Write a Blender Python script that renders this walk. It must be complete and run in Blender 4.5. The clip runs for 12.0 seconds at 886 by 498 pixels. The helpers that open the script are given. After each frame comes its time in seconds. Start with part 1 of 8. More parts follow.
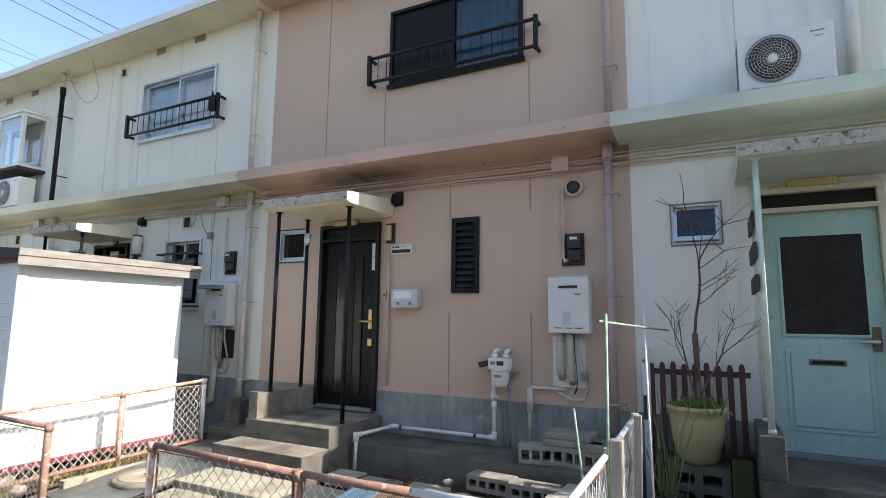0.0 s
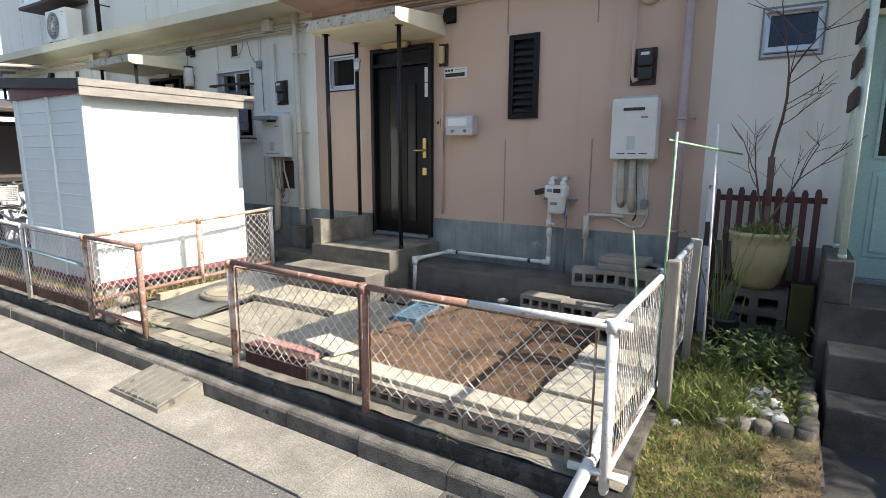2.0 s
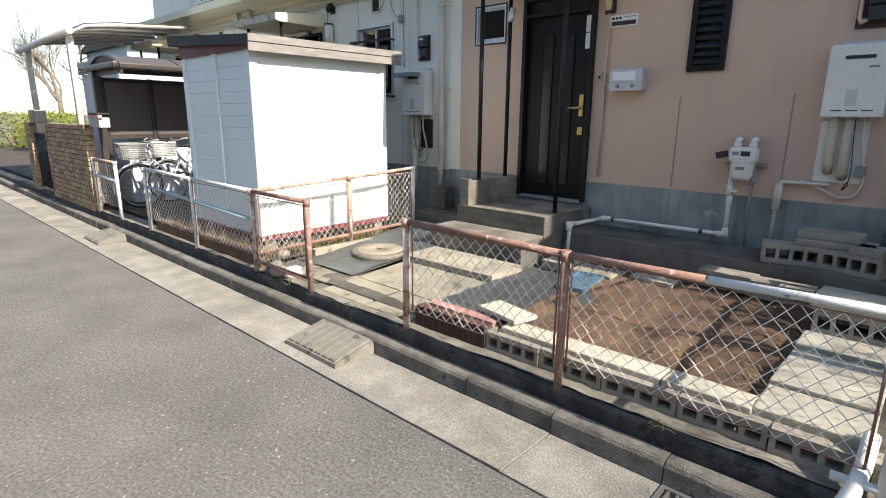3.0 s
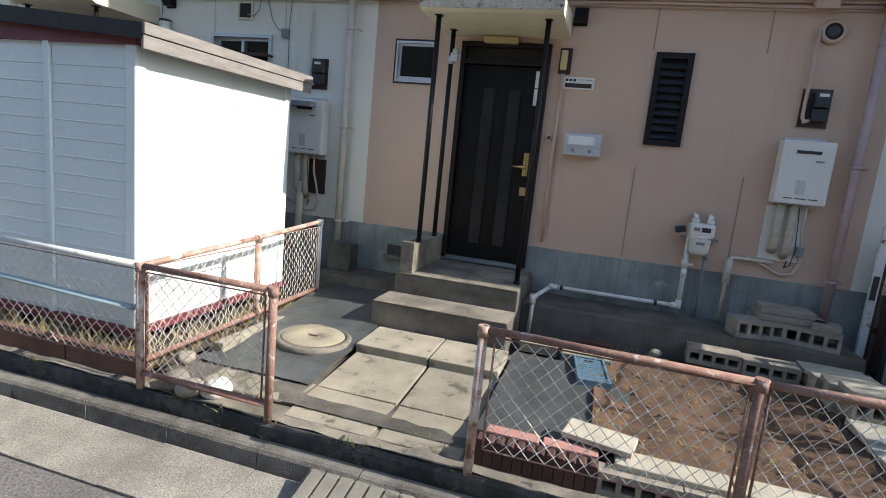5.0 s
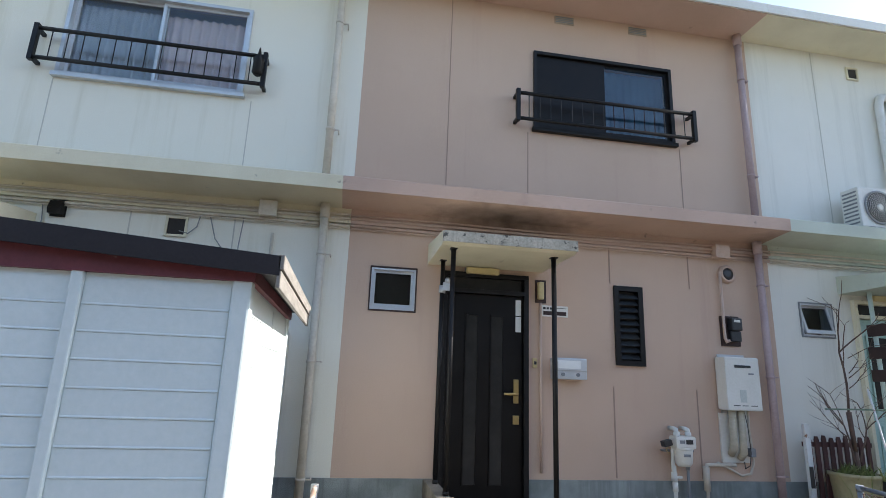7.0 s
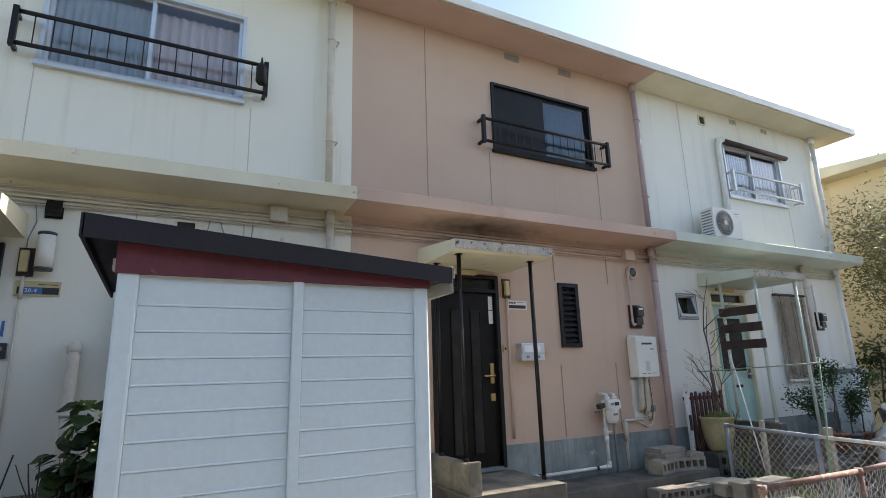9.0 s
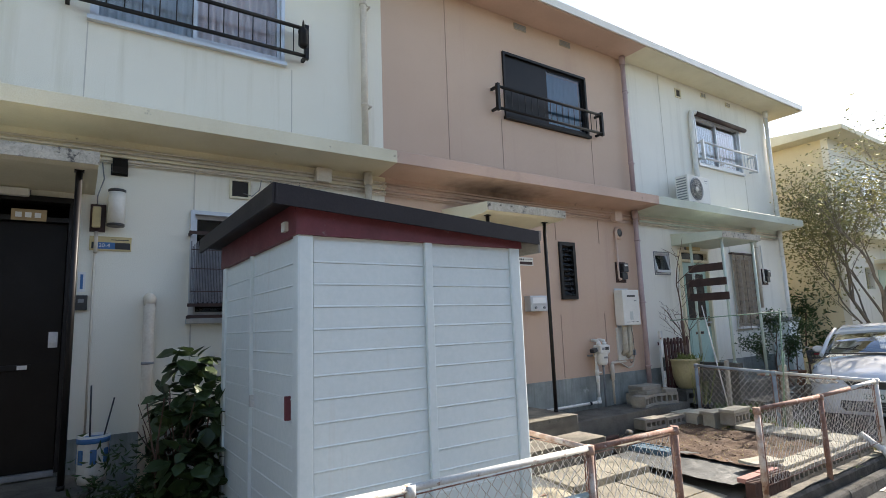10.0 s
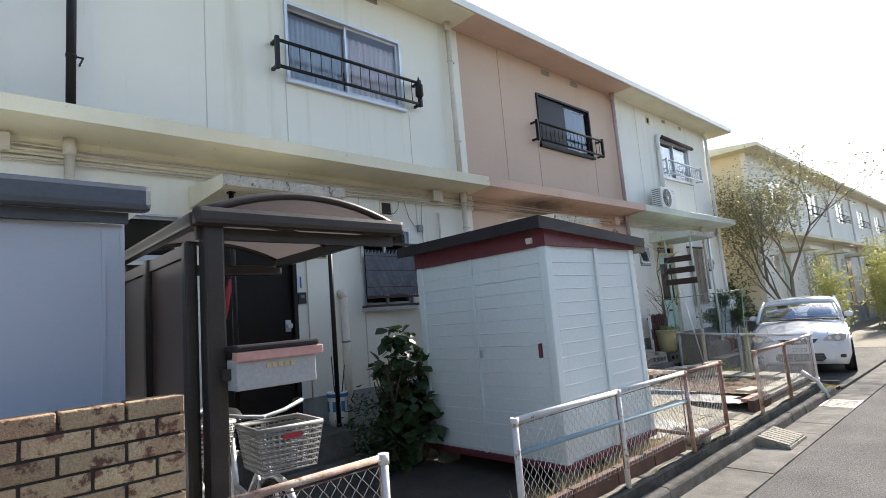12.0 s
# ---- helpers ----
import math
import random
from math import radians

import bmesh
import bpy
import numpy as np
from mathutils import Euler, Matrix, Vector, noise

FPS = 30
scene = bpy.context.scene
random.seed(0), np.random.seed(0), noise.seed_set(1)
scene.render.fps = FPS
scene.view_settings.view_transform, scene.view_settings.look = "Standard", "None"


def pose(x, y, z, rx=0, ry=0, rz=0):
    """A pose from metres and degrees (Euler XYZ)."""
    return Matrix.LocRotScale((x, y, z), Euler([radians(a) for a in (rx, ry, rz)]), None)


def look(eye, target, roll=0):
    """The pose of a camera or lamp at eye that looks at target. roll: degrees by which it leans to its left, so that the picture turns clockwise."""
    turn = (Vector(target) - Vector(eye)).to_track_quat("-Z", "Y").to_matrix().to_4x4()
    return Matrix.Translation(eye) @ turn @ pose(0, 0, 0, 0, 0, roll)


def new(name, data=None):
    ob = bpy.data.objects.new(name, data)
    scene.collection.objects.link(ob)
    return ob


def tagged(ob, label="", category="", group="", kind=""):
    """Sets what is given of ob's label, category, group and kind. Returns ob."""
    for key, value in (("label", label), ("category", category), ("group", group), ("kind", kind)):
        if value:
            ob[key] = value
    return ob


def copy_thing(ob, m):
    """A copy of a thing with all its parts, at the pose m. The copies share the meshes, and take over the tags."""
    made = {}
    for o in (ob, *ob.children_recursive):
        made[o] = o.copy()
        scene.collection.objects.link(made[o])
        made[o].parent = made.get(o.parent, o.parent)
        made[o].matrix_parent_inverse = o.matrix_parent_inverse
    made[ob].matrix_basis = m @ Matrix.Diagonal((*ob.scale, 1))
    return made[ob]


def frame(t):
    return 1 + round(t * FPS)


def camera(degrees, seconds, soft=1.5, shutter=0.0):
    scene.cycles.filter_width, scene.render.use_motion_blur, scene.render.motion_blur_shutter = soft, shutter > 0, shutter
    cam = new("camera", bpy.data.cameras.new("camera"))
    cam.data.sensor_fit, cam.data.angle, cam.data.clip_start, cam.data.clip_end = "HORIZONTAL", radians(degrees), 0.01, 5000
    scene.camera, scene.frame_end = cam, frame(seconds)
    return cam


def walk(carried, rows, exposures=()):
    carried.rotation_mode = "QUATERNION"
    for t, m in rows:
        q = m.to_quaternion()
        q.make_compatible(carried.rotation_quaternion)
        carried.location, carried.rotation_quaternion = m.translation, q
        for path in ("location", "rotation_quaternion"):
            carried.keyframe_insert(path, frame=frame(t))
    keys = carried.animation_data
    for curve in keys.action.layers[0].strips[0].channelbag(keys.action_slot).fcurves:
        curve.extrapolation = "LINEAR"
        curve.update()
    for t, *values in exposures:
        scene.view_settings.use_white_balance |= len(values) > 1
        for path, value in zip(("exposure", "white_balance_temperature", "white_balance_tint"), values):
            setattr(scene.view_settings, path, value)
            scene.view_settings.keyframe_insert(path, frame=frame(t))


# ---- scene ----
cam = camera(78.9, 12.0, 0.7)
PATH = [
    (0, (1.75, 0.22, 1.802), (0.847, 1.986, 2.06), 0.7),
    (0.5, (1.747, 0.246, 1.777), (0.822, 2.014, 1.905), 0.6),
    (1, (1.734, 0.264, 1.755), (0.765, 2.013, 1.721), 0.8),
    (1.5, (1.714, 0.284, 1.731), (0.715, 1.998, 1.475), 0.7),
    (2, (1.702, 0.285, 1.718), (0.639, 1.944, 1.373), 0.2),
    (2.5, (1.482, 0.169, 1.687), (0.234, 1.668, 1.243), 0.0),
    (2.7, (1.329, 0.117, 1.666), (-0.004, 1.531, 1.192), 0.1),
    (4.5, (-0.468, 0.12, 1.728), (-1.26, 1.904, 1.295), 5.9),
    (5, (-1.042, 0.082, 1.78), (-1.581, 1.978, 1.447), 5.7),
    (5.5, (-1.601, 0.131, 1.803), (-1.913, 2.103, 1.685), 5.9),
    (6, (-2.246, 0.218, 1.79), (-2.381, 2.209, 1.911), 5.3),
    (6.5, (-2.859, 0.264, 1.836), (-2.791, 2.228, 2.207), 4.2),
    (7, (-3.407, 0.276, 1.866), (-3.086, 2.192, 2.34), 2.2),
    (9, (-5.174, 0.088, 1.79), (-4.263, 1.809, 2.245), -1.7),
    (9.5, (-5.68, 0.111, 1.788), (-4.646, 1.782, 2.155), -1.9),
    (10, (-6.265, 0.143, 1.778), (-5.15, 1.779, 2.06), -2.1),
    (10.5, (-6.941, 0.154, 1.78), (-5.788, 1.77, 2.024), -1.7),
    (11, (-7.642, 0.104, 1.742), (-6.443, 1.686, 1.982), -2.1),
    (11.5, (-8.391, 0.087, 1.745), (-7.113, 1.608, 1.978), -2.8),
    (12, (-9.068, 0.084, 1.726), (-7.71, 1.53, 1.981), -4.7),
]
walk(cam, [(t, look(eye, target, roll)) for t, eye, target, roll in PATH],
     [(0, 1.10, 6650, 10), (1.5, 1.12, 6720, 10), (2.5, 1.06, 6780, 10), (4.5, 0.62, 6560, 10), (5.5, 0.88, 6450, 10), (6.5, 1.10, 6480, 10), (7.0, 1.18, 6450, 10), (9.0, 1.10, 6950, 11), (10.5, 1.18, 6950, 11), (11.5, 1.36, 6880, 11), (12.0, 1.22, 6800, 11)])

# ---- sun, sky ----
SUN_WAY = Vector((1.0, 0.036, 0.72)).normalized()
world = bpy.data.worlds.new("sky")
scene.world = world
world.use_nodes = True
wn = world.node_tree.nodes
sky = wn.new("ShaderNodeTexSky")
sky.sky_type, sky.sun_disc = "NISHITA", False
sky.sun_elevation = math.asin(SUN_WAY.z)
sky.sun_rotation = math.atan2(SUN_WAY.x, SUN_WAY.y)
sky.air_density, sky.dust_density, sky.ozone_density = 1.0, 0.9, 1.5
wn["Background"].inputs["Strength"].default_value = 0.15
world.node_tree.links.new(sky.outputs[0], wn["Background"].inputs["Color"])
sun = new("sun", bpy.data.lights.new("sun", "SUN"))
sun.data.energy, sun.data.angle, sun.data.color = 5.0, radians(0.53), (1.0, 0.94, 0.86)
sun.matrix_world = look(SUN_WAY * 50, (0, 0, 0))


# ---- helpers ----
def box(bm, x0, x1, y0, y1, z0, z1, bevel=0.0):
    vs = [bm.verts.new((x, y, z)) for x in (x0, x1) for y in (y0, y1) for z in (z0, z1)]
    fs = [bm.faces.new([vs[i] for i in q]) for q in
          ((0, 1, 3, 2), (4, 6, 7, 5), (0, 4, 5, 1), (2, 3, 7, 6), (0, 2, 6, 4), (1, 5, 7, 3))]
    if bevel:
        es = list({e for f in fs for e in f.edges})
        bmesh.ops.bevel(bm, geom=es, offset=bevel, segments=2, affect="EDGES", profile=0.6)
    return bm


def B(*a, bevel=0.0):
    return box(bmesh.new(), *a, bevel=bevel)


def tube(bm, p, q, r, n=8, r2=None):
    p, q = Vector(p), Vector(q)
    d = (q - p).normalized()
    u = d.orthogonal().normalized()
    v = d.cross(u)
    r2 = r if r2 is None else r2
    a = [[bm.verts.new(c + (u * math.cos(k * math.tau / n) + v * math.sin(k * math.tau / n)) * rr) for k in range(n)]
         for c, rr in ((p, r), (q, r2))]
    for k in range(n):
        f = bm.faces.new((a[0][k], a[0][(k + 1) % n], a[1][(k + 1) % n], a[1][k]))
        f.smooth = n > 5
    if n > 4:
        bm.faces.new(a[0][::-1])
        bm.faces.new(a[1])
    return bm


def T(p, q, r, n=10, r2=None):
    return tube(bmesh.new(), p, q, r, n, r2)


def run(bm, pts, r, n=8):
    """A pipe along points, its bends mitred."""
    pts = [Vector(p) for p in pts]
    rings = []
    u = None
    for i, p in enumerate(pts):
        a = (p - pts[i - 1]).normalized() if i else (pts[1] - p).normalized()
        b = (pts[i + 1] - p).normalized() if i < len(pts) - 1 else a
        d = (a + b)
        d = d.normalized() if d.length > 1e-6 else a
        u = d.orthogonal().normalized() if u is None else (u - d * u.dot(d)).normalized()
        v = d.cross(u)
        k = 1 / max(0.5, a.dot(d))
        rings.append([bm.verts.new(p + (u * math.cos(j * math.tau / n) + v * math.sin(j * math.tau / n)) * r * (k if 0 < i < len(pts) - 1 else 1)) for j in range(n)])
    for a, b in zip(rings, rings[1:]):
        for j in range(n):
            f = bm.faces.new((a[j], a[(j + 1) % n], b[(j + 1) % n], b[j]))
            f.smooth = True
    bm.faces.new(rings[0][::-1])
    bm.faces.new(rings[-1])
    return bm


def lathe(bm, prof, n=24, at=(0, 0, 0)):
    """Turns a profile of (radius, height) about the upright axis."""
    rings = [[bm.verts.new((at[0] + r * math.cos(k * math.tau / n), at[1] + r * math.sin(k * math.tau / n), at[2] + z)) for k in range(n)] for r, z in prof]
    for a, b in zip(rings, rings[1:]):
        for k in range(n):
            f = bm.faces.new((a[k], a[(k + 1) % n], b[(k + 1) % n], b[k]))
            f.smooth = True
    bm.faces.new(rings[0][::-1])
    bm.faces.new(rings[-1])
    return bm


def prism(bm, outline, axis, a, b):
    """Pushes an outline of 2D points along an axis from a to b."""
    def at(p, w):
        return {"x": (w, p[0], p[1]), "y": (p[0], w, p[1]), "z": (p[0], p[1], w)}[axis]
    lo = [bm.verts.new(at(p, a)) for p in outline]
    hi = [bm.verts.new(at(p, b)) for p in outline]
    bm.faces.new(lo)
    bm.faces.new(hi[::-1])
    for i in range(len(lo)):
        j = (i + 1) % len(lo)
        bm.faces.new((lo[j], lo[i], hi[i], hi[j]))
    return bm


def mesh_of(name, bm, mat):
    bmesh.ops.recalc_face_normals(bm, faces=bm.faces)
    me = bpy.data.meshes.new(name)
    bm.to_mesh(me)
    bm.free()
    me.materials.append(mat)
    return me


def part(name, bm, mat, parent, label=""):
    ob = new(name, mesh_of(name, bm, mat))
    ob.parent = parent
    return tagged(ob, label)


def thing(name, label, category, group="", at=(0, 0, 0), kind=""):
    ob = new(name)
    ob.empty_display_size = 0.1
    ob.location = at
    return tagged(ob, label, category, group, kind)


def solid(name, bm, mat, label="", category="", group="", kind=""):
    return tagged(new(name, mesh_of(name, bm, mat)), label, category, group, kind)


def holed(x0, x1, z0, z1, holes, y0, y1):
    """A wall with openings (x0, x1, z0, z1) right through it."""
    bm = bmesh.new()
    xs = sorted({x0, x1, *[v for h in holes for v in h[:2]]})
    zs = sorted({z0, z1, *[v for h in holes for v in h[2:]]})
    vs = {}
    def vert(x, z):
        if (x, z) not in vs:
            vs[x, z] = bm.verts.new((x, y0, z))
        return vs[x, z]
    for a, b in zip(xs, xs[1:]):
        for c, d in zip(zs, zs[1:]):
            mx, mz = (a + b) / 2, (c + d) / 2
            if not any(h[0] < mx < h[1] and h[2] < mz < h[3] for h in holes):
                bm.faces.new((vert(a, c), vert(b, c), vert(b, d), vert(a, d)))
    got = bmesh.ops.extrude_face_region(bm, geom=bm.faces[:])
    bmesh.ops.translate(bm, verts=[v for v in got["geom"] if isinstance(v, bmesh.types.BMVert)], vec=(0, y1 - y0, 0))
    return bm


# ---- materials ----
def nodes_of(name):
    m = bpy.data.materials.new(name)
    m.use_nodes = True
    nt = m.node_tree
    return m, nt, nt.nodes["Principled BSDF"]


def node(nt, kind, **kw):
    n = nt.nodes.new(kind)
    for k, v in kw.items():
        n.inputs[k].default_value = v
    return n


def paint(name, c, c2=None, rough=0.6, metal=0.0, grain=60.0, blot=2.0, bump=0.1, mixin=0.5, vary=0.0, streak=None, spots=None, stretch=(1, 1, 1), grain_amount=0.25, spec=0.5, dull=0.0):
    """Base colour c blotched towards c2 at a large scale, with fine grain and relief; streak: colour and share of upright
    run-off marks; spots: colour, share and scale of sharp patches; vary: spread between pieces."""
    m, nt, p = nodes_of(name)
    L = nt.links.new
    c2 = c2 or tuple(x * 0.8 for x in c)
    geo = node(nt, "ShaderNodeNewGeometry")
    mp = node(nt, "ShaderNodeMapping")
    mp.inputs["Scale"].default_value = stretch
    L(geo.outputs["Position"], mp.inputs["Vector"])
    big = node(nt, "ShaderNodeTexNoise", Scale=blot, Detail=6.0, Roughness=0.62)
    fine = node(nt, "ShaderNodeTexNoise", Scale=grain, Detail=4.0, Roughness=0.6)
    L(mp.outputs[0], big.inputs["Vector"])
    L(mp.outputs[0], fine.inputs["Vector"])
    ramp = node(nt, "ShaderNodeMapRange")
    ramp.inputs["From Min"].default_value, ramp.inputs["From Max"].default_value = 0.35, 0.72
    ramp.inputs["To Max"].default_value = mixin * 2
    L(big.outputs["Fac"], ramp.inputs["Value"])
    mix = nt.nodes.new("ShaderNodeMix")
    mix.data_type, mix.clamp_factor = "RGBA", True
    mix.inputs["A"].default_value, mix.inputs["B"].default_value = (*c, 1), (*c2, 1)
    L(ramp.outputs[0], mix.inputs["Factor"])
    out = mix.outputs["Result"]
    g = nt.nodes.new("ShaderNodeMix")
    g.data_type, g.blend_type = "RGBA", "OVERLAY"
    g.inputs["Factor"].default_value = grain_amount
    L(out, g.inputs["A"])
    L(fine.outputs["Fac"], g.inputs["B"])
    out = g.outputs["Result"]
    for kind, marks in (("streak", streak), ("spots", spots)):
        if not marks:
            continue
        col, share, sc = marks
        mp2 = node(nt, "ShaderNodeMapping")
        mp2.inputs["Scale"].default_value = (sc, sc, sc * 0.05) if kind == "streak" else (sc, sc, sc)
        L(geo.outputs["Position"], mp2.inputs["Vector"])
        n2 = node(nt, "ShaderNodeTexNoise", Scale=1.0, Detail=7.0, Roughness=0.65)
        L(mp2.outputs[0], n2.inputs["Vector"])
        r2 = node(nt, "ShaderNodeMapRange")
        lo = 0.62 - 0.28 * share
        r2.inputs["From Min"].default_value, r2.inputs["From Max"].default_value = lo, lo + (0.22 if kind == "streak" else 0.08)
        r2.inputs["To Max"].default_value = 0.75 if kind == "streak" else 1.0
        L(n2.outputs["Fac"], r2.inputs["Value"])
        mx = nt.nodes.new("ShaderNodeMix")
        mx.data_type = "RGBA"
        mx.inputs["B"].default_value = (*col, 1)
        L(out, mx.inputs["A"])
        L(r2.outputs[0], mx.inputs["Factor"])
        out = mx.outputs["Result"]
    if vary:
        oi = node(nt, "ShaderNodeObjectInfo")
        hv = node(nt, "ShaderNodeHueSaturation")
        vr = node(nt, "ShaderNodeMapRange")
        vr.inputs["To Min"].default_value, vr.inputs["To Max"].default_value = 1 - vary, 1 + vary
        L(oi.outputs["Random"], vr.inputs["Value"])
        L(vr.outputs[0], hv.inputs["Value"])
        L(out, hv.inputs["Color"])
        out = hv.outputs[0]
    L(out, p.inputs["Base Color"])
    p.inputs["Metallic"].default_value = metal
    p.inputs["Specular IOR Level"].default_value = spec
    p.inputs["Diffuse Roughness"].default_value = dull
    rr = node(nt, "ShaderNodeMapRange")
    rr.inputs["To Min"].default_value, rr.inputs["To Max"].default_value = max(0.03, rough - 0.12), min(1, rough + 0.12)
    L(big.outputs["Fac"], rr.inputs["Value"])
    L(rr.outputs[0], p.inputs["Roughness"])
    if bump:
        b = node(nt, "ShaderNodeBump", Strength=bump, Distance=0.01)
        L(fine.outputs["Fac"], b.inputs["Height"])
        L(b.outputs[0], p.inputs["Normal"])
    return m


def glass(name, tint=(0.9, 0.95, 1.0), see=0.75, gloss=0.045):
    m, nt, p = nodes_of(name)
    L = nt.links.new
    tr = node(nt, "ShaderNodeBsdfTransparent", Color=(tint[0] * see, tint[1] * see, tint[2] * see, 1))
    gl = node(nt, "ShaderNodeBsdfGlossy", Color=(0.95, 0.97, 1, 1), Roughness=0.015)
    fr = node(nt, "ShaderNodeLayerWeight", Blend=0.5)
    fifth = node(nt, "ShaderNodeMath")
    fifth.operation = "POWER"
    fifth.inputs[1].default_value = 4.0
    L(fr.outputs["Facing"], fifth.inputs[0])
    boost = node(nt, "ShaderNodeMapRange")
    boost.inputs["To Min"].default_value, boost.inputs["To Max"].default_value = gloss, 0.9
    L(fifth.outputs[0], boost.inputs["Value"])
    wob = node(nt, "ShaderNodeTexNoise", Scale=2.5, Detail=1.0)
    b = node(nt, "ShaderNodeBump", Strength=0.03, Distance=0.05)
    L(wob.outputs["Fac"], b.inputs["Height"])
    L(b.outputs[0], gl.inputs["Normal"])
    mx = node(nt, "ShaderNodeMixShader")
    L(boost.outputs[0], mx.inputs[0])
    L(tr.outputs[0], mx.inputs[1])
    L(gl.outputs[0], mx.inputs[2])
    L(mx.outputs[0], nt.nodes["Material Output"].inputs["Surface"])
    return m


M_PINK = paint("pink_render", (0.595, 0.43, 0.322), (0.54, 0.385, 0.285), 0.75, grain=140, blot=0.7, bump=0.25, streak=((0.50, 0.33, 0.26), 0.25, 5.0))
M_CREAM = paint("cream_render", (0.82, 0.785, 0.67), (0.76, 0.725, 0.61), 0.75, grain=140, blot=0.6, bump=0.25, streak=((0.62, 0.58, 0.44), 0.3, 5.0))
M_WHITE = paint("white_render", (0.81, 0.785, 0.70), (0.74, 0.715, 0.63), 0.75, grain=140, blot=0.6, bump=0.25, streak=((0.6, 0.58, 0.5), 0.28, 5.0))
M_CREAM2 = paint("far_cream_render", (0.74, 0.66, 0.46), (0.66, 0.58, 0.40), 0.8, grain=80, blot=0.5, bump=0.15, streak=((0.5, 0.44, 0.3), 0.3, 3.0))
M_SLABC = paint("slab_cream", (0.76, 0.70, 0.52), (0.62, 0.56, 0.40), 0.75, grain=90, blot=1.2, bump=0.3, spots=((0.30, 0.27, 0.20), -0.12, 8.0))
M_SLABP = paint("slab_pink", (0.60, 0.42, 0.33), (0.50, 0.35, 0.27), 0.75, grain=90, blot=1.2, bump=0.3, spots=((0.30, 0.22, 0.18), -0.12, 8.0))
M_SLABG = paint("slab_green", (0.58, 0.625, 0.53), (0.46, 0.485, 0.40), 0.75, grain=90, blot=1.2, bump=0.3, spots=((0.28, 0.29, 0.24), -0.10, 8.0))
M_CANTOP = paint("weathered_canopy_edge", (0.52, 0.47, 0.38), (0.34, 0.31, 0.25), 0.85, grain=70, blot=9, bump=0.6, streak=((0.14, 0.13, 0.11), 0.15, 16.0), spots=((0.085, 0.08, 0.07), 0.2, 19.0), grain_amount=0.5)
M_BASE = paint("grey_base_render", (0.35, 0.375, 0.355), (0.20, 0.22, 0.205), 0.85, grain=120, blot=1.8, bump=0.6, streak=((0.12, 0.13, 0.12), 0.5, 7.0), spots=((0.44, 0.46, 0.44), -0.12, 4.0), mixin=0.7)
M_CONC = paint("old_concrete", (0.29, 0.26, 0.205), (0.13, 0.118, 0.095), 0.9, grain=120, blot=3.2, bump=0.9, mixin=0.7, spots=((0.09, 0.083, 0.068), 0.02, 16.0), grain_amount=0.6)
# Damp concrete tone; on step risers and one block it carries painted shade.
M_CONCD = paint("damp_shaded_concrete", (0.155, 0.142, 0.118), (0.065, 0.060, 0.050), 0.9, grain=120, blot=2.8, bump=0.9, mixin=0.6, spots=((0.06, 0.058, 0.048), 0.0, 14.0), grain_amount=0.5)
# Moss and the shade on the wall's road side, both in one dark colour.
M_LOWWALL = paint("mossy_shaded_low_wall", (0.095, 0.09, 0.078), (0.03, 0.03, 0.027), 0.75, grain=120, blot=4.0, bump=1.0, mixin=0.8, spots=((0.022, 0.024, 0.019), 0.35, 10.0), grain_amount=0.6)
M_PAVER = paint("pale_paver", dull=0.3, c=(0.52, 0.48, 0.38), c2=(0.36, 0.33, 0.26), rough=0.9, grain=120, blot=4, bump=0.6, vary=0.14)
M_BLOCK = paint("concrete_block", (0.36, 0.32, 0.26), (0.22, 0.20, 0.16), 0.92, grain=130, blot=6, bump=0.9, vary=0.12)
M_ASPH = paint("asphalt", dull=0.4, c=(0.150, 0.143, 0.133), c2=(0.105, 0.10, 0.094), rough=0.95, grain=55, blot=1.3, bump=1.0, spots=((0.40, 0.38, 0.35), 0.0, 34.0), grain_amount=1.0, spec=0.15)
M_GUTTER = paint("gutter_concrete", dull=0.5, c=(0.275, 0.258, 0.222), c2=(0.18, 0.168, 0.145), rough=0.95, spec=0.15, grain=80, blot=2.6, bump=0.9, vary=0.06, mixin=0.7, spots=((0.235, 0.185, 0.14), -0.1, 1.6), grain_amount=0.7)
M_KERB = paint("kerb_concrete", dull=0.5, c=(0.20, 0.188, 0.165), c2=(0.105, 0.098, 0.086), rough=0.95, spec=0.15, grain=110, blot=4.5, bump=1.0, vary=0.1, mixin=0.7, spots=((0.075, 0.072, 0.063), 0.0, 13.0), grain_amount=0.7)
M_SOIL = paint("bare_soil", dull=0.3, c=(0.145, 0.083, 0.046), c2=(0.07, 0.040, 0.024), rough=0.97, grain=70, blot=3.0, bump=1.0, spots=((0.32, 0.27, 0.2), -0.28, 38.0), grain_amount=0.6)
M_EARTH = paint("far_ground", (0.19, 0.17, 0.13), (0.12, 0.11, 0.08), 0.95, grain=40, blot=0.3, bump=0.5)
M_SHEET = paint("weed_sheet", (0.075, 0.083, 0.083), (0.045, 0.050, 0.049), 0.48, grain=26, blot=4.5, bump=0.6, mixin=0.7, spots=((0.13, 0.12, 0.095), -0.14, 6.0), spec=1.0)
M_SHED = paint("white_shed_steel", (0.73, 0.80, 0.785), (0.68, 0.745, 0.73), 0.45, grain=30, blot=1.0, bump=0.04, streak=((0.62, 0.62, 0.58), 0.12, 7.0))
M_MAROON = paint("maroon_paint", (0.17, 0.035, 0.045), (0.12, 0.028, 0.035), 0.55, grain=60, blot=4, bump=0.1, spots=((0.22, 0.17, 0.15), -0.05, 11.0))
M_DARKROOF = paint("dark_roof_steel", (0.030, 0.025, 0.027), (0.02, 0.017, 0.019), 0.6, spec=0.3, grain=60, blot=2, bump=0.1)
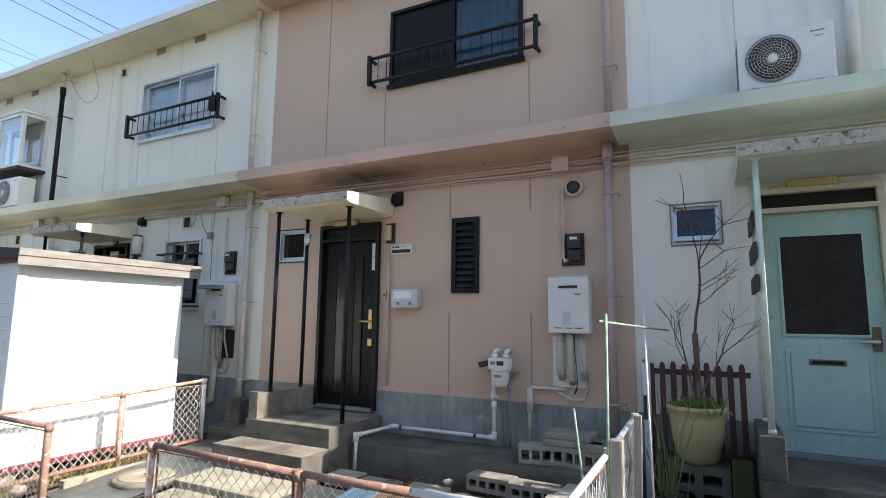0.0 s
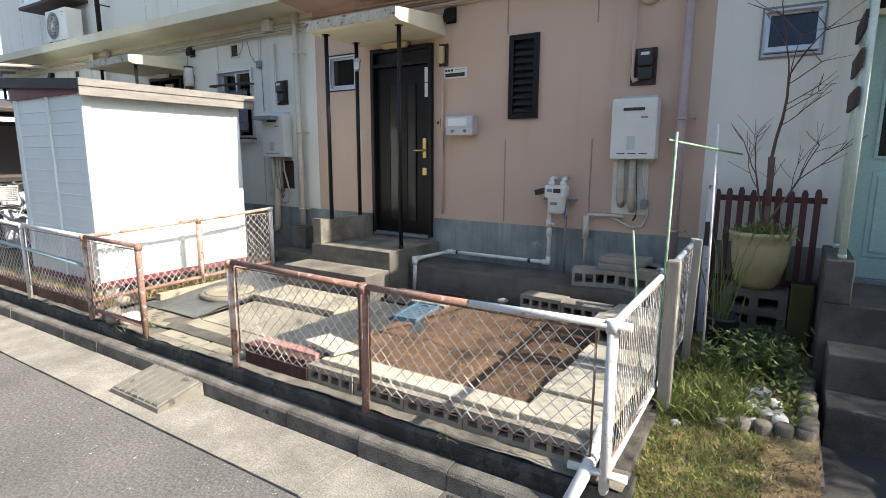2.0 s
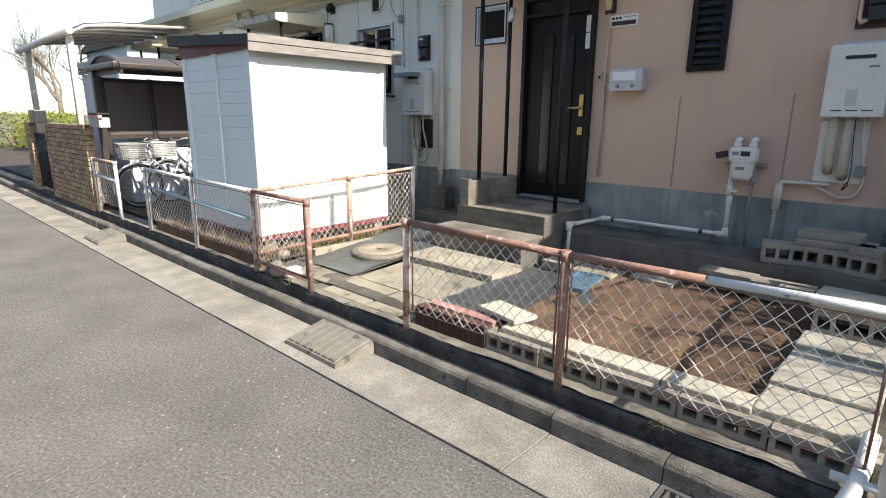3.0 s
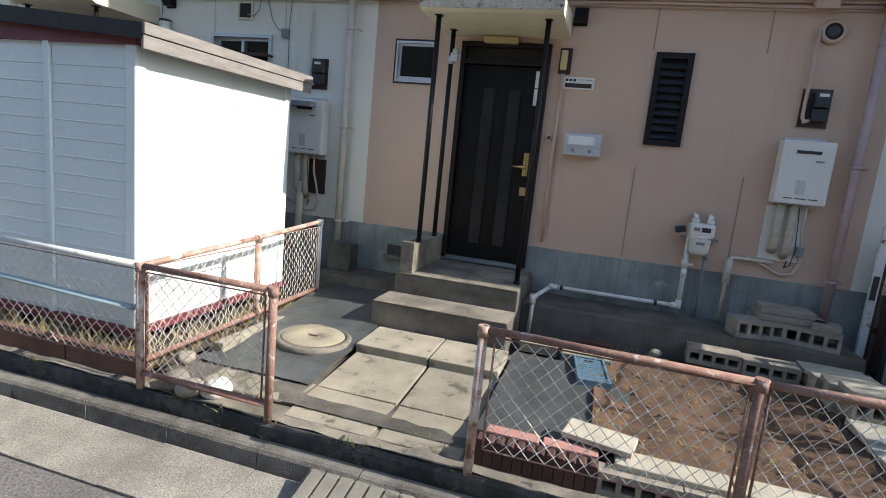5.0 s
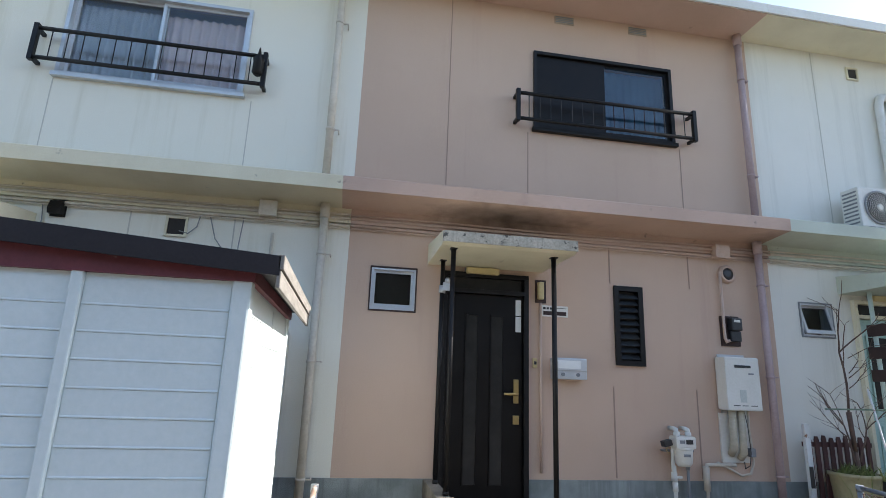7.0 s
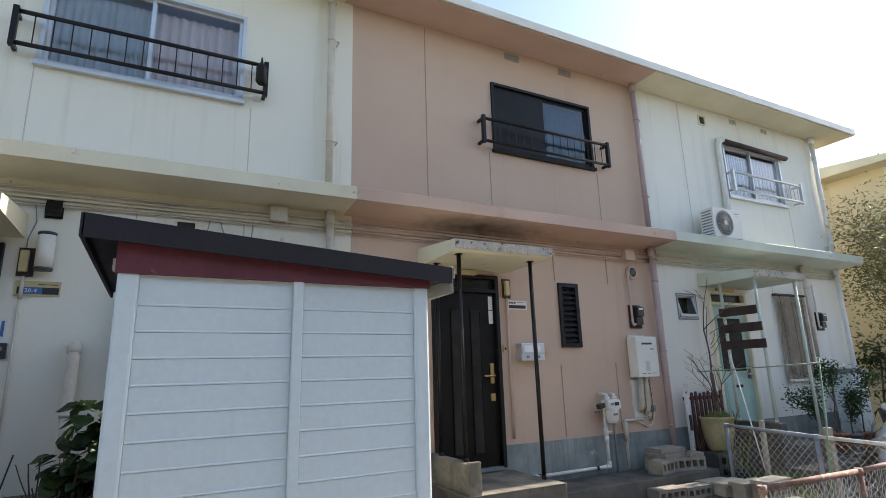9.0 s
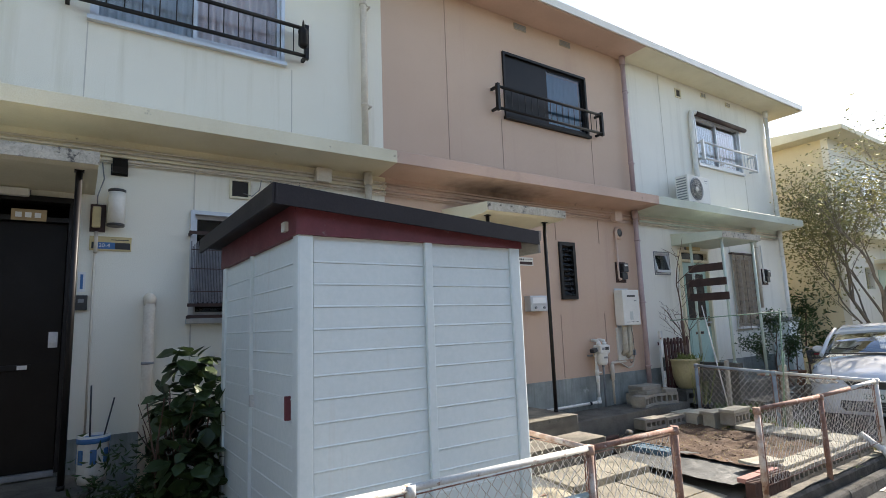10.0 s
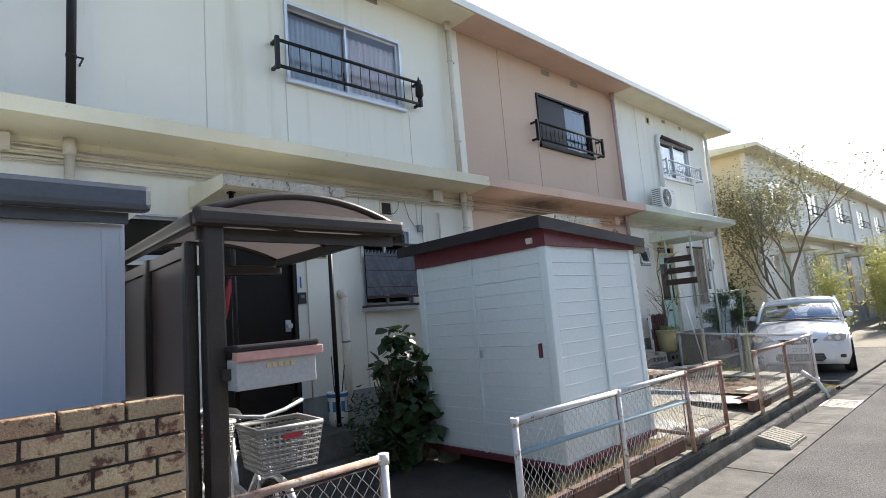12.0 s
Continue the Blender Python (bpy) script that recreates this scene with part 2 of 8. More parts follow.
M_ROOFEDGE = paint("weathered_roof_edge", (0.27, 0.25, 0.225), (0.17, 0.155, 0.14), 0.8, grain=60, blot=4, bump=0.3, stretch=(1, 1, 5))
M_BLACK = paint("black_aluminium", (0.009, 0.008, 0.008), (0.016, 0.014, 0.013), 0.42, spec=0.25, grain=80, blot=3, bump=0.06)
M_DOOR = paint("dark_bronze_door", (0.008, 0.0065, 0.006), (0.013, 0.011, 0.0095), 0.38, spec=0.2, grain=70, blot=3, bump=0.05)
M_DGLASS = paint("smoked_glass", (0.022, 0.021, 0.020), (0.034, 0.032, 0.03), 0.14, spec=0.3, grain=20, blot=5, bump=0.02)
M_SILVER = paint("silver_aluminium", (0.62, 0.63, 0.64), (0.52, 0.53, 0.54), 0.42, 0.65, grain=90, blot=3, bump=0.05)
M_BRASS = paint("brass", (0.62, 0.46, 0.20), (0.5, 0.36, 0.15), 0.32, 0.9, grain=80, blot=4, bump=0.05)
M_PVC = paint("cream_pvc_pipe", (0.66, 0.59, 0.48), (0.52, 0.46, 0.37), 0.5, grain=50, blot=4, bump=0.06, streak=((0.4, 0.34, 0.27), 0.2, 14.0))
M_PVCP = paint("mauve_pvc_pipe", (0.44, 0.33, 0.32), (0.37, 0.27, 0.26), 0.5, grain=50, blot=4, bump=0.06)
M_PVCW = paint("white_pvc_pipe", (0.76, 0.75, 0.70), (0.62, 0.61, 0.56), 0.45, grain=50, blot=4, bump=0.06)
M_PINKPIPE = paint("pink_painted_pipe", (0.58, 0.42, 0.33), (0.5, 0.36, 0.28), 0.55, grain=60, blot=4, bump=0.08)
M_PLASTIC = paint("white_plastic", (0.74, 0.72, 0.66), (0.66, 0.64, 0.57), 0.4, grain=50, blot=3, bump=0.03)
M_RUST = paint("rusty_painted_pipe", (0.62, 0.56, 0.50), (0.38, 0.25, 0.19), 0.75, grain=90, blot=7, bump=0.4, mixin=0.9, spots=((0.20, 0.095, 0.055), 0.26, 13.0))
M_RUSTY = paint("rusted_brown_pipe", (0.30, 0.185, 0.145), (0.19, 0.085, 0.055), 0.8, grain=90, blot=9, bump=0.5, spots=((0.5, 0.44, 0.40), 0.16, 17.0), grain_amount=0.5)
M_FWHITE = paint("white_fence_paint", (0.70, 0.70, 0.68), (0.55, 0.54, 0.5), 0.6, grain=80, blot=6, bump=0.3, spots=((0.26, 0.13, 0.07), 0.08, 14.0))
M_WIRE = paint("coated_wire", (0.76, 0.74, 0.70), (0.50, 0.42, 0.33), 0.55, grain=60, blot=6, bump=0.1)
M_GREENP = paint("pale_green_paint", (0.40, 0.56, 0.50), (0.33, 0.48, 0.42), 0.5, grain=60, blot=2.5, bump=0.08, streak=((0.3, 0.4, 0.35), 0.15, 9.0))
def stain(mat, centre, radii, colour, strength):
    """A soft smudge of its own on a painted surface."""
    nt = mat.node_tree
    L = nt.links.new
    p = nt.nodes["Principled BSDF"]
    src = p.inputs["Base Color"].links[0].from_socket
    geo = node(nt, "ShaderNodeNewGeometry")
    mp = node(nt, "ShaderNodeMapping")
    mp.vector_type = "TEXTURE"
    mp.inputs["Location"].default_value, mp.inputs["Scale"].default_value = centre, radii
    L(geo.outputs["Position"], mp.inputs["Vector"])
    ln = nt.nodes.new("ShaderNodeVectorMath")
    ln.operation = "LENGTH"
    L(mp.outputs[0], ln.inputs[0])
    nz = node(nt, "ShaderNodeTexNoise", Scale=7.0, Detail=5.0)
    L(geo.outputs["Position"], nz.inputs["Vector"])
    ad = node(nt, "ShaderNodeMath")
    L(ln.outputs["Value"], ad.inputs[0])
    L(nz.outputs["Fac"], ad.inputs[1])
    mr = node(nt, "ShaderNodeMapRange")
    mr.inputs["From Min"].default_value, mr.inputs["From Max"].default_value = 1.5, 0.55
    mr.inputs["To Max"].default_value = strength
    L(ad.outputs[0], mr.inputs["Value"])
    mx = nt.nodes.new("ShaderNodeMix")
    mx.data_type = "RGBA"
    mx.inputs["B"].default_value = (*colour, 1)
    L(src, mx.inputs["A"])
    L(mr.outputs[0], mx.inputs["Factor"])
    L(mx.outputs["Result"], p.inputs["Base Color"])


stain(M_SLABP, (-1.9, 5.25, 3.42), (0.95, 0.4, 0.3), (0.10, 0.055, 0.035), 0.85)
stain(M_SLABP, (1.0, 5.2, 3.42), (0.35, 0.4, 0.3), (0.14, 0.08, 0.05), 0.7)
M_SEALP = paint("pink_sealant", (0.36, 0.25, 0.19), (0.30, 0.21, 0.16), 0.8, bump=0)
M_SEALC = paint("cream_sealant", (0.58, 0.55, 0.46), (0.5, 0.47, 0.4), 0.8, bump=0)
# Near-black base stands in for the shade of unlit rooms and hollows.
M_DARK = paint("painted_interior_shade", (0.05, 0.045, 0.04), (0.035, 0.03, 0.028), 0.95, bump=0)
M_GLASS = glass("window_glass", (0.99, 0.99, 0.99), 0.98)
M_GLASSD = glass("dark_window_glass", see=0.66)
# Pale coat on the step front, then a darker band across the landing riser.
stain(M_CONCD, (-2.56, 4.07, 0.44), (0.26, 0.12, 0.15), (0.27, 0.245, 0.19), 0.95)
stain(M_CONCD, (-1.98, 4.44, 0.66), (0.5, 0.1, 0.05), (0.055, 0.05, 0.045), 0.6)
M_GREY = paint("grey_plastic", (0.24, 0.25, 0.26), (0.18, 0.185, 0.19), 0.5, grain=60, blot=4, bump=0.05)
M_DPLAST = paint("dark_plastic", (0.022, 0.022, 0.024), (0.035, 0.035, 0.037), 0.35, grain=60, blot=4, bump=0.04)
M_WOODD = paint("dark_brown_wood", (0.055, 0.028, 0.022), (0.035, 0.019, 0.016), 0.7, grain=50, blot=5, bump=0.3, stretch=(1, 1, 0.15))
M_TAPE = paint("insulation_tape", (0.52, 0.46, 0.35), (0.42, 0.37, 0.28), 0.7, grain=40, blot=6, bump=0.25, stretch=(1, 1, 4))
M_INK = paint("black_ink", (0.03, 0.03, 0.03), bump=0, rough=0.6)
M_WHITEP = paint("white_print", (0.8, 0.8, 0.78), bump=0, rough=0.5)
M_YELLOW = paint("yellowed_plastic", (0.58, 0.47, 0.24), (0.48, 0.38, 0.18), 0.45, grain=40, blot=5, bump=0.04)
M_SIGNBLUE = paint("sign_blue", (0.05, 0.16, 0.36), (0.04, 0.13, 0.3), 0.45, bump=0)

# ---- ground ----
def grid_sheet(x0, x1, y0, y1, z, step, amp, sc, seed=0.0):
    bm = bmesh.new()
    nx, ny = max(1, round((x1 - x0) / step)), max(1, round((y1 - y0) / step))
    vs = [[bm.verts.new((x0 + (x1 - x0) * i / nx, y0 + (y1 - y0) * j / ny,
           z + amp * noise.fractal(Vector(((x0 + (x1 - x0) * i / nx) * sc, (y0 + (y1 - y0) * j / ny) * sc, seed)), 1.0, 2.0, 4)))
           for j in range(ny + 1)] for i in range(nx + 1)]
    for i in range(nx):
        for j in range(ny):
            bm.faces.new((vs[i][j], vs[i + 1][j], vs[i + 1][j + 1], vs[i][j + 1])).smooth = True
    return bm


FY = 5.37       # front of the house wall
GZ = 0.33       # level of the yard
solid("ground", B(-900, 900, -900, 900, -1.0, -0.03), M_EARTH, kind="structure")
solid("road", grid_sheet(-60, 90, -4.6, 1.97, 0.0, 0.5, 0.004, 0.8), M_ASPH, kind="structure")
solid("pavement", B(-60, 90, -9.0, -4.6, -0.03, 0.05), M_CONC, kind="structure")
# Unseen wall, added to cut low skylight and darken ground-floor window reflections.
solid("wall_opposite", B(-60, 60, -9.3, -9.0, -0.03, 6.2), M_CONC, kind="structure")

# ---- house walls ----
JX = (-12.65, -8.10, -3.47, 1.07, 5.71)     # party lines
DX = (-11.315, -6.74, -2.115, 2.49)     # door centres
WALLS = (M_WHITE, M_CREAM, M_PINK, M_WHITE)
SLABS = (M_SLABC, M_SLABC, M_SLABP, M_SLABG)
UPWIN = [(a + 1.84, a + 3.5, 4.52, 5.475) for a in JX[:-1]]
UPWIN[1], UPWIN[2], UPWIN[3] = (-6.30, -4.616, 4.515, 5.477), (-1.617, 0.042, 4.528, 5.474), (2.98, 4.56, 4.52, 5.46)
SMWIN = {2: (-3.235, -2.81, 2.495, 2.893), 3: (1.41, 1.80, 2.48, 2.83), 1: (-7.95, -7.45, 2.45, 2.88)}
LOWIN = {1: (-5.455, -4.68, 1.905, 2.895), 3: (3.75, 4.50, 1.55, 2.88)}
LOUVER = (-0.748, -0.474, 2.095, 2.857)
for i, (a, b) in enumerate(zip(JX, JX[1:])):
    holes = [UPWIN[i], (DX[i] - 0.43, DX[i] + 0.43, 0.79, 2.905)]
    for d in (SMWIN, LOWIN):
        if i in d:
            holes.append(d[i])
    if i == 2:
        holes.append(LOUVER)
    wall = solid("wall_%d" % (i + 1), holed(a, b, 1.01, 6.02, holes, FY, FY + 0.15), WALLS[i], kind="structure")
    base = solid("foundation_%d" % (i + 1), holed(a, b, 0.0, 1.01, [(DX[i] - 0.43, DX[i] + 0.43, 0.79, 1.01)], FY - 0.012, FY + 0.15), M_BASE, kind="structure")
    for k, x in enumerate((a + 0.92, a + 1.79, a + 3.57)):
        part("panel_joint", B(x - 0.005, x + 0.005, FY - 0.003, FY + 0.01, 3.63, UPWIN[i][2] - 0.04 if k else 6.0), M_SEALP if i == 2 else M_SEALC, wall)
        if k and not (i == 3 and k == 2):
            part("panel_joint", B(x + (0.88 if k == 1 else 0) - 0.006, x + (0.88 if k == 1 else 0) + 0.006, FY - 0.004, FY + 0.01, 1.03, 1.87), M_SEALP if i == 2 else M_SEALC, wall)
            part("panel_joint", B(x + (0.88 if k == 1 else 0) - 0.006, x + (0.88 if k == 1 else 0) + 0.006, FY - 0.004, FY + 0.01, 2.90, 3.30), M_SEALP if i == 2 else M_SEALC, wall)
    sl = prism(bmesh.new(), [(4.90, 3.487), (4.90, 3.612), (4.915, 3.622), (FY, 3.64), (FY, 3.44), (5.28, 3.455), (4.93, 3.487)], "x", a - (0.09 if i else 0.3), b - 0.09 if i < 3 else 5.79)
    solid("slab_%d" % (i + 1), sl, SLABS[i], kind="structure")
    solid("band_%d" % (i + 1), B(a, b, FY - 0.03, FY, 3.30, 3.45, bevel=0.006), SLABS[i], kind="structure")
    roof = prism(bmesh.new(), [(4.87, 6.02), (4.87, 6.13), (5.6, 6.19), (9.0, 6.55), (12.6, 6.15), (12.6, 6.02)], "x", a - (0.1 if i else 0.5), b - 0.1 if i < 3 else 6.34)
    solid("roof_%d" % (i + 1), roof, SLABS[i] if i != 3 else M_SLABC, kind="structure")
    solid("roof_edge_%d" % (i + 1), B(a - (0.1 if i else 0.5), b - 0.1 if i < 3 else 6.35, 4.845, 4.867, 6.03, 6.145, bevel=0.004), M_PLASTIC, kind="structure")
solid("wall_back", B(JX[0], JX[-1], 12.0, 12.15, 0, 6.02), M_CREAM, kind="structure")
solid("wall_end_west", B(JX[0] - 0.15, JX[0], FY, 12.15, 0, 6.02), M_CREAM, kind="structure")
solid("wall_end_east", B(JX[-1] - 0.15, JX[-1] - 0.002, FY + 0.152, 12.0, 0, 6.02), M_CREAM2, kind="structure")
# Rooms coloured near black so they look unlit through the glass.
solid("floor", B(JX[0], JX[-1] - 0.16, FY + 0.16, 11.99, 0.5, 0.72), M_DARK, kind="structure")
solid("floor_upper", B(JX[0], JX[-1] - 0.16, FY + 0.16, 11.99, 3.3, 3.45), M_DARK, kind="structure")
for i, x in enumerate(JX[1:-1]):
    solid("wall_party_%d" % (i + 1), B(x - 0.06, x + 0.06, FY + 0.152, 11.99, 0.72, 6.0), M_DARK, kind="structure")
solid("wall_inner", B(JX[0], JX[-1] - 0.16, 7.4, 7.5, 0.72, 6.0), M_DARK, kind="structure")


# ---- windows, doors, canopies ----
def window(n, r, frame_mat, glass_mat, sill=True, sash=True, tilt=0.0):
    x0, x1, z0, z1 = r
    w = thing("window_%d" % n, "", "", kind="structure")
    bm = bmesh.new()
    f = 0.035 if sash else 0.018
    bar = 0.03 if sash else 0.024
    out = -0.03 if sash else -0.008
    for q in ((x0, x1, z1 - f, z1), (x0, x1, z0, z0 + f), (x0, x0 + f, z0 + f, z1 - f), (x1 - f, x1, z0 + f, z1 - f)):
        box(bm, q[0], q[1], FY + out, FY + 0.09, q[2], q[3])
    part("window_frame", bm, frame_mat, w)
    xm = (x0 + x1) / 2
    halves = ((x0 + f, xm + 0.02, 0.045), (xm - 0.02, x1 - f, 0.015)) if sash else ((x0 + f, x1 - f, 0.03),)
    for a, b, dy in halves:
        bm = bmesh.new()
        for q in ((a, b, z1 - f - bar, z1 - f), (a, b, z0 + f, z0 + f + 0.04), (a, a + bar, z0 + f + 0.04, z1 - f - bar), (b - bar, b, z0 + f + 0.04, z1 - f - bar)):
            box(bm, q[0], q[1], FY + dy, FY + dy + 0.025, q[2], q[3])
        sash_part = part("sash", bm, frame_mat, w)
        g = part("pane", B(a + bar, b - bar, FY + dy + 0.010, FY + dy + 0.015, z0 + f + 0.04, z1 - f - bar), glass_mat, w)
        g.visible_shadow = False
        if tilt:
            swing = pose(0, FY + dy, z1 - f) @ pose(0, 0, 0, -tilt) @ pose(0, -FY - dy, f - z1)
            sash_part.matrix_basis = g.matrix_basis = swing
    if sill:
        part("window_sill", B(x0 - 0.02, x1 + 0.02, FY - 0.055, FY - 0.001, z0 - 0.03, z0 + 0.012, bevel=0.004), frame_mat, w)
    return w


def cloth(x0, x1, z0, z1, y, folds, amp, seed):
    bm = bmesh.new()
    n, m = folds * 6, 10
    rnd = random.Random(seed)
    ph = [rnd.uniform(-1, 1) for _ in range(folds + 2)]
    vs = []
    for i in range(n + 1):
        u = i / n
        col = []
        for j in range(m + 1):
            v = j / m
            a = amp * (0.5 + 0.5 * (1 - v)) * math.sin(u * folds * math.tau + ph[int(u * folds)] * 0.7 + 0.4 * math.sin(3 * v))
            col.append(bm.verts.new((x0 + (x1 - x0) * u + 0.2 * a, y + a, z0 + (z1 - z0) * v)))
        vs.append(col)
    for i in range(n):
        for j in range(m):
            bm.faces.new((vs[i][j], vs[i + 1][j], vs[i + 1][j + 1], vs[i][j + 1])).smooth = True
    got = bmesh.ops.solidify(bm, geom=bm.faces[:], thickness=0.003)
    return bm


M_BRONZED = paint("worn_bronze", (0.22, 0.17, 0.11), (0.13, 0.10, 0.07), 0.45, 0.7, grain=80, blot=8, bump=0.1)
# Teal of the sky mirrored in the pane, painted on an added cloth.
M_TEAL = paint("teal_reflection_cloth", (0.34, 0.62, 0.76), (0.26, 0.50, 0.62), 0.9, grain=200, blot=4, bump=0.1)
M_CURT = paint("pale_curtain", (0.93, 0.83, 0.82), (0.78, 0.69, 0.70), 0.9, grain=200, blot=4, bump=0.1)
# Pale curtain tinted blue to imitate the reflection on its pane.
M_CURTB = paint("reflection_blue_curtain", (0.58, 0.66, 0.72), (0.44, 0.51, 0.56), 0.9, grain=200, blot=4, bump=0.1)
for i, r in enumerate(UPWIN):
    w = window(i + 1, r, M_BLACK if i == 2 else M_SILVER, M_GLASSD if i == 2 else M_GLASS)
    if i == 2:
        xm = (r[0] + r[1]) / 2
        part("insect_screen", B(r[0] + 0.037, xm + 0.015, FY + 0.005, FY + 0.008, r[2] + 0.037, r[3] - 0.037), M_DOOR, w, "dark insect screen")
        # Added cloth: its colour imitates the pane's sky reflection.
        part("curtain", cloth(xm, r[1] - 0.03, r[2] + 0.03, r[3] - 0.05, FY + 0.12, 8, 0.02, 40), M_TEAL, w, "teal blue cloth added to paint in the sky's reflection")
    else:
        xm = (r[0] + r[1]) / 2
        part("curtain", cloth(r[0] + 0.03, xm - 0.01, r[2] + 0.03, r[3] - 0.12, FY + 0.10, 12, 0.018, i * 3), M_CURTB, w, "pale curtain in soft folds, blue pane reflection in its colour")
        part("curtain", cloth(xm + 0.01, r[1] - 0.03, r[2] + 0.03, r[3] - 0.11, FY + 0.112, 9, 0.032, i * 3 + 1), M_CURT, w, "pale pink curtain in soft folds")
for n, (i, r) in enumerate(SMWIN.items()):
    window(7 + n, r, M_SILVER, M_GLASSD, sill=False, sash=False, tilt=14.0 if i == 3 else 0.0)
for n, (i, r) in enumerate(LOWIN.items()):
    window(10 + n, r, M_SILVER, M_GLASSD)


def railing(x0, x1, y, z0, z1, mat, label, n=17):
    """A window guard: two rails on stand-off brackets with thin upright bars."""
    g = thing("window_railing", label, "railing", "window railings")
    for z in (z0, z1):
        part("rail", T((x0, y, z), (x1, y, z), 0.020, 8), mat, g)
    for x in (x0, x1):
        part("end_post", B(x - 0.022, x + 0.022, y - 0.025, y + 0.025, z0 - 0.035, z1 + 0.04, bevel=0.005), mat, g)
        for z in (z0, z1):
            part("bracket", B(x - 0.016, x + 0.016, y + 0.02, FY - 0.002, z - 0.016, z + 0.016), mat, g)
    for k in range(1, n):
        x = x0 + (x1 - x0) * k / n
        part("bar", T((x, y, z0), (x, y, z1), 0.0055, 5), mat, g)
    return g


railing(-1.83, 0.215, 5.24, 4.575, 4.87, M_BLACK, "black metal window railing with thin bars under a dark window")
rail = railing(-6.46, -4.42, 5.24, 4.60, 4.90, M_BLACK, "dark bamboo-like window railing with thin bars in front of curtains", 15)
part("lantern", lathe(bmesh.new(), [(0.03, 0), (0.055, 0.03), (0.05, 0.15), (0.06, 0.17), (0.02, 0.22), (0.006, 0.30)], 8, (-4.47, 5.19, 4.66)), M_BLACK, rail, "small black lantern ornament")
railing(2.95, 4.85, 5.22, 4.60, 4.90, M_SILVER, "pale weathered metal window railing below the upper window")


def door(n, cx, leaf_mat, frame_mat, style):
    d = thing("door_%d" % n, "", "", kind="structure")
    x0, x1, z0, z1 = cx - 0.43, cx + 0.43, 0.79, 2.905
    bm = bmesh.new()
    f = 0.045
    for q in ((x0, x1, z1 - f, z1), (x0, x0 + f, z0, z1 - f), (x1 - f, x1, z0, z1 - f), (x0 + f, x1 - f, 2.70, 2.74)):
        box(bm, q[0], q[1], FY - 0.05, FY + 0.08, q[2], q[3], bevel=0.004)
    part("door_frame", bm, frame_mat, d)
    part("transom_pane", B(x0 + f, x1 - f, FY + 0.02, FY + 0.03, 2.74, z1 - f), M_DGLASS, d)
    part("threshold", B(x0 + f, x1 - f, FY - 0.05, FY + 0.1, z0 - 0.02, z0 + 0.015), M_GREY, d)
    a, b = x0 + f + 0.004, x1 - f - 0.004
    leaf = part("leaf", B(a, b, FY + 0.005, FY + 0.045, z0 + 0.018, 2.697, bevel=0.003), leaf_mat, d)
    if style == "slits":
        for k, x in enumerate((cx - 0.125, cx + 0.125)):
            bm = bmesh.new()
            for q in ((x - 0.068, x + 0.068, 2.49, 2.51), (x - 0.068, x + 0.068, 0.94, 0.96), (x - 0.068, x - 0.056, 0.96, 2.49), (x + 0.056, x + 0.068, 0.96, 2.49)):
                box(bm, q[0], q[1], FY - 0.008, FY + 0.006, q[2], q[3])
            part("slit_trim", bm, leaf_mat, d)
            part("slit_pane", B(x - 0.055, x + 0.055, FY - 0.001, FY + 0.0045, 0.961, 2.489), M_DGLASS, d, "narrow smoked glass light")
        hx = x1 - 0.115
        part("handle_plate", B(hx - 0.025, hx + 0.025, FY - 0.012, FY + 0.004, 1.68, 1.90, bevel=0.004), M_BRASS, d, "brass lever handle")
        part("lever", run(bmesh.new(), [(hx, FY - 0.01, 1.765), (hx, FY - 0.05, 1.765), (hx - 0.13, FY - 0.055, 1.765)], 0.011), M_BRASS, d)
        part("lock", B(hx - 0.03, hx + 0.03, FY - 0.012, FY + 0.004, 1.49, 1.57, bevel=0.004), M_BRASS, d)
    elif style == "green":
        part("window_pane", B(cx - 0.27, cx + 0.27, FY - 0.002, FY + 0.0045, 1.72, 2.50), M_DGLASS, d)
        bm = bmesh.new()
        for q in ((cx - 0.29, cx + 0.29, 2.5, 2.52), (cx - 0.29, cx + 0.29, 1.70, 1.72), (cx - 0.29, cx - 0.27, 1.72, 2.5), (cx + 0.27, cx + 0.29, 1.72, 2.5)):
            box(bm, q[0], q[1], FY - 0.01, FY + 0.006, q[2], q[3])
        part("glazing_bead", bm, leaf_mat, d)
        part("panel_rim", B(cx - 0.285, cx + 0.285, FY - 0.004, FY + 0.006, 0.97, 1.61, bevel=0.0045), leaf_mat, d)
        part("raised_panel", B(cx - 0.25, cx + 0.25, FY - 0.011, FY - 0.003, 1.005, 1.575, bevel=0.007), leaf_mat, d)
        part("letter_slot", B(cx - 0.13, cx + 0.11, FY - 0.019, FY - 0.006, 1.48, 1.525, bevel=0.005), M_BRONZED, d, "dark bronze letter slot")
        part("slot_flap", B(cx - 0.11, cx + 0.09, FY - 0.0215, FY - 0.0192, 1.49, 1.515), M_BLACK, d)
        part("handle_plate", B(x1 - 0.15, x1 - 0.09, FY - 0.012, FY + 0.004, 1.6, 1.78), M_BRONZED, d)
        part("lever", run(bmesh.new(), [(x1 - 0.12, FY - 0.01, 1.67), (x1 - 0.12, FY - 0.05, 1.67), (x1 - 0.24, FY - 0.055, 1.67)], 0.012), M_SILVER, d)
    else:
        part("letter_plate", B(cx - 0.22, cx + 0.20, FY - 0.012, FY + 0.004, 1.56, 1.60, bevel=0.004), M_BLACK, d)
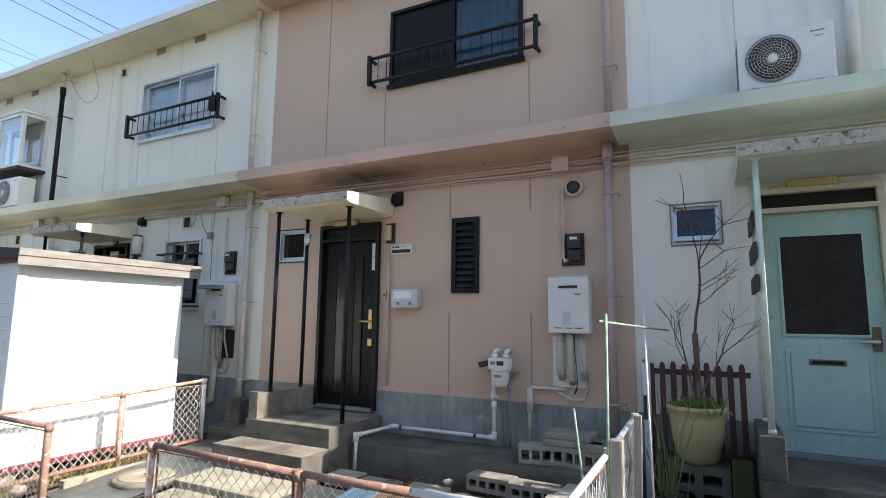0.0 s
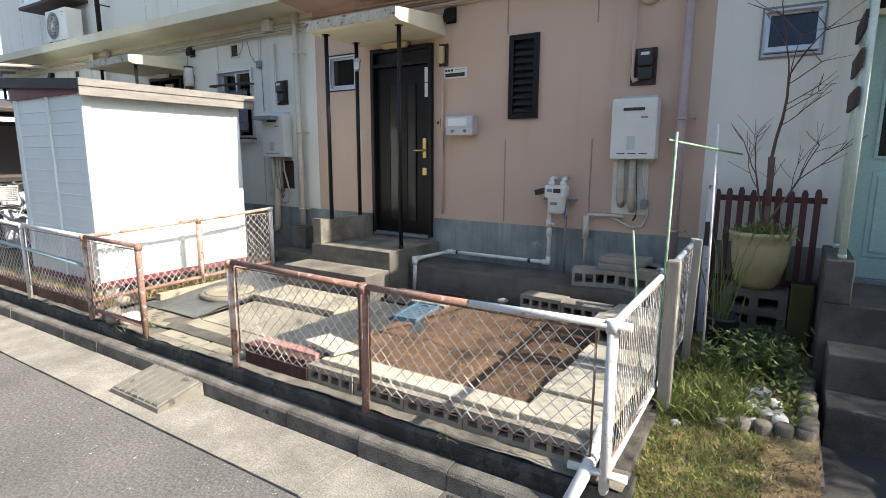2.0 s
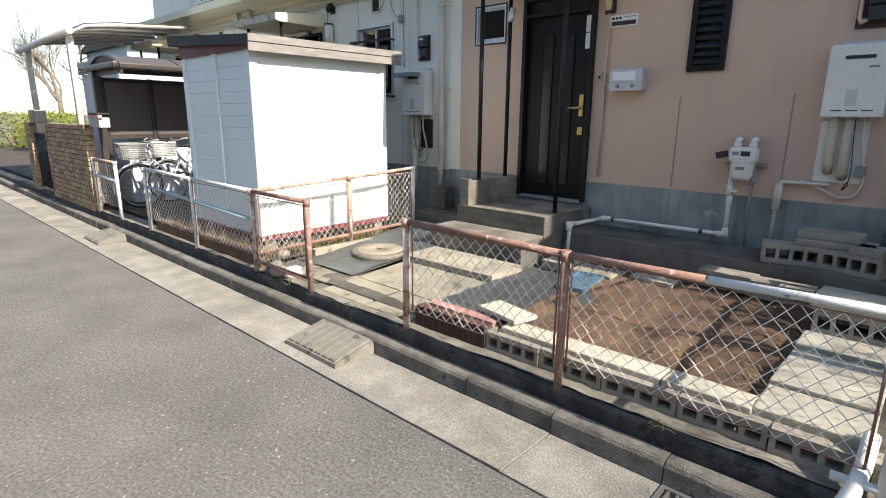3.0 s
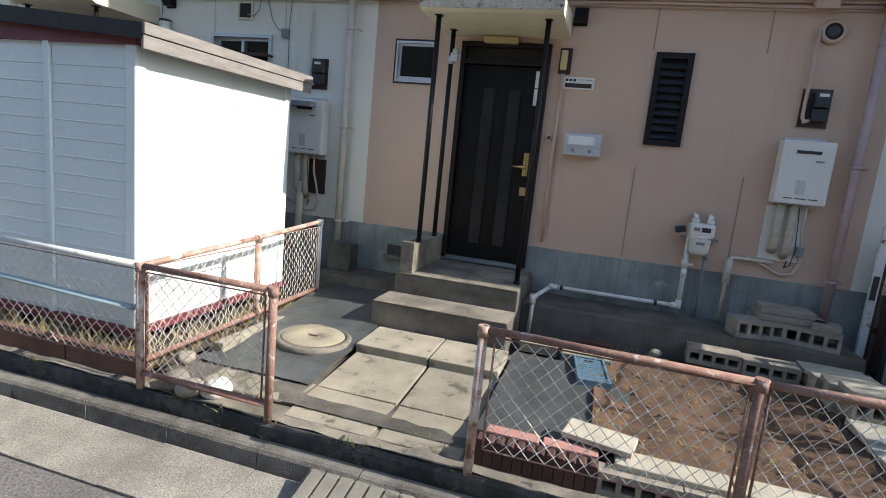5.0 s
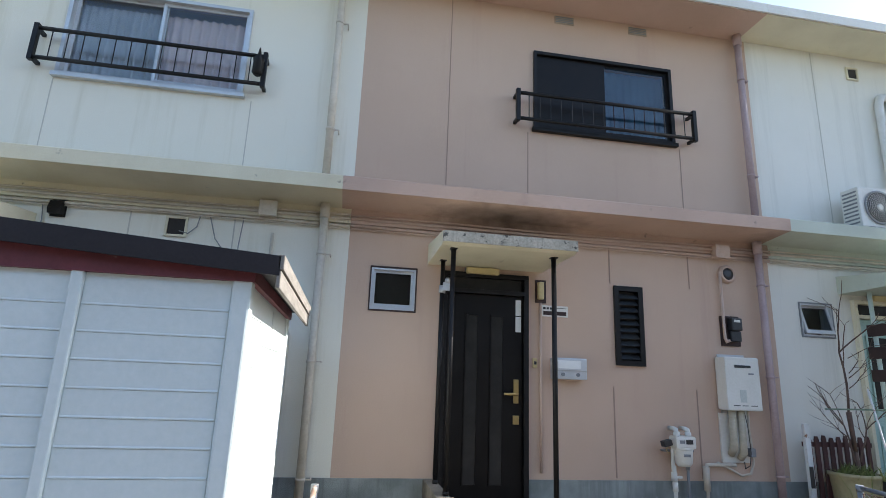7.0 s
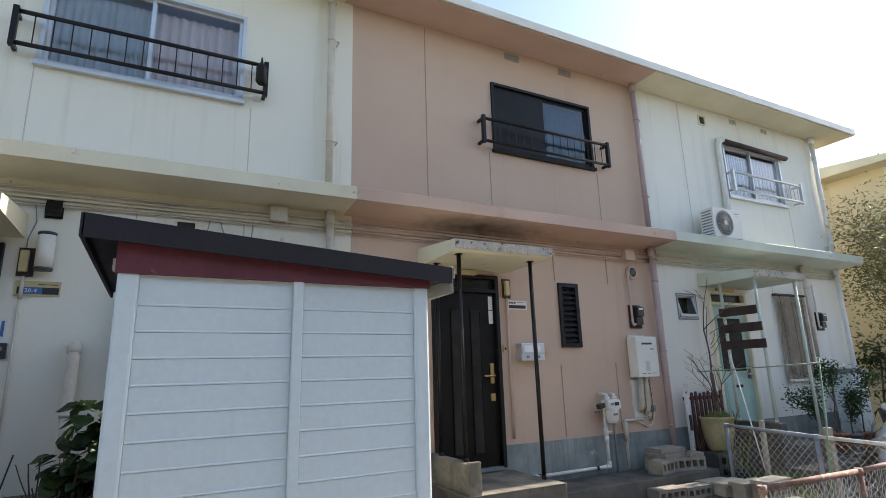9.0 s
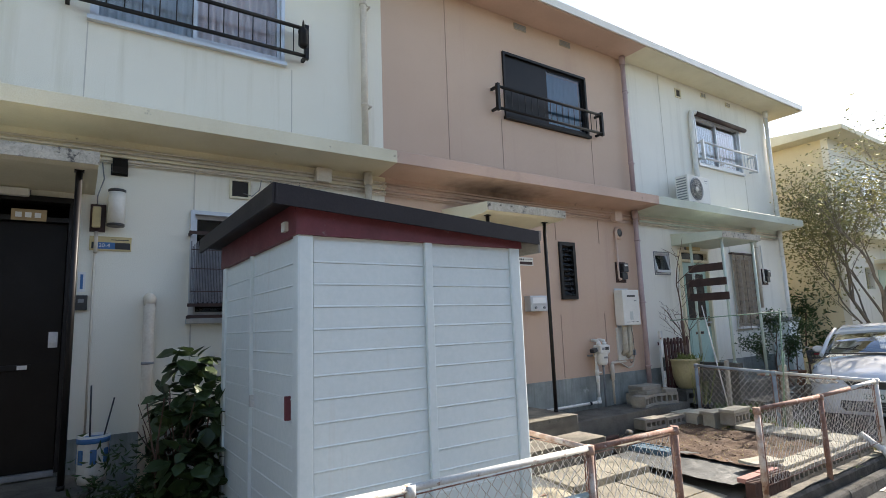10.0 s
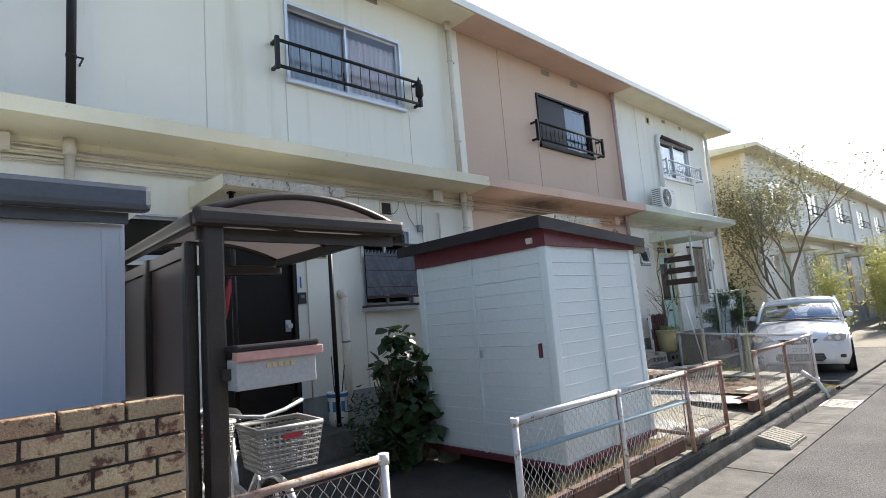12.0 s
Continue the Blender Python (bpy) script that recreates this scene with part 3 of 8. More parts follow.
        for x in (cx - 0.2, cx - 0.02, cx + 0.15):
            part("letter_flap", B(x - 0.03, x + 0.03, FY - 0.02, FY - 0.012, 1.565, 1.595), M_SILVER, d)
        part("round_sticker", lathe(bmesh.new(), [(0.045, 0), (0.045, 0.003)], 16), paint("blue_sticker", (0.35, 0.5, 0.68), bump=0), d)
        d.children[-1].matrix_basis = pose(cx + 0.18, FY + 0.004, 1.86, 90)
        part("knob", T((x1 - 0.1, FY + 0.004, 1.78), (x1 - 0.1, FY - 0.06, 1.78), 0.028, 14), M_SILVER, d)
        part("lock_plate", B(x1 - 0.13, x1 - 0.07, FY - 0.008, FY + 0.004, 1.72, 1.84), M_SILVER, d)
    return d


for i in range(4):
    door(i + 1, DX[i], M_GREENP if i == 3 else M_DOOR, M_SLABC if i == 3 else M_BLACK, {2: "slits", 3: "green"}.get(i, "plain"))


def canopy(x0, x1, mat, post_mat, posts, label):
    c = thing("porch_canopy", label, "canopy", "porch canopies")
    bm = prism(bmesh.new(), [(4.50, 2.985), (4.50, 3.065), (4.52, 3.078), (FY, 3.16), (FY, 2.96), (4.56, 2.965)], "x", x0, x1)
    part("canopy_slab", bm, mat, c)
    part("weathered_edge", B(x0 - 0.004, x1 + 0.004, 4.492, 4.499, 2.98, 3.072), M_CANTOP, c, "blackened concrete edge")
    for x, y, zb in posts:
        part("post", T((x, y, zb), (x, y, 2.98), 0.022, 10), post_mat, c)
        part("post_foot", T((x, y, zb), (x, y, zb + 0.03), 0.026, 10), post_mat, c)
        part("post_head", B(x - 0.03, x + 0.03, y - 0.03, y + 0.03, 2.955, 2.975), post_mat, c)
    return c


canopy(-2.70, -1.53, M_SLABC, M_BLACK, [(-2.58, 4.66, 1.01), (-2.585, 5.14, 1.01), (-1.66, 4.72, 0.752)], "cream concrete porch canopy on slim dark posts")
canopy(-7.37, -6.19, M_SLABC, M_BLACK, [(-6.30, 4.65, 0.80), (-7.25, 4.65, 0.80)], "cream concrete porch canopy with a blackened edge on slim dark posts")
canopy(1.92, 3.08, M_SLABG, paint("faded_green_post_paint", (0.56, 0.64, 0.55), (0.46, 0.53, 0.45), 0.55, grain=60, blot=5, bump=0.1), [(2.03, 4.58, 1.06), (2.97, 4.58, 0.8), (2.03, 5.1, 1.06)], "pale green concrete porch canopy on pale green posts")
for i in (0,):
    canopy(DX[i] - 0.6, DX[i] + 0.57, M_SLABC, M_BLACK, [(DX[i] + 0.44, 4.65, 0.80), (DX[i] - 0.5, 4.65, 0.80)], "cream concrete porch canopy on slim dark posts")

# ---- shed ----
SX0, SX1, SY0, SY1, SZ0, SZ1 = -5.355, -3.85, 2.785, 4.48, 0.47, 2.27
shed = thing("storage_shed", "white steel storage shed with lapped boards and maroon trim", "shed", at=(-4.58, 3.6, GZ))
SI = Matrix.Translation(shed.location).inverted()
def shp(name, bm, mat, label="", m=None):
    ob = part(name, bm, mat, shed, label)
    ob.matrix_parent_inverse = SI
    if m is not None:
        ob.matrix_basis = m
    return ob
shp("body", B(SX0 + 0.02, SX1 - 0.02, SY0 + 0.02, SY1 - 0.02, SZ0, SZ1 + 0.1), M_SHED)
BOARD_H = 1.74 / 15
def boards(w, m):
    me = mesh_of("board", prism(bmesh.new(), [(0, 0.0004), (-0.007, 0.002), (-0.008, 0.006), (-0.004, 0.012), (-0.004, BOARD_H - 0.0004), (0, BOARD_H - 0.0003)], "x", 0, w), M_SHED)
    for k in range(15):
        ob = new("board", me)
        ob.parent, ob.matrix_parent_inverse = shed, SI
        ob.matrix_basis = m @ pose(0, 0, k * BOARD_H)
boards(-4.60 - SX0 - 0.09, pose(SX0 + 0.09, SY0 + 0.02, SZ0 + 0.03))
boards(SX1 - 0.09 + 4.54, pose(-4.54, SY0 + 0.02, SZ0 + 0.03))
for a, b in ((SY0 + 0.09, 3.66), (3.70, SY1 - 0.06)):
    boards(b - a, pose(SX0 + 0.02, b, SZ0 + 0.03, 0, 0, -90))
    boards(b - a, pose(SX1 - 0.02, a, SZ0 + 0.03, 0, 0, 90))
for x, y in ((SX0, SY0), (SX1, SY0), (SX0, SY1), (SX1, SY1)):
    sx, sy = (1 if x == SX0 else -1), (1 if y == SY0 else -1)
    shp("corner_post", B(min(x, x + sx * 0.085), max(x, x + sx * 0.085), min(y, y + sy * 0.085), max(y, y + sy * 0.085), SZ0, SZ1, bevel=0.012), M_SHED)
shp("centre_strip", B(-4.595, -4.545, SY0 - 0.006, SY0 + 0.02, SZ0, SZ1, bevel=0.006), M_SHED)
shp("centre_strip", B(SX0 - 0.004, SX0 + 0.02, 3.665, 3.695, SZ0, SZ1, bevel=0.004), M_SHED)
shp("base_trim", B(SX0 - 0.006, SX1 + 0.006, SY0 - 0.006, SY1 + 0.006, SZ0 - 0.05, SZ0 + 0.004), M_MAROON, "maroon base trim")
shp("eave_trim", prism(bmesh.new(), [(SX0 - 0.01, SZ1 - 0.005), (SX1 + 0.01, SZ1 - 0.005), (SX1 + 0.01, 2.326), (SX0 - 0.01, 2.428)], "y", SY0 - 0.01, SY1 + 0.01), M_MAROON, "maroon eave band")
bm = prism(bmesh.new(), [(SX0 - 0.13, 2.44), (SX1 + 0.11, 2.325), (SX1 + 0.11, 2.375), (SX0 - 0.13, 2.50)], "y", SY0 - 0.055, SY1 + 0.12)
shp("roof", bm, M_DARKROOF, "dark steel sheet roof")
shp("roof_fascia", prism(bmesh.new(), [(SX0 - 0.14, 2.40), (SX1 + 0.12, 2.29), (SX1 + 0.12, 2.38), (SX0 - 0.14, 2.505)], "y", SY0 - 0.07, SY0 - 0.055), M_DARKROOF)
shp("roof_side_edge", B(SX1 + 0.111, SX1 + 0.138, SY0 - 0.07, SY1 + 0.125, 2.318, 2.385, bevel=0.004), M_ROOFEDGE, "weathered pale roof edge")
shp("roof_side_board", B(SX1 + 0.108, SX1 + 0.128, SY0 - 0.068, SY1 + 0.122, 2.235, 2.314, bevel=0.004), M_ROOFEDGE, "weathered pale board under the roof edge")
shp("roof_side_edge", B(SX0 - 0.15, SX0 - 0.131, SY0 - 0.07, SY1 + 0.125, 2.40, 2.505, bevel=0.004), M_DARKROOF)
for x in (SX0 + 0.15, -4.58, SX1 - 0.15):
    for y in (SY0 + 0.12, SY1 - 0.12):
        shp("foot_block", B(x - 0.1, x + 0.1, y - 0.06, y + 0.06, 0.28, SZ0 - 0.05), M_BLOCK)
shp("handle", B(SX0 - 0.012, SX0 + 0.02, 2.93, 2.955, 1.33, 1.45, bevel=0.004), M_MAROON, "red door pull")
shp("latch", B(SX0 - 0.01, SX0 + 0.02, 3.62, 3.64, 1.33, 1.40), M_SILVER)
shp("eave_lamp", B(SX0 - 0.03, SX0 + 0.02, 2.90, 2.96, 2.30, 2.35), M_PLASTIC)

# ---- porch steps ----
porch = thing("porch_steps", "worn concrete porch landing with two steps", "steps", at=(-2.15, 4.8, GZ))
PI = Matrix.Translation(porch.location).inverted()
# Step bodies darker than their treads: riser shade is put into the colour.
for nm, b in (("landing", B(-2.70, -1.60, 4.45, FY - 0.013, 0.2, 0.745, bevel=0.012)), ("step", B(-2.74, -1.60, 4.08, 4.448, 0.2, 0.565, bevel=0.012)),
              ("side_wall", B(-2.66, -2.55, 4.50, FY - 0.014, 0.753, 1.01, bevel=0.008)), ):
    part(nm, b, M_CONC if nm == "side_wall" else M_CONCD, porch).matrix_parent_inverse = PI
# Separate paler tops paint in the sunlight on the treads.
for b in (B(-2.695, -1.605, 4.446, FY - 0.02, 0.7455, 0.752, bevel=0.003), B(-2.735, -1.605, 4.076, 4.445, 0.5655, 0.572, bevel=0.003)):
    part("tread", b, M_CONC, porch, "worn cement tread, sunlit paleness put in its colour").matrix_parent_inverse = PI
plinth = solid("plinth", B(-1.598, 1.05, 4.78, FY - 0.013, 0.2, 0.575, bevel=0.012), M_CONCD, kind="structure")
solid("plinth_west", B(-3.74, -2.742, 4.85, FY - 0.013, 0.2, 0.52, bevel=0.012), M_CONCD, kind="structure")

# ---- gutter, kerb and low wall ----
M_LID = paint("gutter_lid", (0.235, 0.22, 0.18), (0.155, 0.145, 0.118), 0.9, grain=120, blot=5, bump=0.6, spots=((0.09, 0.085, 0.07), 0.12, 9.0))
M_GRATE = paint("galvanised_grate", (0.36, 0.36, 0.35), (0.22, 0.2, 0.18), 0.5, 0.7, grain=80, blot=6, bump=0.2)
gutter = solid("gutter", B(-60, 90, 1.97, 2.41, -0.03, -0.004), M_CONCD, kind="structure")
kerb = solid("kerb", B(-60, 90, 2.42, 2.55, -0.03, 0.02), M_CONCD, kind="structure")
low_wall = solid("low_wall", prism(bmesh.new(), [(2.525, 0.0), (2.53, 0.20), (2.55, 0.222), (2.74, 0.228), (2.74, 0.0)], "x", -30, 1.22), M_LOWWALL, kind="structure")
# Top piece keeps paler concrete; the front's shade sits in the wall colour.
part("coping", grid_sheet(-9.0, 1.20, 2.555, 2.735, 0.232, 0.045, 0.012, 6.0, 3.0), M_CONC, low_wall, "dirt-strewn concrete top of the low wall")
me_g = mesh_of("gutter_slab", B(0.002, 0.598, 0, 0.437, 0, 0.03, bevel=0.004), M_GUTTER)
me_k = mesh_of("kerb_stone", prism(bmesh.new(), [(0, 0), (0.008, 0.10), (0.02, 0.118), (0.04, 0.126), (0.10, 0.126), (0.108, 0.0)], "x", 0.003, 0.597), M_KERB)
rg = random.Random(4)
for k in range(-34, 22):
    x = 0.6 * k + 0.36
    if k != 0:
        ob = new("gutter_slab", me_g)
        ob.parent = gutter
        ob.matrix_basis = pose(x, 1.972, -0.014 + rg.uniform(-0.002, 0.002), 0, rg.uniform(-0.2, 0.2), 0)
    if x < 1.4:
        ob = new("kerb_stone", me_k)
        ob.parent = kerb
        ob.matrix_basis = pose(x, 2.415 + rg.uniform(-0.003, 0.003), rg.uniform(-0.003, 0.003), 0, 0, rg.uniform(-0.3, 0.3))
solid("kerb_far", B(2.0, 90, 2.42, 2.54, 0.02, 0.05), M_KERB, kind="structure")

drain = thing("drain_grate", "galvanised steel drain grate set in the gutter", "drain", at=(0.66, 2.19, 0))
DI = Matrix.Translation(drain.location).inverted()
def dp(name, bm):
    part(name, bm, M_GRATE, drain).matrix_parent_inverse = DI
for q in ((0.365, 0.955, 1.975, 2.0), (0.365, 0.955, 2.385, 2.408), (0.365, 0.385, 2.0, 2.385), (0.935, 0.955, 2.0, 2.385)):
    dp("frame_bar", B(*q, -0.02, 0.018))
for k in range(13):
    dp("slat", B(0.40 + k * 0.042, 0.41 + k * 0.042, 2.0, 2.385, -0.015, 0.015))
for y in (2.10, 2.19, 2.28):
    dp("cross_bar", B(0.385, 0.935, y - 0.005, y + 0.005, -0.012, 0.012))


def ramp(x0, x1):
    r = thing("kerb_ramp", "ribbed concrete ramp laid against the kerb", "ramp", "kerb ramps", at=((x0 + x1) / 2, 2.25, 0.016))
    ri = Matrix.Translation(r.location).inverted()
    part("slab", prism(bmesh.new(), [(2.07, 0.017), (2.075, 0.045), (2.405, 0.115), (2.41, 0.017)], "x", x0, x1), M_LID, r).matrix_parent_inverse = ri
    for k in range(7):
        x = x0 + 0.02 + (x1 - x0 - 0.03) * k / 7
        part("rib", prism(bmesh.new(), [(2.085, 0.045), (2.09, 0.062), (2.395, 0.127), (2.40, 0.112)], "x", x, x + (x1 - x0) / 7 - 0.022), M_LID, r).matrix_parent_inverse = ri
    return r


ramp(-2.30, -1.69)
ramp(-7.35, -6.75)

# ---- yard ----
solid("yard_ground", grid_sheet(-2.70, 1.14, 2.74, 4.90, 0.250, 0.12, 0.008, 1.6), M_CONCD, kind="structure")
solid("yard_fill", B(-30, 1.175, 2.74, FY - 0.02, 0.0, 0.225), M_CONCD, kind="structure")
solid("soil_bed", grid_sheet(-0.92, 0.66, 2.86, 4.62, 0.352, 0.03, 0.040, 3.6, 4.0), M_SOIL, kind="structure")
rs = random.Random(11)
bm = bmesh.new()
for k in range(420):
    x, y = rs.uniform(-0.85, 0.6), rs.uniform(2.95, 4.6)
    z = 0.352 + 0.040 * noise.fractal(Vector((x * 3.6, y * 3.6, 4.0)), 1.0, 2.0, 4)
    r = 0.002 + 0.014 * rs.random() ** 4
    bmesh.ops.create_icosphere(bm, subdivisions=1, radius=r, matrix=Matrix.Translation((x, y, z + r * 0.25)) @ Matrix.Diagonal((1, rs.uniform(0.6, 1.3), 0.7, 1)))
solid("soil_clods", bm, paint("soil_pebbles", (0.22, 0.15, 0.10), (0.12, 0.078, 0.05), 0.95, grain=80, blot=20, bump=0.5), "small clods and pebbles scattered on bare soil", "soil", kind="stuff")
solid("weed_sheet", grid_sheet(-1.535, -0.68, 2.80, 4.17, 0.332, 0.025, 0.010, 4.2, 9.0), M_SHEET, "dark woven weed sheet laid on the ground", "sheet")
def sloped(bm, y0, rise):
    for v in bm.verts:
        v.co.z += (v.co.y - y0) * rise
    return bm


solid("yard_ground_west", sloped(grid_sheet(-3.57, -2.66, 2.74, 4.87, 0.238, 0.12, 0.006, 1.6), 2.74, 0.085), M_CONCD, kind="structure")
solid("ground_sheet", sloped(grid_sheet(-3.50, -2.66, 2.98, 4.86, 0.276, 0.03, 0.014, 2.6, 2.0), 2.98, 0.085), M_SHEET, "dark ground sheet spread beside the porch", "sheet")
path = thing("paving", "", "", kind="structure")
def slab_at(x0, x1, y0, y1, z0, z1, mat=None, tilt=0.0, name="paving_slab"):
    ob = part(name, B(-(x1 - x0) / 2, (x1 - x0) / 2, -(y1 - y0) / 2, (y1 - y0) / 2, 0, z1 - z0, bevel=0.008), mat or M_PAVER, path)
    ob.matrix_basis = pose((x0 + x1) / 2, (y0 + y1) / 2, z0, rs.uniform(-0.4, 0.4), rs.uniform(-0.4, 0.4), rs.uniform(-0.7, 0.7) + tilt)
    return ob
M_PATH = paint("path_slab", dull=0.3, c=(0.33, 0.297, 0.225), c2=(0.20, 0.178, 0.138), rough=0.9, grain=120, blot=3, bump=0.5, vary=0.12, spots=((0.11, 0.105, 0.07), 0.15, 6.0))
def path_slab(x0, x1, y0, y1, za, zb, t=0.06):
    """A slab whose top runs from za at its near edge up to zb at its far edge."""
    ob = part("paving_slab", B(-(x1 - x0) / 2 + 0.003, (x1 - x0) / 2 - 0.003, -(y1 - y0) / 2 + 0.003, (y1 - y0) / 2 - 0.003, -t, 0, bevel=0.009), M_PATH, path)
    ob.matrix_basis = pose((x0 + x1) / 2, (y0 + y1) / 2, (za + zb) / 2, math.degrees(math.atan2(zb - za, y1 - y0)), rs.uniform(-0.5, 0.5), rs.uniform(-0.6, 0.6))


for x0, x1 in ((-2.645, -2.075), (-2.07, -1.56)):
    path_slab(x0, x1, 3.60, 4.05, 0.362, 0.372, 0.075)
    path_slab(x0 + 0.01, x1, 3.02, 3.63, 0.262, 0.300)
    path_slab(x0 + 0.015, x1, 2.63, 3.015, 0.236, 0.262)
path_slab(-3.30, -2.64, 2.75, 3.04, 0.245, 0.265)
slab_at(-3.50, -3.42, 3.12, 4.75, 0.25, 0.35, M_PATH)
slab_at(-1.52, -1.22, 4.30, 4.55, 0.3, 0.385, M_PATH)
slab_at(-1.18, -0.80, 4.22, 4.50, 0.3, 0.38, M_PATH)
slab_at(-0.72, -0.36, 4.40, 4.56, 0.33, 0.375, M_PATH)
# slabs along the front and the side
for x0, x1 in ((-0.80, -0.26), (-0.25, 0.20), (0.21, 0.62)):
    slab_at(x0, x1, 2.70, 2.86, 0.35, 0.385)
slab_at(-1.06, -0.70, 2.78, 2.98, 0.40, 0.43, tilt=-12)
for k, (y0, y1) in enumerate(((2.72, 3.02), (3.03, 3.32), (3.34, 3.62), (3.64, 3.92))):
    slab_at(0.62, 1.06, y0, y1, 0.345 + 0.02 * (k % 2), 0.39 + 0.02 * (k % 2))

manhole = thing("manhole_cover", "round concrete manhole cover set in a ring", "manhole cover", at=(-2.995, 3.60, 0.325))
manhole.scale = (0.85, 0.85, 0.9)
part("ring", lathe(bmesh.new(), [(0.34, -0.03), (0.34, 0.022), (0.325, 0.03), (0.285, 0.03), (0.285, -0.03)], 40), M_CONC, manhole)
part("lid", lathe(bmesh.new(), [(0.278, -0.02), (0.278, 0.03), (0.27, 0.036), (0.05, 0.038), (0.045, 0.03), (0.015, 0.03)], 40), paint("manhole_concrete", (0.34, 0.30, 0.215), (0.25, 0.22, 0.16), 0.9, grain=110, blot=7, bump=0.5), manhole)
part("lifting_bar", B(-0.05, 0.05, -0.01, 0.01, 0.036, 0.044, bevel=0.003), M_RUSTY, manhole)
bluelid = thing("utility_lid", "blue plastic utility lid in the ground", "lid", at=(-0.945, 4.0, 0.345))
M_BLUE = paint("blue_plastic", (0.10, 0.18, 0.24), (0.065, 0.125, 0.175), 0.5, grain=90, blot=14, bump=0.3, spots=((0.16, 0.19, 0.2), 0.1, 30.0))
bluelid.matrix_basis = pose(-0.945, 4.0, 0.352, 1, 1, 7)
part("plate", B(-0.115, 0.115, -0.23, 0.23, -0.03, 0.016, bevel=0.005), M_BLUE, bluelid)
bm = bmesh.new()
for q in ((-0.115, 0.115, -0.23, -0.21), (-0.115, 0.115, 0.21, 0.23), (-0.115, -0.095, -0.21, 0.21), (0.095, 0.115, -0.21, 0.21)):
    box(bm, *q, 0.016, 0.026)
part("rim", bm, M_BLUE, bluelid)
for k in range(9):
    part("rib", B(-0.09, 0.09, -0.19 + 0.045 * k, -0.175 + 0.045 * k, 0.0165, 0.0185), M_BLUE, bluelid)
part("finger_hole", B(-0.03, 0.03, 0.15, 0.17, 0.0215, 0.0225), M_DPLAST, bluelid)


def hollow_block(length=0.39, height=0.19, width=0.10, cells=4, along="x"):
    """A concrete block lying on its side, its cells open to the front."""
    n = cells
    wall = 0.026
    cw = (length - wall * (n + 1)) / n
    holes = [(-length / 2 + wall + k * (cw + wall), -length / 2 + wall + k * (cw + wall) + cw, 0.035, height - 0.035) for k in range(n)]
    bm = holed(-length / 2, length / 2, 0, height, holes, -width / 2, width / 2)
    return bm


me_block = mesh_of("hollow_block", hollow_block(0.39, 0.15, 0.19, 4), M_BLOCK)
me_blockl = mesh_of("hollow_block", hollow_block(0.39, 0.125, 0.19, 4), M_BLOCK)
me_blockn = mesh_of("hollow_block", hollow_block(0.39, 0.125, 0.10, 4), M_BLOCK)
def block(me, m, label):
    ob = new("hollow_block", me)
    ob.matrix_basis = m
    return tagged(ob, label, "block", "concrete blocks in the yard")
for k in range(5):
    block(me_blockn, pose(-0.68 + 0.397 * k, 2.70 + 0.006 * (k % 2), 0.226, 0, 0, rs.uniform(-1.5, 1.5)), "hollow concrete block edging the soil bed")
block(me_blockl, pose(-0.03, 4.665, 0.372, 0, 0, -5), "hollow concrete block lying before the plinth")
block(me_blockl, pose(0.36, 4.63, 0.362, 0, 0, -2), "hollow concrete block lying before the plinth")
block(me_block, pose(0.84, 4.02, 0.40, 0, 0, 2), "hollow concrete block under paving slabs")
for k, (x, y, z, a) in enumerate(((0.84, 4.02, 0.552, 3), (0.82, 4.25, 0.50, -4), (0.80, 4.48, 0.47, 5), (0.80, 4.68, 0.45, -3))):
    ob = solid("loose_paver", B(-0.22, 0.22, -0.10, 0.10, 0, 0.04, bevel=0.006), M_PAVER, "pale loose paver resting on blocks", "paver", "loose pavers")
    ob.matrix_basis = pose(x, y, z, 0, 0, a)
    if z < 0.55:
        solid("loose_paver", B(x - 0.2, x + 0.2, y - 0.08, y + 0.08, 0.33, z, bevel=0.006), M_PAVER, "pale loose paver under another", "paver", "loose pavers")
for x, y, a in ((0.31, 4.98, 14), (0.50, 5.18, 3), (0.72, 4.97, -16)):
    block(me_block, pose(x, y, 0.576, 0, 0, a), "weathered hollow concrete block stacked on the plinth")
for x, y, z, a, w, d, h in ((0.58, 5.10, 0.727, 2, 0.50, 0.30, 0.05), (0.54, 5.12, 0.778, -3, 0.40, 0.26, 0.055), (0.80, 4.96, 0.727, -14, 0.20, 0.22, 0.05)):
    ob = solid("concrete_slab", B(-w / 2, w / 2, -d / 2, d / 2, 0, h, bevel=0.010), M_BLOCK, "weathered concrete slab in a stack on the plinth", "slab", "stacked slabs")
    ob.matrix_basis = pose(x, y, z, 0, 0, a)
M_BRICK = paint("dark_red_brick", (0.075, 0.035, 0.027), (0.05, 0.025, 0.02), 0.85, grain=90, blot=8, bump=0.5, vary=0.15)
edging = thing("brick_edging", "row of dark red fluted edging bricks on the low wall", "edging")
for k in range(12):
    part("brick", prism(bmesh.new(), [(0, 0.226), (0.048, 0.226), (0.048, 0.365), (0.036, 0.375), (0.012, 0.375), (0, 0.365)], "y", 2.64, 2.72), M_BRICK, edging).location = (-1.50 + 0.052 * k, 0, 0)
for x in (-1.46, -1.16):
    solid("red_brick", B(x, x + 0.28, 2.725, 2.81, 0.345, 0.385, bevel=0.006), paint("pink_brick", (0.42, 0.22, 0.185), (0.32, 0.16, 0.135), 0.85, grain=90, blot=8, bump=0.4), "faded pink brick lying along the yard edge", "brick", "loose bricks")
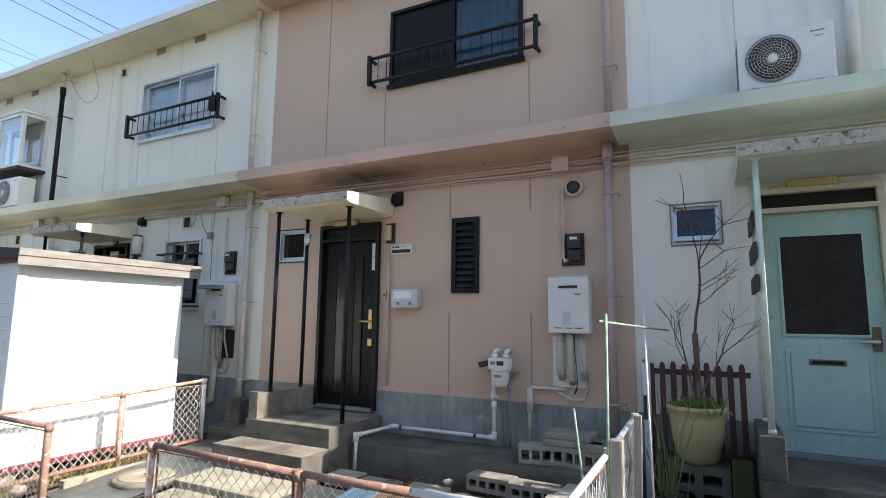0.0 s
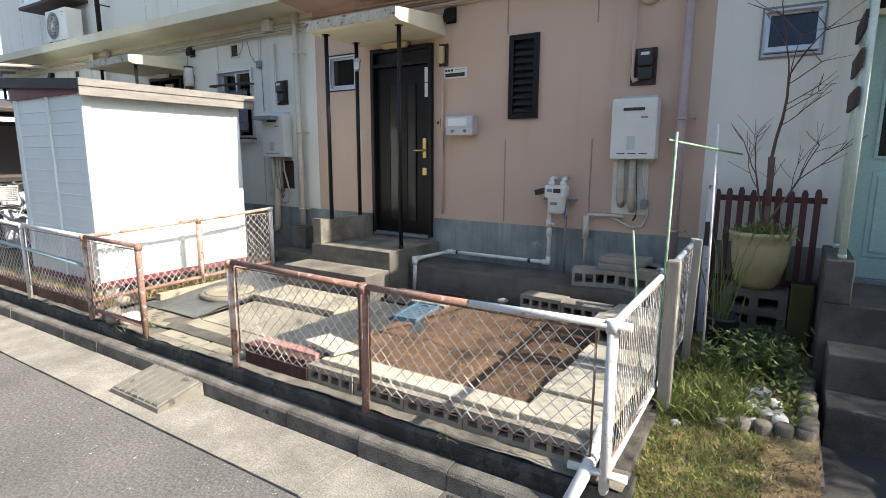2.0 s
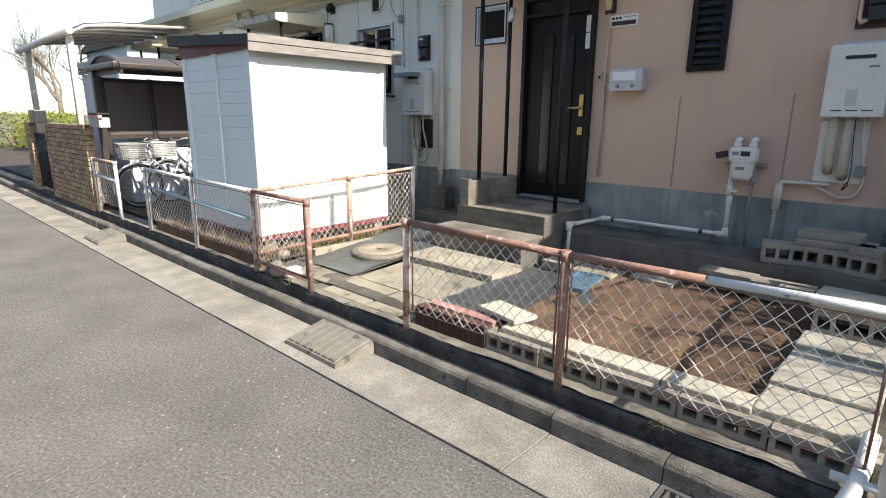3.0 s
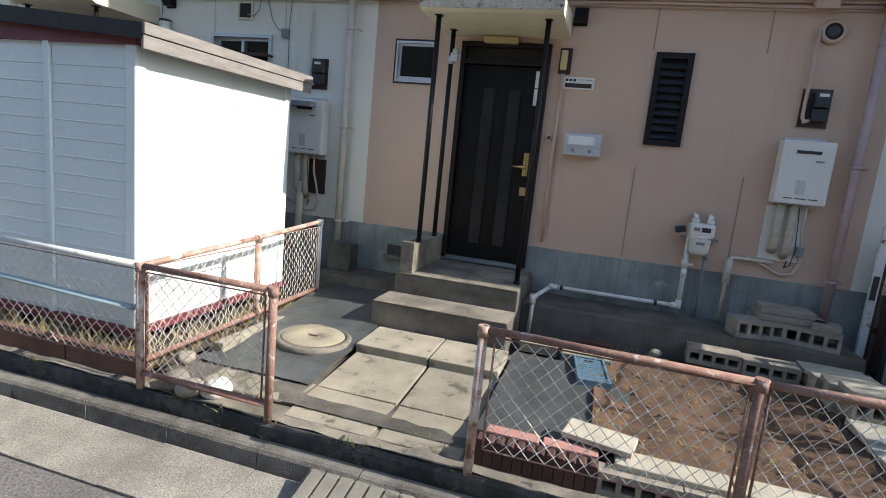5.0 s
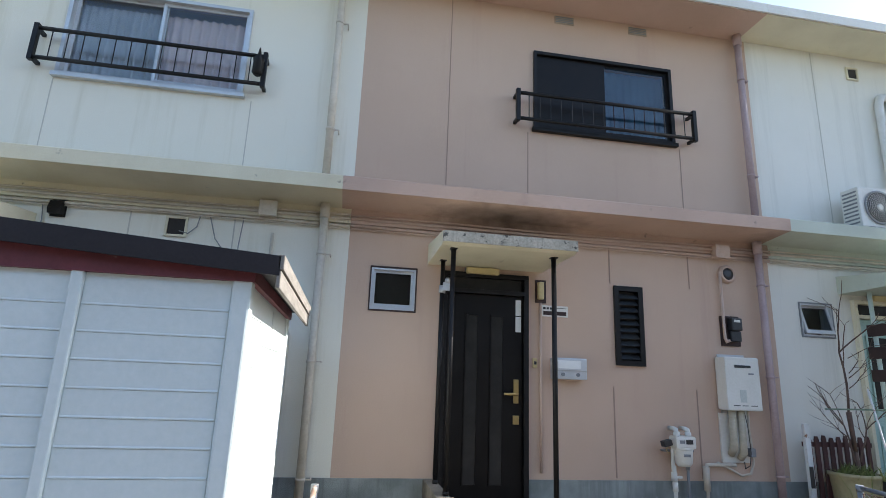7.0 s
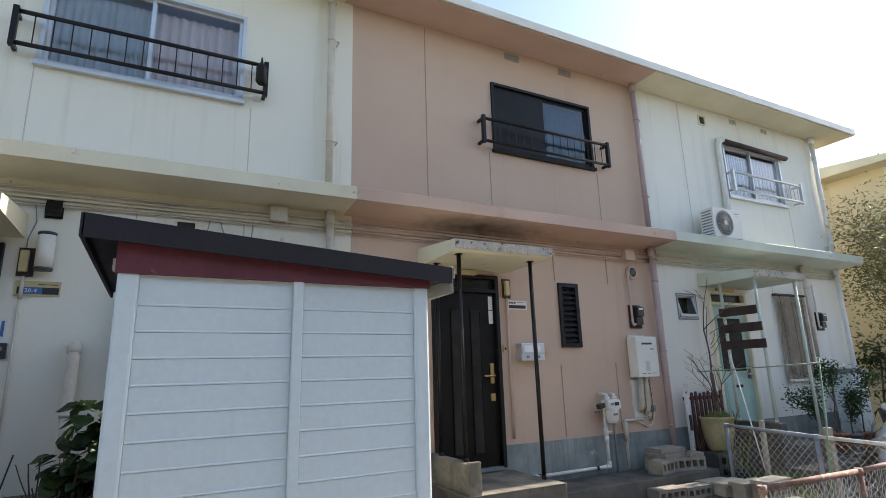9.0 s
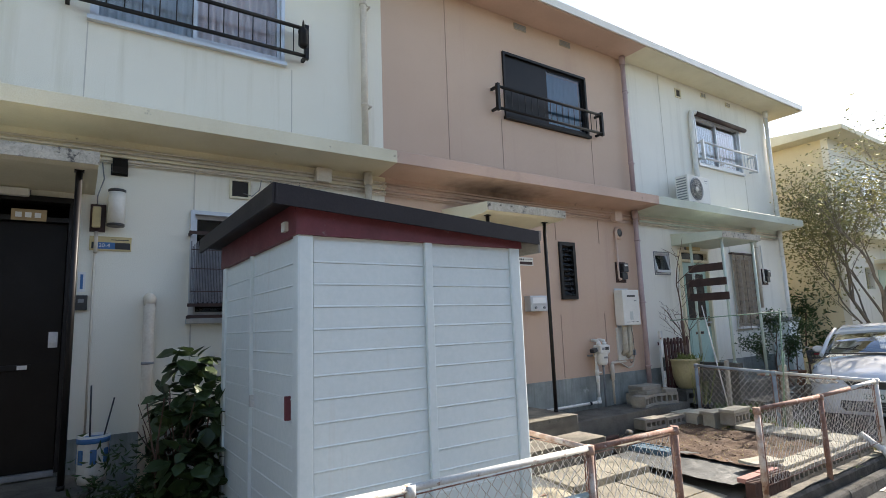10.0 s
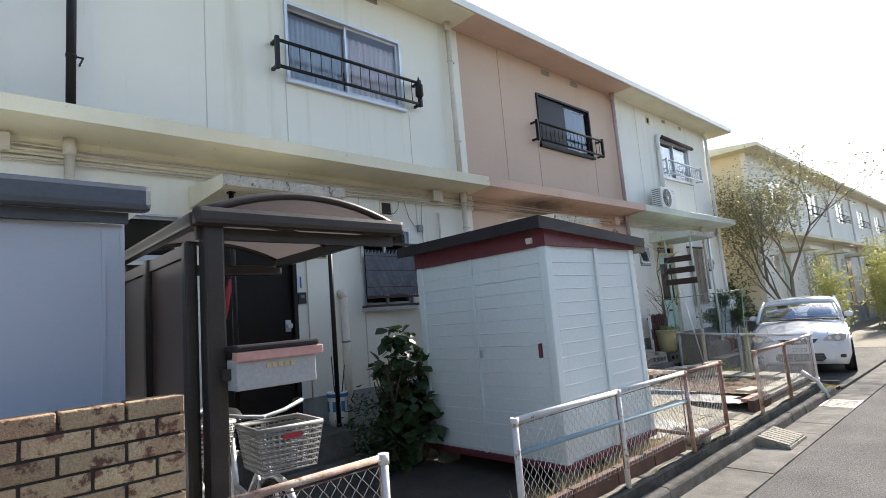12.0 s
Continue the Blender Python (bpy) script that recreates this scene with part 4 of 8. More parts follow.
solid("red_brick", B(-1.05, -0.80, 4.55, 4.64, 0.34, 0.40, bevel=0.006), M_BRICK, "dark red brick lying before the plinth", "brick", "loose bricks")


def rock(x, y, z, r, mat, label="rounded stone lying beside the fence post", name="stone"):
    bm = bmesh.new()
    bmesh.ops.create_icosphere(bm, subdivisions=3, radius=r)
    s = rs.uniform(0, 50)
    for v in bm.verts:
        v.co *= 1 + 0.22 * noise.noise(v.co * (1.3 / r) + Vector((s, s, s)))
        v.co.z *= 0.72
    for f in bm.faces:
        f.smooth = True
    ob = solid(name, bm, mat, label, "stone", "garden stones")
    ob.matrix_basis = pose(x, y, z + r * 0.6, 0, 0, rs.uniform(0, 360))


M_STONE = paint("grey_stone", (0.30, 0.26, 0.21), (0.18, 0.16, 0.13), 0.85, grain=60, blot=9, bump=0.5, vary=0.3)
M_STONEW = paint("white_stone", (0.68, 0.65, 0.60), (0.5, 0.48, 0.44), 0.8, grain=60, blot=9, bump=0.4, vary=0.1)
for x, y, r, m in ((-3.38, 2.64, 0.085, M_STONE), (-3.24, 2.60, 0.08, M_STONE), (-3.10, 2.66, 0.09, M_STONEW), (-3.20, 2.72, 0.07, M_STONE), (-3.42, 2.76, 0.06, M_STONE), (-0.45, 4.68, 0.05, M_STONE)):
    rock(x, y, 0.225 if y < 2.75 else 0.34, r, m)


# ---- chain-link fences ----
def link_mesh(bm, p, q, z0, z1, cell=0.076, wob=0.013):
    """Woven zigzag wires between two posts."""
    p, q = Vector((*p, 0)), Vector((*q, 0))
    d = q - p
    n = max(2, round(d.length / (cell / 2)))
    side = Vector((-d.y, d.x, 0)).normalized() * 0.004
    h = cell * 0.55
    rows = max(2, round((z1 - z0) / h))
    for i in range(n):
        prev = None
        for j in range(rows + 1):
            k = i + ((i + j) % 2)
            at = p + d * (k / n) + side * (1 if (i + j) % 2 else -1)
            at.z = z0 + (z1 - z0) * j / rows
            at += Vector((noise.noise(at * 5), noise.noise(at * 5 + Vector((9, 0, 0))), 0.5 * noise.noise(at * 4))) * wob
            if prev is not None:
                tube(bm, prev, at, 0.0023, 3)
            prev = at
    return bm


def fence(name_label, posts, rails, panels, group="chain-link fences"):
    """posts: x, y, bottom, top, material; rails: ends and material; panels: ends, bottom, top."""
    f = thing("chain_link_fence", name_label, "fence", group)
    for x, y, a, b, m in posts:
        part("post", T((x, y, a), (x, y, b), 0.024, 12), m, f)
        part("post_joint", T((x, y, b - 0.05), (x, y, b + 0.005), 0.030, 12), m, f)
    for a, b, m in rails:
        part("rail", T(a, b, 0.019, 10), m, f)
    for a, b, z0, z1 in panels:
        part("wire_mesh", link_mesh(bmesh.new(), a, b, z0, z1), M_WIRE, f, "pale coated chain-link mesh")["kind"] = "stuff"
        tube_mat = M_RUSTY
        for z in (z0, z1):
            part("tension_wire", T((*a, z), (*b, z), 0.004, 5), tube_mat, f)
        for c in (a, b):
            part("stretcher_bar", T((*c, z0), (*c, z1), 0.006, 6), tube_mat, f)
    return f


FYF = 2.555
ZT = 1.0
fence("rusty white chain-link fence on pipe posts beside the road",
      [(-6.22, FYF, 0.22, 1.02, M_FWHITE), (-4.87, FYF, 0.22, 1.005, M_FWHITE), (-3.57, FYF, 0.22, 1.0, M_RUST), (-2.67, FYF, 0.22, 1.0, M_RUSTY)],
      [((-6.22, FYF, 1.01), (-4.87, FYF, 0.995), M_FWHITE), ((-4.87, FYF, 0.995), (-3.57, FYF, 0.99), M_FWHITE), ((-3.57, FYF, 0.985), (-2.67, FYF, 0.985), M_RUSTY),
       ((-3.57, FYF, 0.325), (-2.67, FYF, 0.315), M_RUSTY), ((-6.22, FYF, 0.79), (-3.62, FYF, 0.72), paint("blue_rod", (0.3, 0.42, 0.46), (0.22, 0.3, 0.33), 0.5))],
      [((-6.19, FYF), (-4.90, FYF), 0.38, 0.97), ((-4.84, FYF), (-3.60, FYF), 0.38, 0.96), ((-3.53, FYF), (-2.72, FYF), 0.34, 0.95)])
fence("rust-brown chain-link fence edging the yard beside the road",
      [(-1.50, FYF, 0.22, 1.0, M_RUST), (-0.29, FYF, 0.20, 0.99, M_RUSTY), (1.12, FYF, 0.06, 1.015, M_FWHITE)],
      [((-1.50, FYF, 0.988), (-0.29, FYF, 0.975), M_RUSTY), ((-0.29, FYF, 0.975), (0.40, FYF, 0.985), M_RUSTY), ((0.40, FYF, 0.985), (1.20, FYF, 1.0), M_FWHITE), ((0.95, FYF, 0.29), (1.22, FYF, 0.30), M_FWHITE)],
      [((-1.44, FYF), (-0.33, FYF), 0.37, 0.955), ((-0.25, FYF), (1.05, FYF), 0.36, 0.96)])
fence("rusty chain-link fence between the shed and the porch path",
      [(-3.56, 3.67, 0.30, 1.04, M_RUST), (-3.565, 4.63, 0.30, 1.085, M_FWHITE)],
      [((-3.57, FYF, 0.985), (-3.56, 3.67, 1.025), M_RUST), ((-3.56, 3.67, 1.025), (-3.565, 4.63, 1.07), M_RUST), ((-3.57, FYF, 0.39), (-3.565, 4.63, 0.42), M_RUSTY)],
      [((-3.565, FYF + 0.05), (-3.56, 3.64), 0.40, 0.97), ((-3.56, 3.70), (-3.565, 4.60), 0.42, 1.02)])
M_FBLUE = paint("faded_blue_fence_paint", (0.30, 0.36, 0.40), (0.22, 0.25, 0.28), 0.6, grain=70, blot=6, bump=0.2, spots=((0.2, 0.11, 0.07), 0.06, 13.0))
fence("faded white and blue chain-link fence between two gardens",
      [(1.13, 3.62, 0.1, 1.05, M_FBLUE), (1.14, 4.67, 0.3, 1.10, M_FBLUE)],
      [((1.12, FYF, 1.0), (1.13, 3.62, 1.035), M_FWHITE), ((1.13, 3.62, 1.035), (1.14, 4.67, 1.085), M_FBLUE), ((1.12, FYF + 0.02, 0.29), (1.13, 4.9, 0.42), M_FWHITE)],
      [((1.125, FYF + 0.04), (1.13, 3.59), 0.34, 0.99), ((1.13, 3.65), (1.14, 4.64), 0.40, 1.04)])
fence("short white chain-link fence beside the brick wall",
      [(-7.31, FYF, 0.22, 1.03, M_FWHITE), (-8.28, FYF, 0.22, 1.03, M_FWHITE)],
      [((-8.28, FYF, 1.015), (-7.31, FYF, 1.015), M_RUST), ((-8.28, FYF, 0.78), (-7.31, FYF, 0.76), M_FWHITE)],
      [((-8.25, FYF), (-7.34, FYF), 0.38, 0.98)])
solid("downpipe_end", run(bmesh.new(), [(1.05, 2.74, 0.42), (1.045, 2.62, 0.33), (1.03, 2.53, 0.27), (0.95, 2.40, 0.05)], 0.031, 12), M_PVCW, "thick white drain pipe elbow ending over the gutter", "pipe")
for k, x in enumerate((-6.2, -5.55, -4.9, -4.25)):
    solid("edging_board", B(x + 0.005, x + 0.64, 2.62, 2.68, 0.22, 0.375, bevel=0.008), paint("brown_edging", (0.16, 0.085, 0.06), (0.10, 0.055, 0.04), 0.85, grain=80, blot=6, bump=0.4), "brown weathered edging board along the fence foot", "edging board", "edging boards")

# ---- wall fixtures ----
def text_mesh(s, size):
    c = bpy.data.curves.new("lettering", "FONT")
    c.body, c.size, c.extrude = s, size, 0.0006
    c.align_x, c.align_y = "CENTER", "CENTER"
    ob = bpy.data.objects.new("lettering", c)
    me = bpy.data.meshes.new_from_object(ob)
    bpy.data.objects.remove(ob)
    return me


def letters(s, size, mat, parent, m):
    me = text_mesh(s, size)
    me.materials.clear()
    me.materials.append(mat)
    ob = new("lettering", me)
    ob.parent = parent
    ob.matrix_basis = m
    return ob


M_SLAT = paint("dark_frosted_slat", (0.03, 0.034, 0.038), (0.045, 0.05, 0.055), 0.2, grain=60, blot=5, bump=0.03)
louv = thing("louver_window", "black aluminium louvred window in the pink wall", "window")
x0, x1, z0, z1 = LOUVER
bm = bmesh.new()
for q in ((x0 - 0.02, x1 + 0.02, z1 - 0.03, z1 + 0.02), (x0 - 0.02, x1 + 0.02, z0 - 0.02, z0 + 0.03), (x0 - 0.02, x0 + 0.03, z0 + 0.03, z1 - 0.03), (x1 - 0.03, x1 + 0.02, z0 + 0.03, z1 - 0.03)):
    box(bm, q[0], q[1], FY - 0.03, FY + 0.05, q[2], q[3])
part("frame", bm, M_BLACK, louv)
# Dark sheet in place of the shade behind the slats.
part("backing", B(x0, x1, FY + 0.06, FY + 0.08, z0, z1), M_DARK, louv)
for k in range(10):
    z = z0 + 0.045 + k * 0.068
    part("slat", prism(bmesh.new(), [(FY - 0.02, z), (FY - 0.016, z - 0.004), (FY + 0.03, z + 0.045), (FY + 0.026, z + 0.05)], "x", x0 + 0.03, x1 - 0.03), M_SLAT, louv)

M_VENTB = paint("brownish_vent", (0.40, 0.34, 0.26), (0.30, 0.25, 0.19), 0.7, grain=60, blot=8, bump=0.2)
def wall_grille(x, z, w, h, mat, label):
    g = thing("wall_vent", label, "vent", "wall vents", at=(x, FY, z))
    part("frame", B(-w / 2, w / 2, -0.012, 0.002, -h / 2, h / 2, bevel=0.003), mat, g)
    for k in range(4):
        part("slot", B(-w / 2 + 0.01, w / 2 - 0.01, -0.016, -0.0125, -h / 2 + 0.012 + k * h / 4.4, -h / 2 + 0.012 + k * h / 4.4 + h / 9), M_GREY, g)


for x, z in ((-5.95, 5.97), (-5.05, 5.965), (-10.5, 5.95), (-9.6, 5.95)):
    wall_grille(x, z, 0.22, 0.10, M_VENTB, "cream wall vent high under the eave")
for x, z in ((-1.246, 5.93), (-0.339, 5.932)):
    wall_grille(x, z, 0.23, 0.095, M_VENTB, "pinkish wall vent high under the eave")
for x, z in ((3.40, 5.93), (4.28, 5.92)):
    wall_grille(x, z, 0.17, 0.085, M_SLABC, "pale wall vent high under the eave")
for x, z, s in ((2.56, 5.79, 0.17), (-6.86, 5.79, 0.16), (-5.03, 3.14, 0.19), (-9.6, 3.14, 0.19)):
    g = thing("square_vent", "recessed square vent opening in the wall", "vent", "square vents", at=(x, FY, z))
    bm = bmesh.new()
    h = s / 2
    for q in ((-h, h, h - 0.02, h), (-h, h, -h, -h + 0.02), (-h, -h + 0.02, -h + 0.02, h - 0.02), (h - 0.02, h, -h + 0.02, h - 0.02)):
        box(bm, q[0], q[1], -0.02, 0.002, q[2], q[3])
    part("rim", bm, M_SLABC, g)
    # Flat near-black plate paints in the shade of the hole.
    part("opening", B(-h + 0.02, h - 0.02, -0.004, 0.002, -h + 0.02, h - 0.02), M_DARK, g)
for x, z in ((-1.467, 3.158), (-6.03, 3.225), (-10.6, 3.2)):
    g = thing("hooded_vent", "black square hooded vent on the wall", "vent", "hooded vents", at=(x, FY, z))
    part("hood", prism(bmesh.new(), [(0, 0.06), (-0.055, 0.055), (-0.085, -0.02), (-0.07, -0.065), (0, -0.065)], "x", -0.048, 0.062), M_BLACK, g)
    part("plate", B(-0.056, 0.07, -0.008, 0.001, -0.08, 0.08), M_BLACK, g)
g = thing("round_vent", "round metal hooded vent on the pink wall", "vent", at=(0.545, FY, 3.088))
part("ring", lathe(bmesh.new(), [(0.10, 0), (0.10, 0.02), (0.085, 0.045), (0.07, 0.05), (0.065, 0.03)], 24), M_PINKPIPE, g).matrix_basis = pose(0, 0, 0, 90)
part("mouth", lathe(bmesh.new(), [(0.064, 0), (0.064, 0.034), (0.03, 0.036)], 20), M_DPLAST, g).matrix_basis = pose(0, 0, 0, 90)
g = thing("foundation_vent", "dark grated vent low in the grey foundation", "vent", at=(-3.02, FY - 0.012, 0.77))
# Black plate paints the hole's shade; the bars are darkened to sink into it.
part("opening", B(-0.135, 0.135, -0.006, 0.001, -0.055, 0.055), M_DPLAST, g)
for k in range(9):
    part("bar", B(-0.12 + k * 0.03 - 0.004, -0.12 + k * 0.03 + 0.004, -0.009, -0.0065, -0.055, 0.055), M_DARK, g)
part("lintel", B(-0.16, 0.16, -0.03, 0.001, 0.056, 0.075), M_BASE, g)
part("sill", B(-0.16, 0.16, -0.06, 0.001, -0.095, -0.056, bevel=0.006), M_CONC, g)


def downpipe(x, za, zb, mat, r=0.038, label="plastic downpipe fixed to the wall", y=5.28):
    p = thing("downpipe", label, "downpipe", "downpipes", at=(x, y, zb))
    part("pipe", T((0, 0, 0), (0, 0, za - zb), r, 14), mat, p)
    n = max(1, round((za - zb) / 1.0))
    for k in range(n):
        z = (za - zb) * (k + 0.5) / n
        part("clip", T((0, 0, z - 0.012), (0, 0, z + 0.012), r + 0.006, 14), mat, p)
        part("clip_arm", B(0.0, 0.09, -0.006, 0.006, z - 0.006, z + 0.006), mat, p)
        part("clip_foot", B(0.078, 0.09, 0.006, FY - y, z - 0.008, z + 0.008), mat, p)
    part("socket", T((0, 0, za - zb - 0.14), (0, 0, za - zb), r + 0.01, 14), mat, p)
    return p


downpipe(0.885, 3.455, 0.59, M_PVCP, label="mauve plastic downpipe on the pink wall")
downpipe(0.905, 6.02, 3.625, M_PVCP, label="mauve plastic downpipe on the upper pink wall")
downpipe(-3.715, 3.455, 0.52, M_PVC, label="cream plastic downpipe on the cream wall")
downpipe(-3.74, 6.02, 3.625, M_PVC, label="cream plastic downpipe on the upper wall")
downpipe(-8.33, 3.455, 0.3, M_PVC, label="cream plastic downpipe on the cream wall")
downpipe(-8.335, 5.75, 3.625, M_BLACK, 0.037, label="black downpipe on the upper wall", y=5.21)
downpipe(-8.335, 6.02, 5.75, M_PVC, 0.034, label="short cream downpipe stub under the eave", y=5.21)
downpipe(5.60, 3.455, 0.3, M_PVCW, label="white plastic downpipe at the house corner")
downpipe(5.62, 6.02, 3.49, M_PVCW, label="white plastic downpipe on the upper corner")
downpipe(4.55, 3.44, 1.9, M_PVC, 0.03, label="cream conduit pipe on the white wall")

# cables under the slab
for k, (z, r, m) in enumerate(((3.375, 0.010, M_PVC), (3.34, 0.014, M_PINKPIPE), (3.275, 0.016, M_PVC), (3.25, 0.007, M_GREY))):
    for a, b, mm in ((-12.6, -3.47, M_PVC), (-3.47, 1.07, M_PINKPIPE), (1.07, 5.6, M_PVC)):
        bm = bmesh.new()
        n = max(2, round((b - a) / 0.9))
        run(bm, [(a + (b - a) * i / n, FY - 0.048 - (0.0 if k < 2 else -0.018), z + 0.006 * math.sin(i * 2.1 + k) ) for i in range(n + 1)], r, 6)
        solid("wall_cable", bm, mm, "painted cable run fixed under the slab", "cable", "wall cables")
for x, z, m in ((0.44, 3.31, M_PINKPIPE), (-4.23, 3.36, M_PVC), (-8.8, 3.36, M_PVC)):
    g = thing("junction_box", "painted junction box under the slab", "junction box", "junction boxes", at=(x, FY - 0.05, z))
    part("body", B(-0.075, 0.075, -0.07, 0.049, -0.065, 0.065, bevel=0.008), m, g)
    part("lid", B(-0.082, 0.082, -0.078, -0.0705, -0.072, 0.072, bevel=0.003), m, g)


def power_meter(x, z, w, mat_pipe):
    g = thing("power_meter", "black electricity meter on a dark wooden board", "meter", "electricity meters", at=(x, FY, z))
    part("board", B(-w / 2, w / 2, -0.022, 0.001, -0.155, 0.155, bevel=0.003), M_WOODD, g)
    part("body", B(-0.035, 0.085, -0.10, -0.022, 0.0, 0.13, bevel=0.012), M_DPLAST, g)
    part("terminal_cover", B(-0.035, 0.085, -0.075, -0.022, -0.11, -0.005, bevel=0.01), M_DPLAST, g)
    part("display", B(-0.01, 0.06, -0.104, -0.1, 0.085, 0.11), M_PLASTIC, g)
    part("conduit", run(bmesh.new(), [(-0.085, -0.04, 0.62), (-0.085, -0.04, -0.08), (-0.07, -0.045, -0.115), (-0.03, -0.045, -0.10)], 0.015, 8), mat_pipe, g)


power_meter(0.527, 2.48, 0.215, M_PINKPIPE)
power_meter(-4.09, 2.52, 0.20, M_PVC)
power_meter(4.93, 2.50, 0.20, M_PVCW)


def water_heater(x0, x1, z0, z1, hood):
    g = thing("water_heater", "white wall-mounted gas water heater with slots", "water heater", "water heaters", at=((x0 + x1) / 2, FY, z0))
    w, h = (x1 - x0) / 2, z1 - z0
    part("casing", B(-w, w, -0.17, -0.012, 0, h, bevel=0.018), M_PLASTIC, g)
    part("back_plate", B(-w + 0.04, w - 0.04, -0.012, 0.001, -0.03, h + 0.03), M_SILVER, g)
    part("outlet_slot", B(-0.09, 0.09, -0.176, -0.171, h - 0.105, h - 0.08, bevel=0.002), M_DPLAST, g)
    for x in (-0.13, -0.035, 0.06):
        part("air_slot", B(x, x + 0.07, -0.173, -0.1705, 0.045, 0.052), M_DPLAST, g)
    part("label", B(-0.05, 0.02, -0.1725, -0.1705, 0.08, 0.2), paint("faded_label", (0.55, 0.57, 0.52), bump=0), g)
    part("mark", B(0.06, 0.12, -0.1725, -0.1705, h - 0.17, h - 0.155), M_GREY, g)
    if hood:
        part("hood", B(-w - 0.02, w - 0.08, -0.30, -0.171, h - 0.08, h - 0.03, bevel=0.006), M_GREY, g, "grey exhaust deflector")
    for x, zz, r in ((-0.10, -0.42, 0.034), (0.0, -0.46, 0.034)):
        part("lagged_pipe", run(bmesh.new(), [(x, -0.09, 0.0), (x, -0.085, zz + 0.06), (x, -0.03, zz)], r, 10), M_TAPE, g)
    part("grey_hose", run(bmesh.new(), [(0.09, -0.08, 0.0), (0.09, -0.07, -0.18), (0.12, -0.05, -0.34), (0.14, -0.03, -0.50), (0.10, -0.03, -0.60), (0.0, -0.03, -0.62), (-0.12, -0.03, -0.56), (-0.26, -0.03, -0.50)], 0.011, 8), M_PVC, g)
    part("black_wire", run(bmesh.new(), [(0.03, -0.10, 0.0), (0.04, -0.12, -0.15), (0.06, -0.11, -0.40), (0.05, -0.09, -0.52), (0.02, -0.06, -0.55), (0.04, -0.03, -0.49)], 0.004, 5), M_DPLAST, g)
    return g


h1 = water_heater(0.315, 0.70, 1.685, 2.205, False)
part("cover_panel", B(-0.19, 0.12, -0.022, 0.0, -0.50, -0.03), M_PLASTIC, h1, "white back panel behind the pipes")
part("valve_box", B(0.08, 0.14, -0.08, -0.02, -0.44, -0.36, bevel=0.006), M_GREY, h1)
h2 = water_heater(-4.36, -3.93, 1.68, 2.24, True)
part("cover_panel", B(0.0, 0.20, -0.02, 0.0, -0.42, -0.05), M_WOODD, h2, "dark back board behind the pipes")
part("lagged_pipe_low", run(bmesh.new(), [(-0.05, -0.08, -0.30), (-0.06, -0.09, -0.95), (-0.25, -0.10, -1.03)], 0.04, 10), M_TAPE, h2)
solid("conduit_elbow", run(bmesh.new(), [(0.10, FY - 0.06, 0.60), (0.10, FY - 0.06, 1.14), (0.12, FY - 0.05, 1.165), (0.44, FY - 0.04, 1.165)], 0.016, 8), M_PVC, "cream conduit rising from the plinth", "pipe")
solid("conduit_sleeve", T((0.10, FY - 0.06, 0.93), (0.10, FY - 0.06, 1.15), 0.03, 12), M_PVC, "cream pipe sleeve on the conduit", "pipe")

g = thing("gas_meter", "white gas meter with two inlets on the wall", "gas meter", at=(-0.175, FY, 1.32))
part("body", B(-0.105, 0.10, -0.20, -0.06, 0.0, 0.115, bevel=0.022), M_PLASTIC, g)
bm = lathe(bmesh.new(), [(0.015, -0.165), (0.055, -0.16), (0.075, -0.13), (0.082, -0.02), (0.082, 0.01)], 24, (0, 0, 0))
low_body = part("lower_body", bm, M_PLASTIC, g)
low_body.matrix_basis = pose(0.0, -0.13, 0) @ Matrix.Diagonal((1.1, 0.8, 1, 1))
part("seam", lathe(bmesh.new(), [(0.084, -0.012), (0.09, -0.008), (0.09, 0.004), (0.084, 0.008)], 24), M_PLASTIC, g).matrix_basis = pose(0.0, -0.13, 0) @ Matrix.Diagonal((1.12, 0.82, 1, 1))
part("dial_window", B(-0.01, 0.06, -0.205, -0.2005, 0.045, 0.085), M_DPLAST, g)
part("dial_label", B(-0.075, -0.025, -0.203, -0.2005, 0.05, 0.08), M_GREY, g)
part("plate", B(-0.04, 0.03, -0.199, -0.195, -0.07, -0.045, bevel=0.001), M_GREY, g)
for x in (-0.06, 0.06):
    part("union", T((x, -0.13, 0.11), (x, -0.13, 0.15), 0.03, 12), M_PVCW, g)
    part("elbow", run(bmesh.new(), [(x, -0.13, 0.14), (x, -0.12, 0.17), (x, -0.08, 0.178), (x, -0.012, 0.178)], 0.021, 8), M_PVCW, g)
part("supply_pipe", run(bmesh.new(), [(-0.085, -0.10, 0.02), (-0.09, -0.09, -0.03), (-0.09, -0.09, -0.20), (-0.085, -0.09, -0.24)], 0.017, 8), M_PVCW, g)
part("valve", T((-0.085, -0.09, -0.30), (-0.085, -0.09, -0.22), 0.028, 12), M_PVCW, g)
part("valve_lever", B(-0.085, -0.02, -0.125, -0.11, -0.27, -0.25, bevel=0.004), M_PVCW, g)
part("return_pipe", run(bmesh.new(), [(0.075, -0.07, 0.0), (0.075, -0.07, -0.743)], 0.014, 8), M_GREY, g)
part("pipe_cap", T((0.075, -0.07, -0.20), (0.075, -0.07, -0.16), 0.020, 10), M_GREY, g)
part("side_box", B(-0.20, -0.115, -0.17, -0.10, 0.06, 0.115, bevel=0.006), M_DPLAST, g).matrix_basis = pose(0, 0, 0, 0, -14, 0)
part("side_wire", run(bmesh.new(), [(-0.15, -0.13, 0.06), (-0.17, -0.12, -0.02), (-0.12, -0.10, -0.06)], 0.004, 5), M_YELLOW, g)
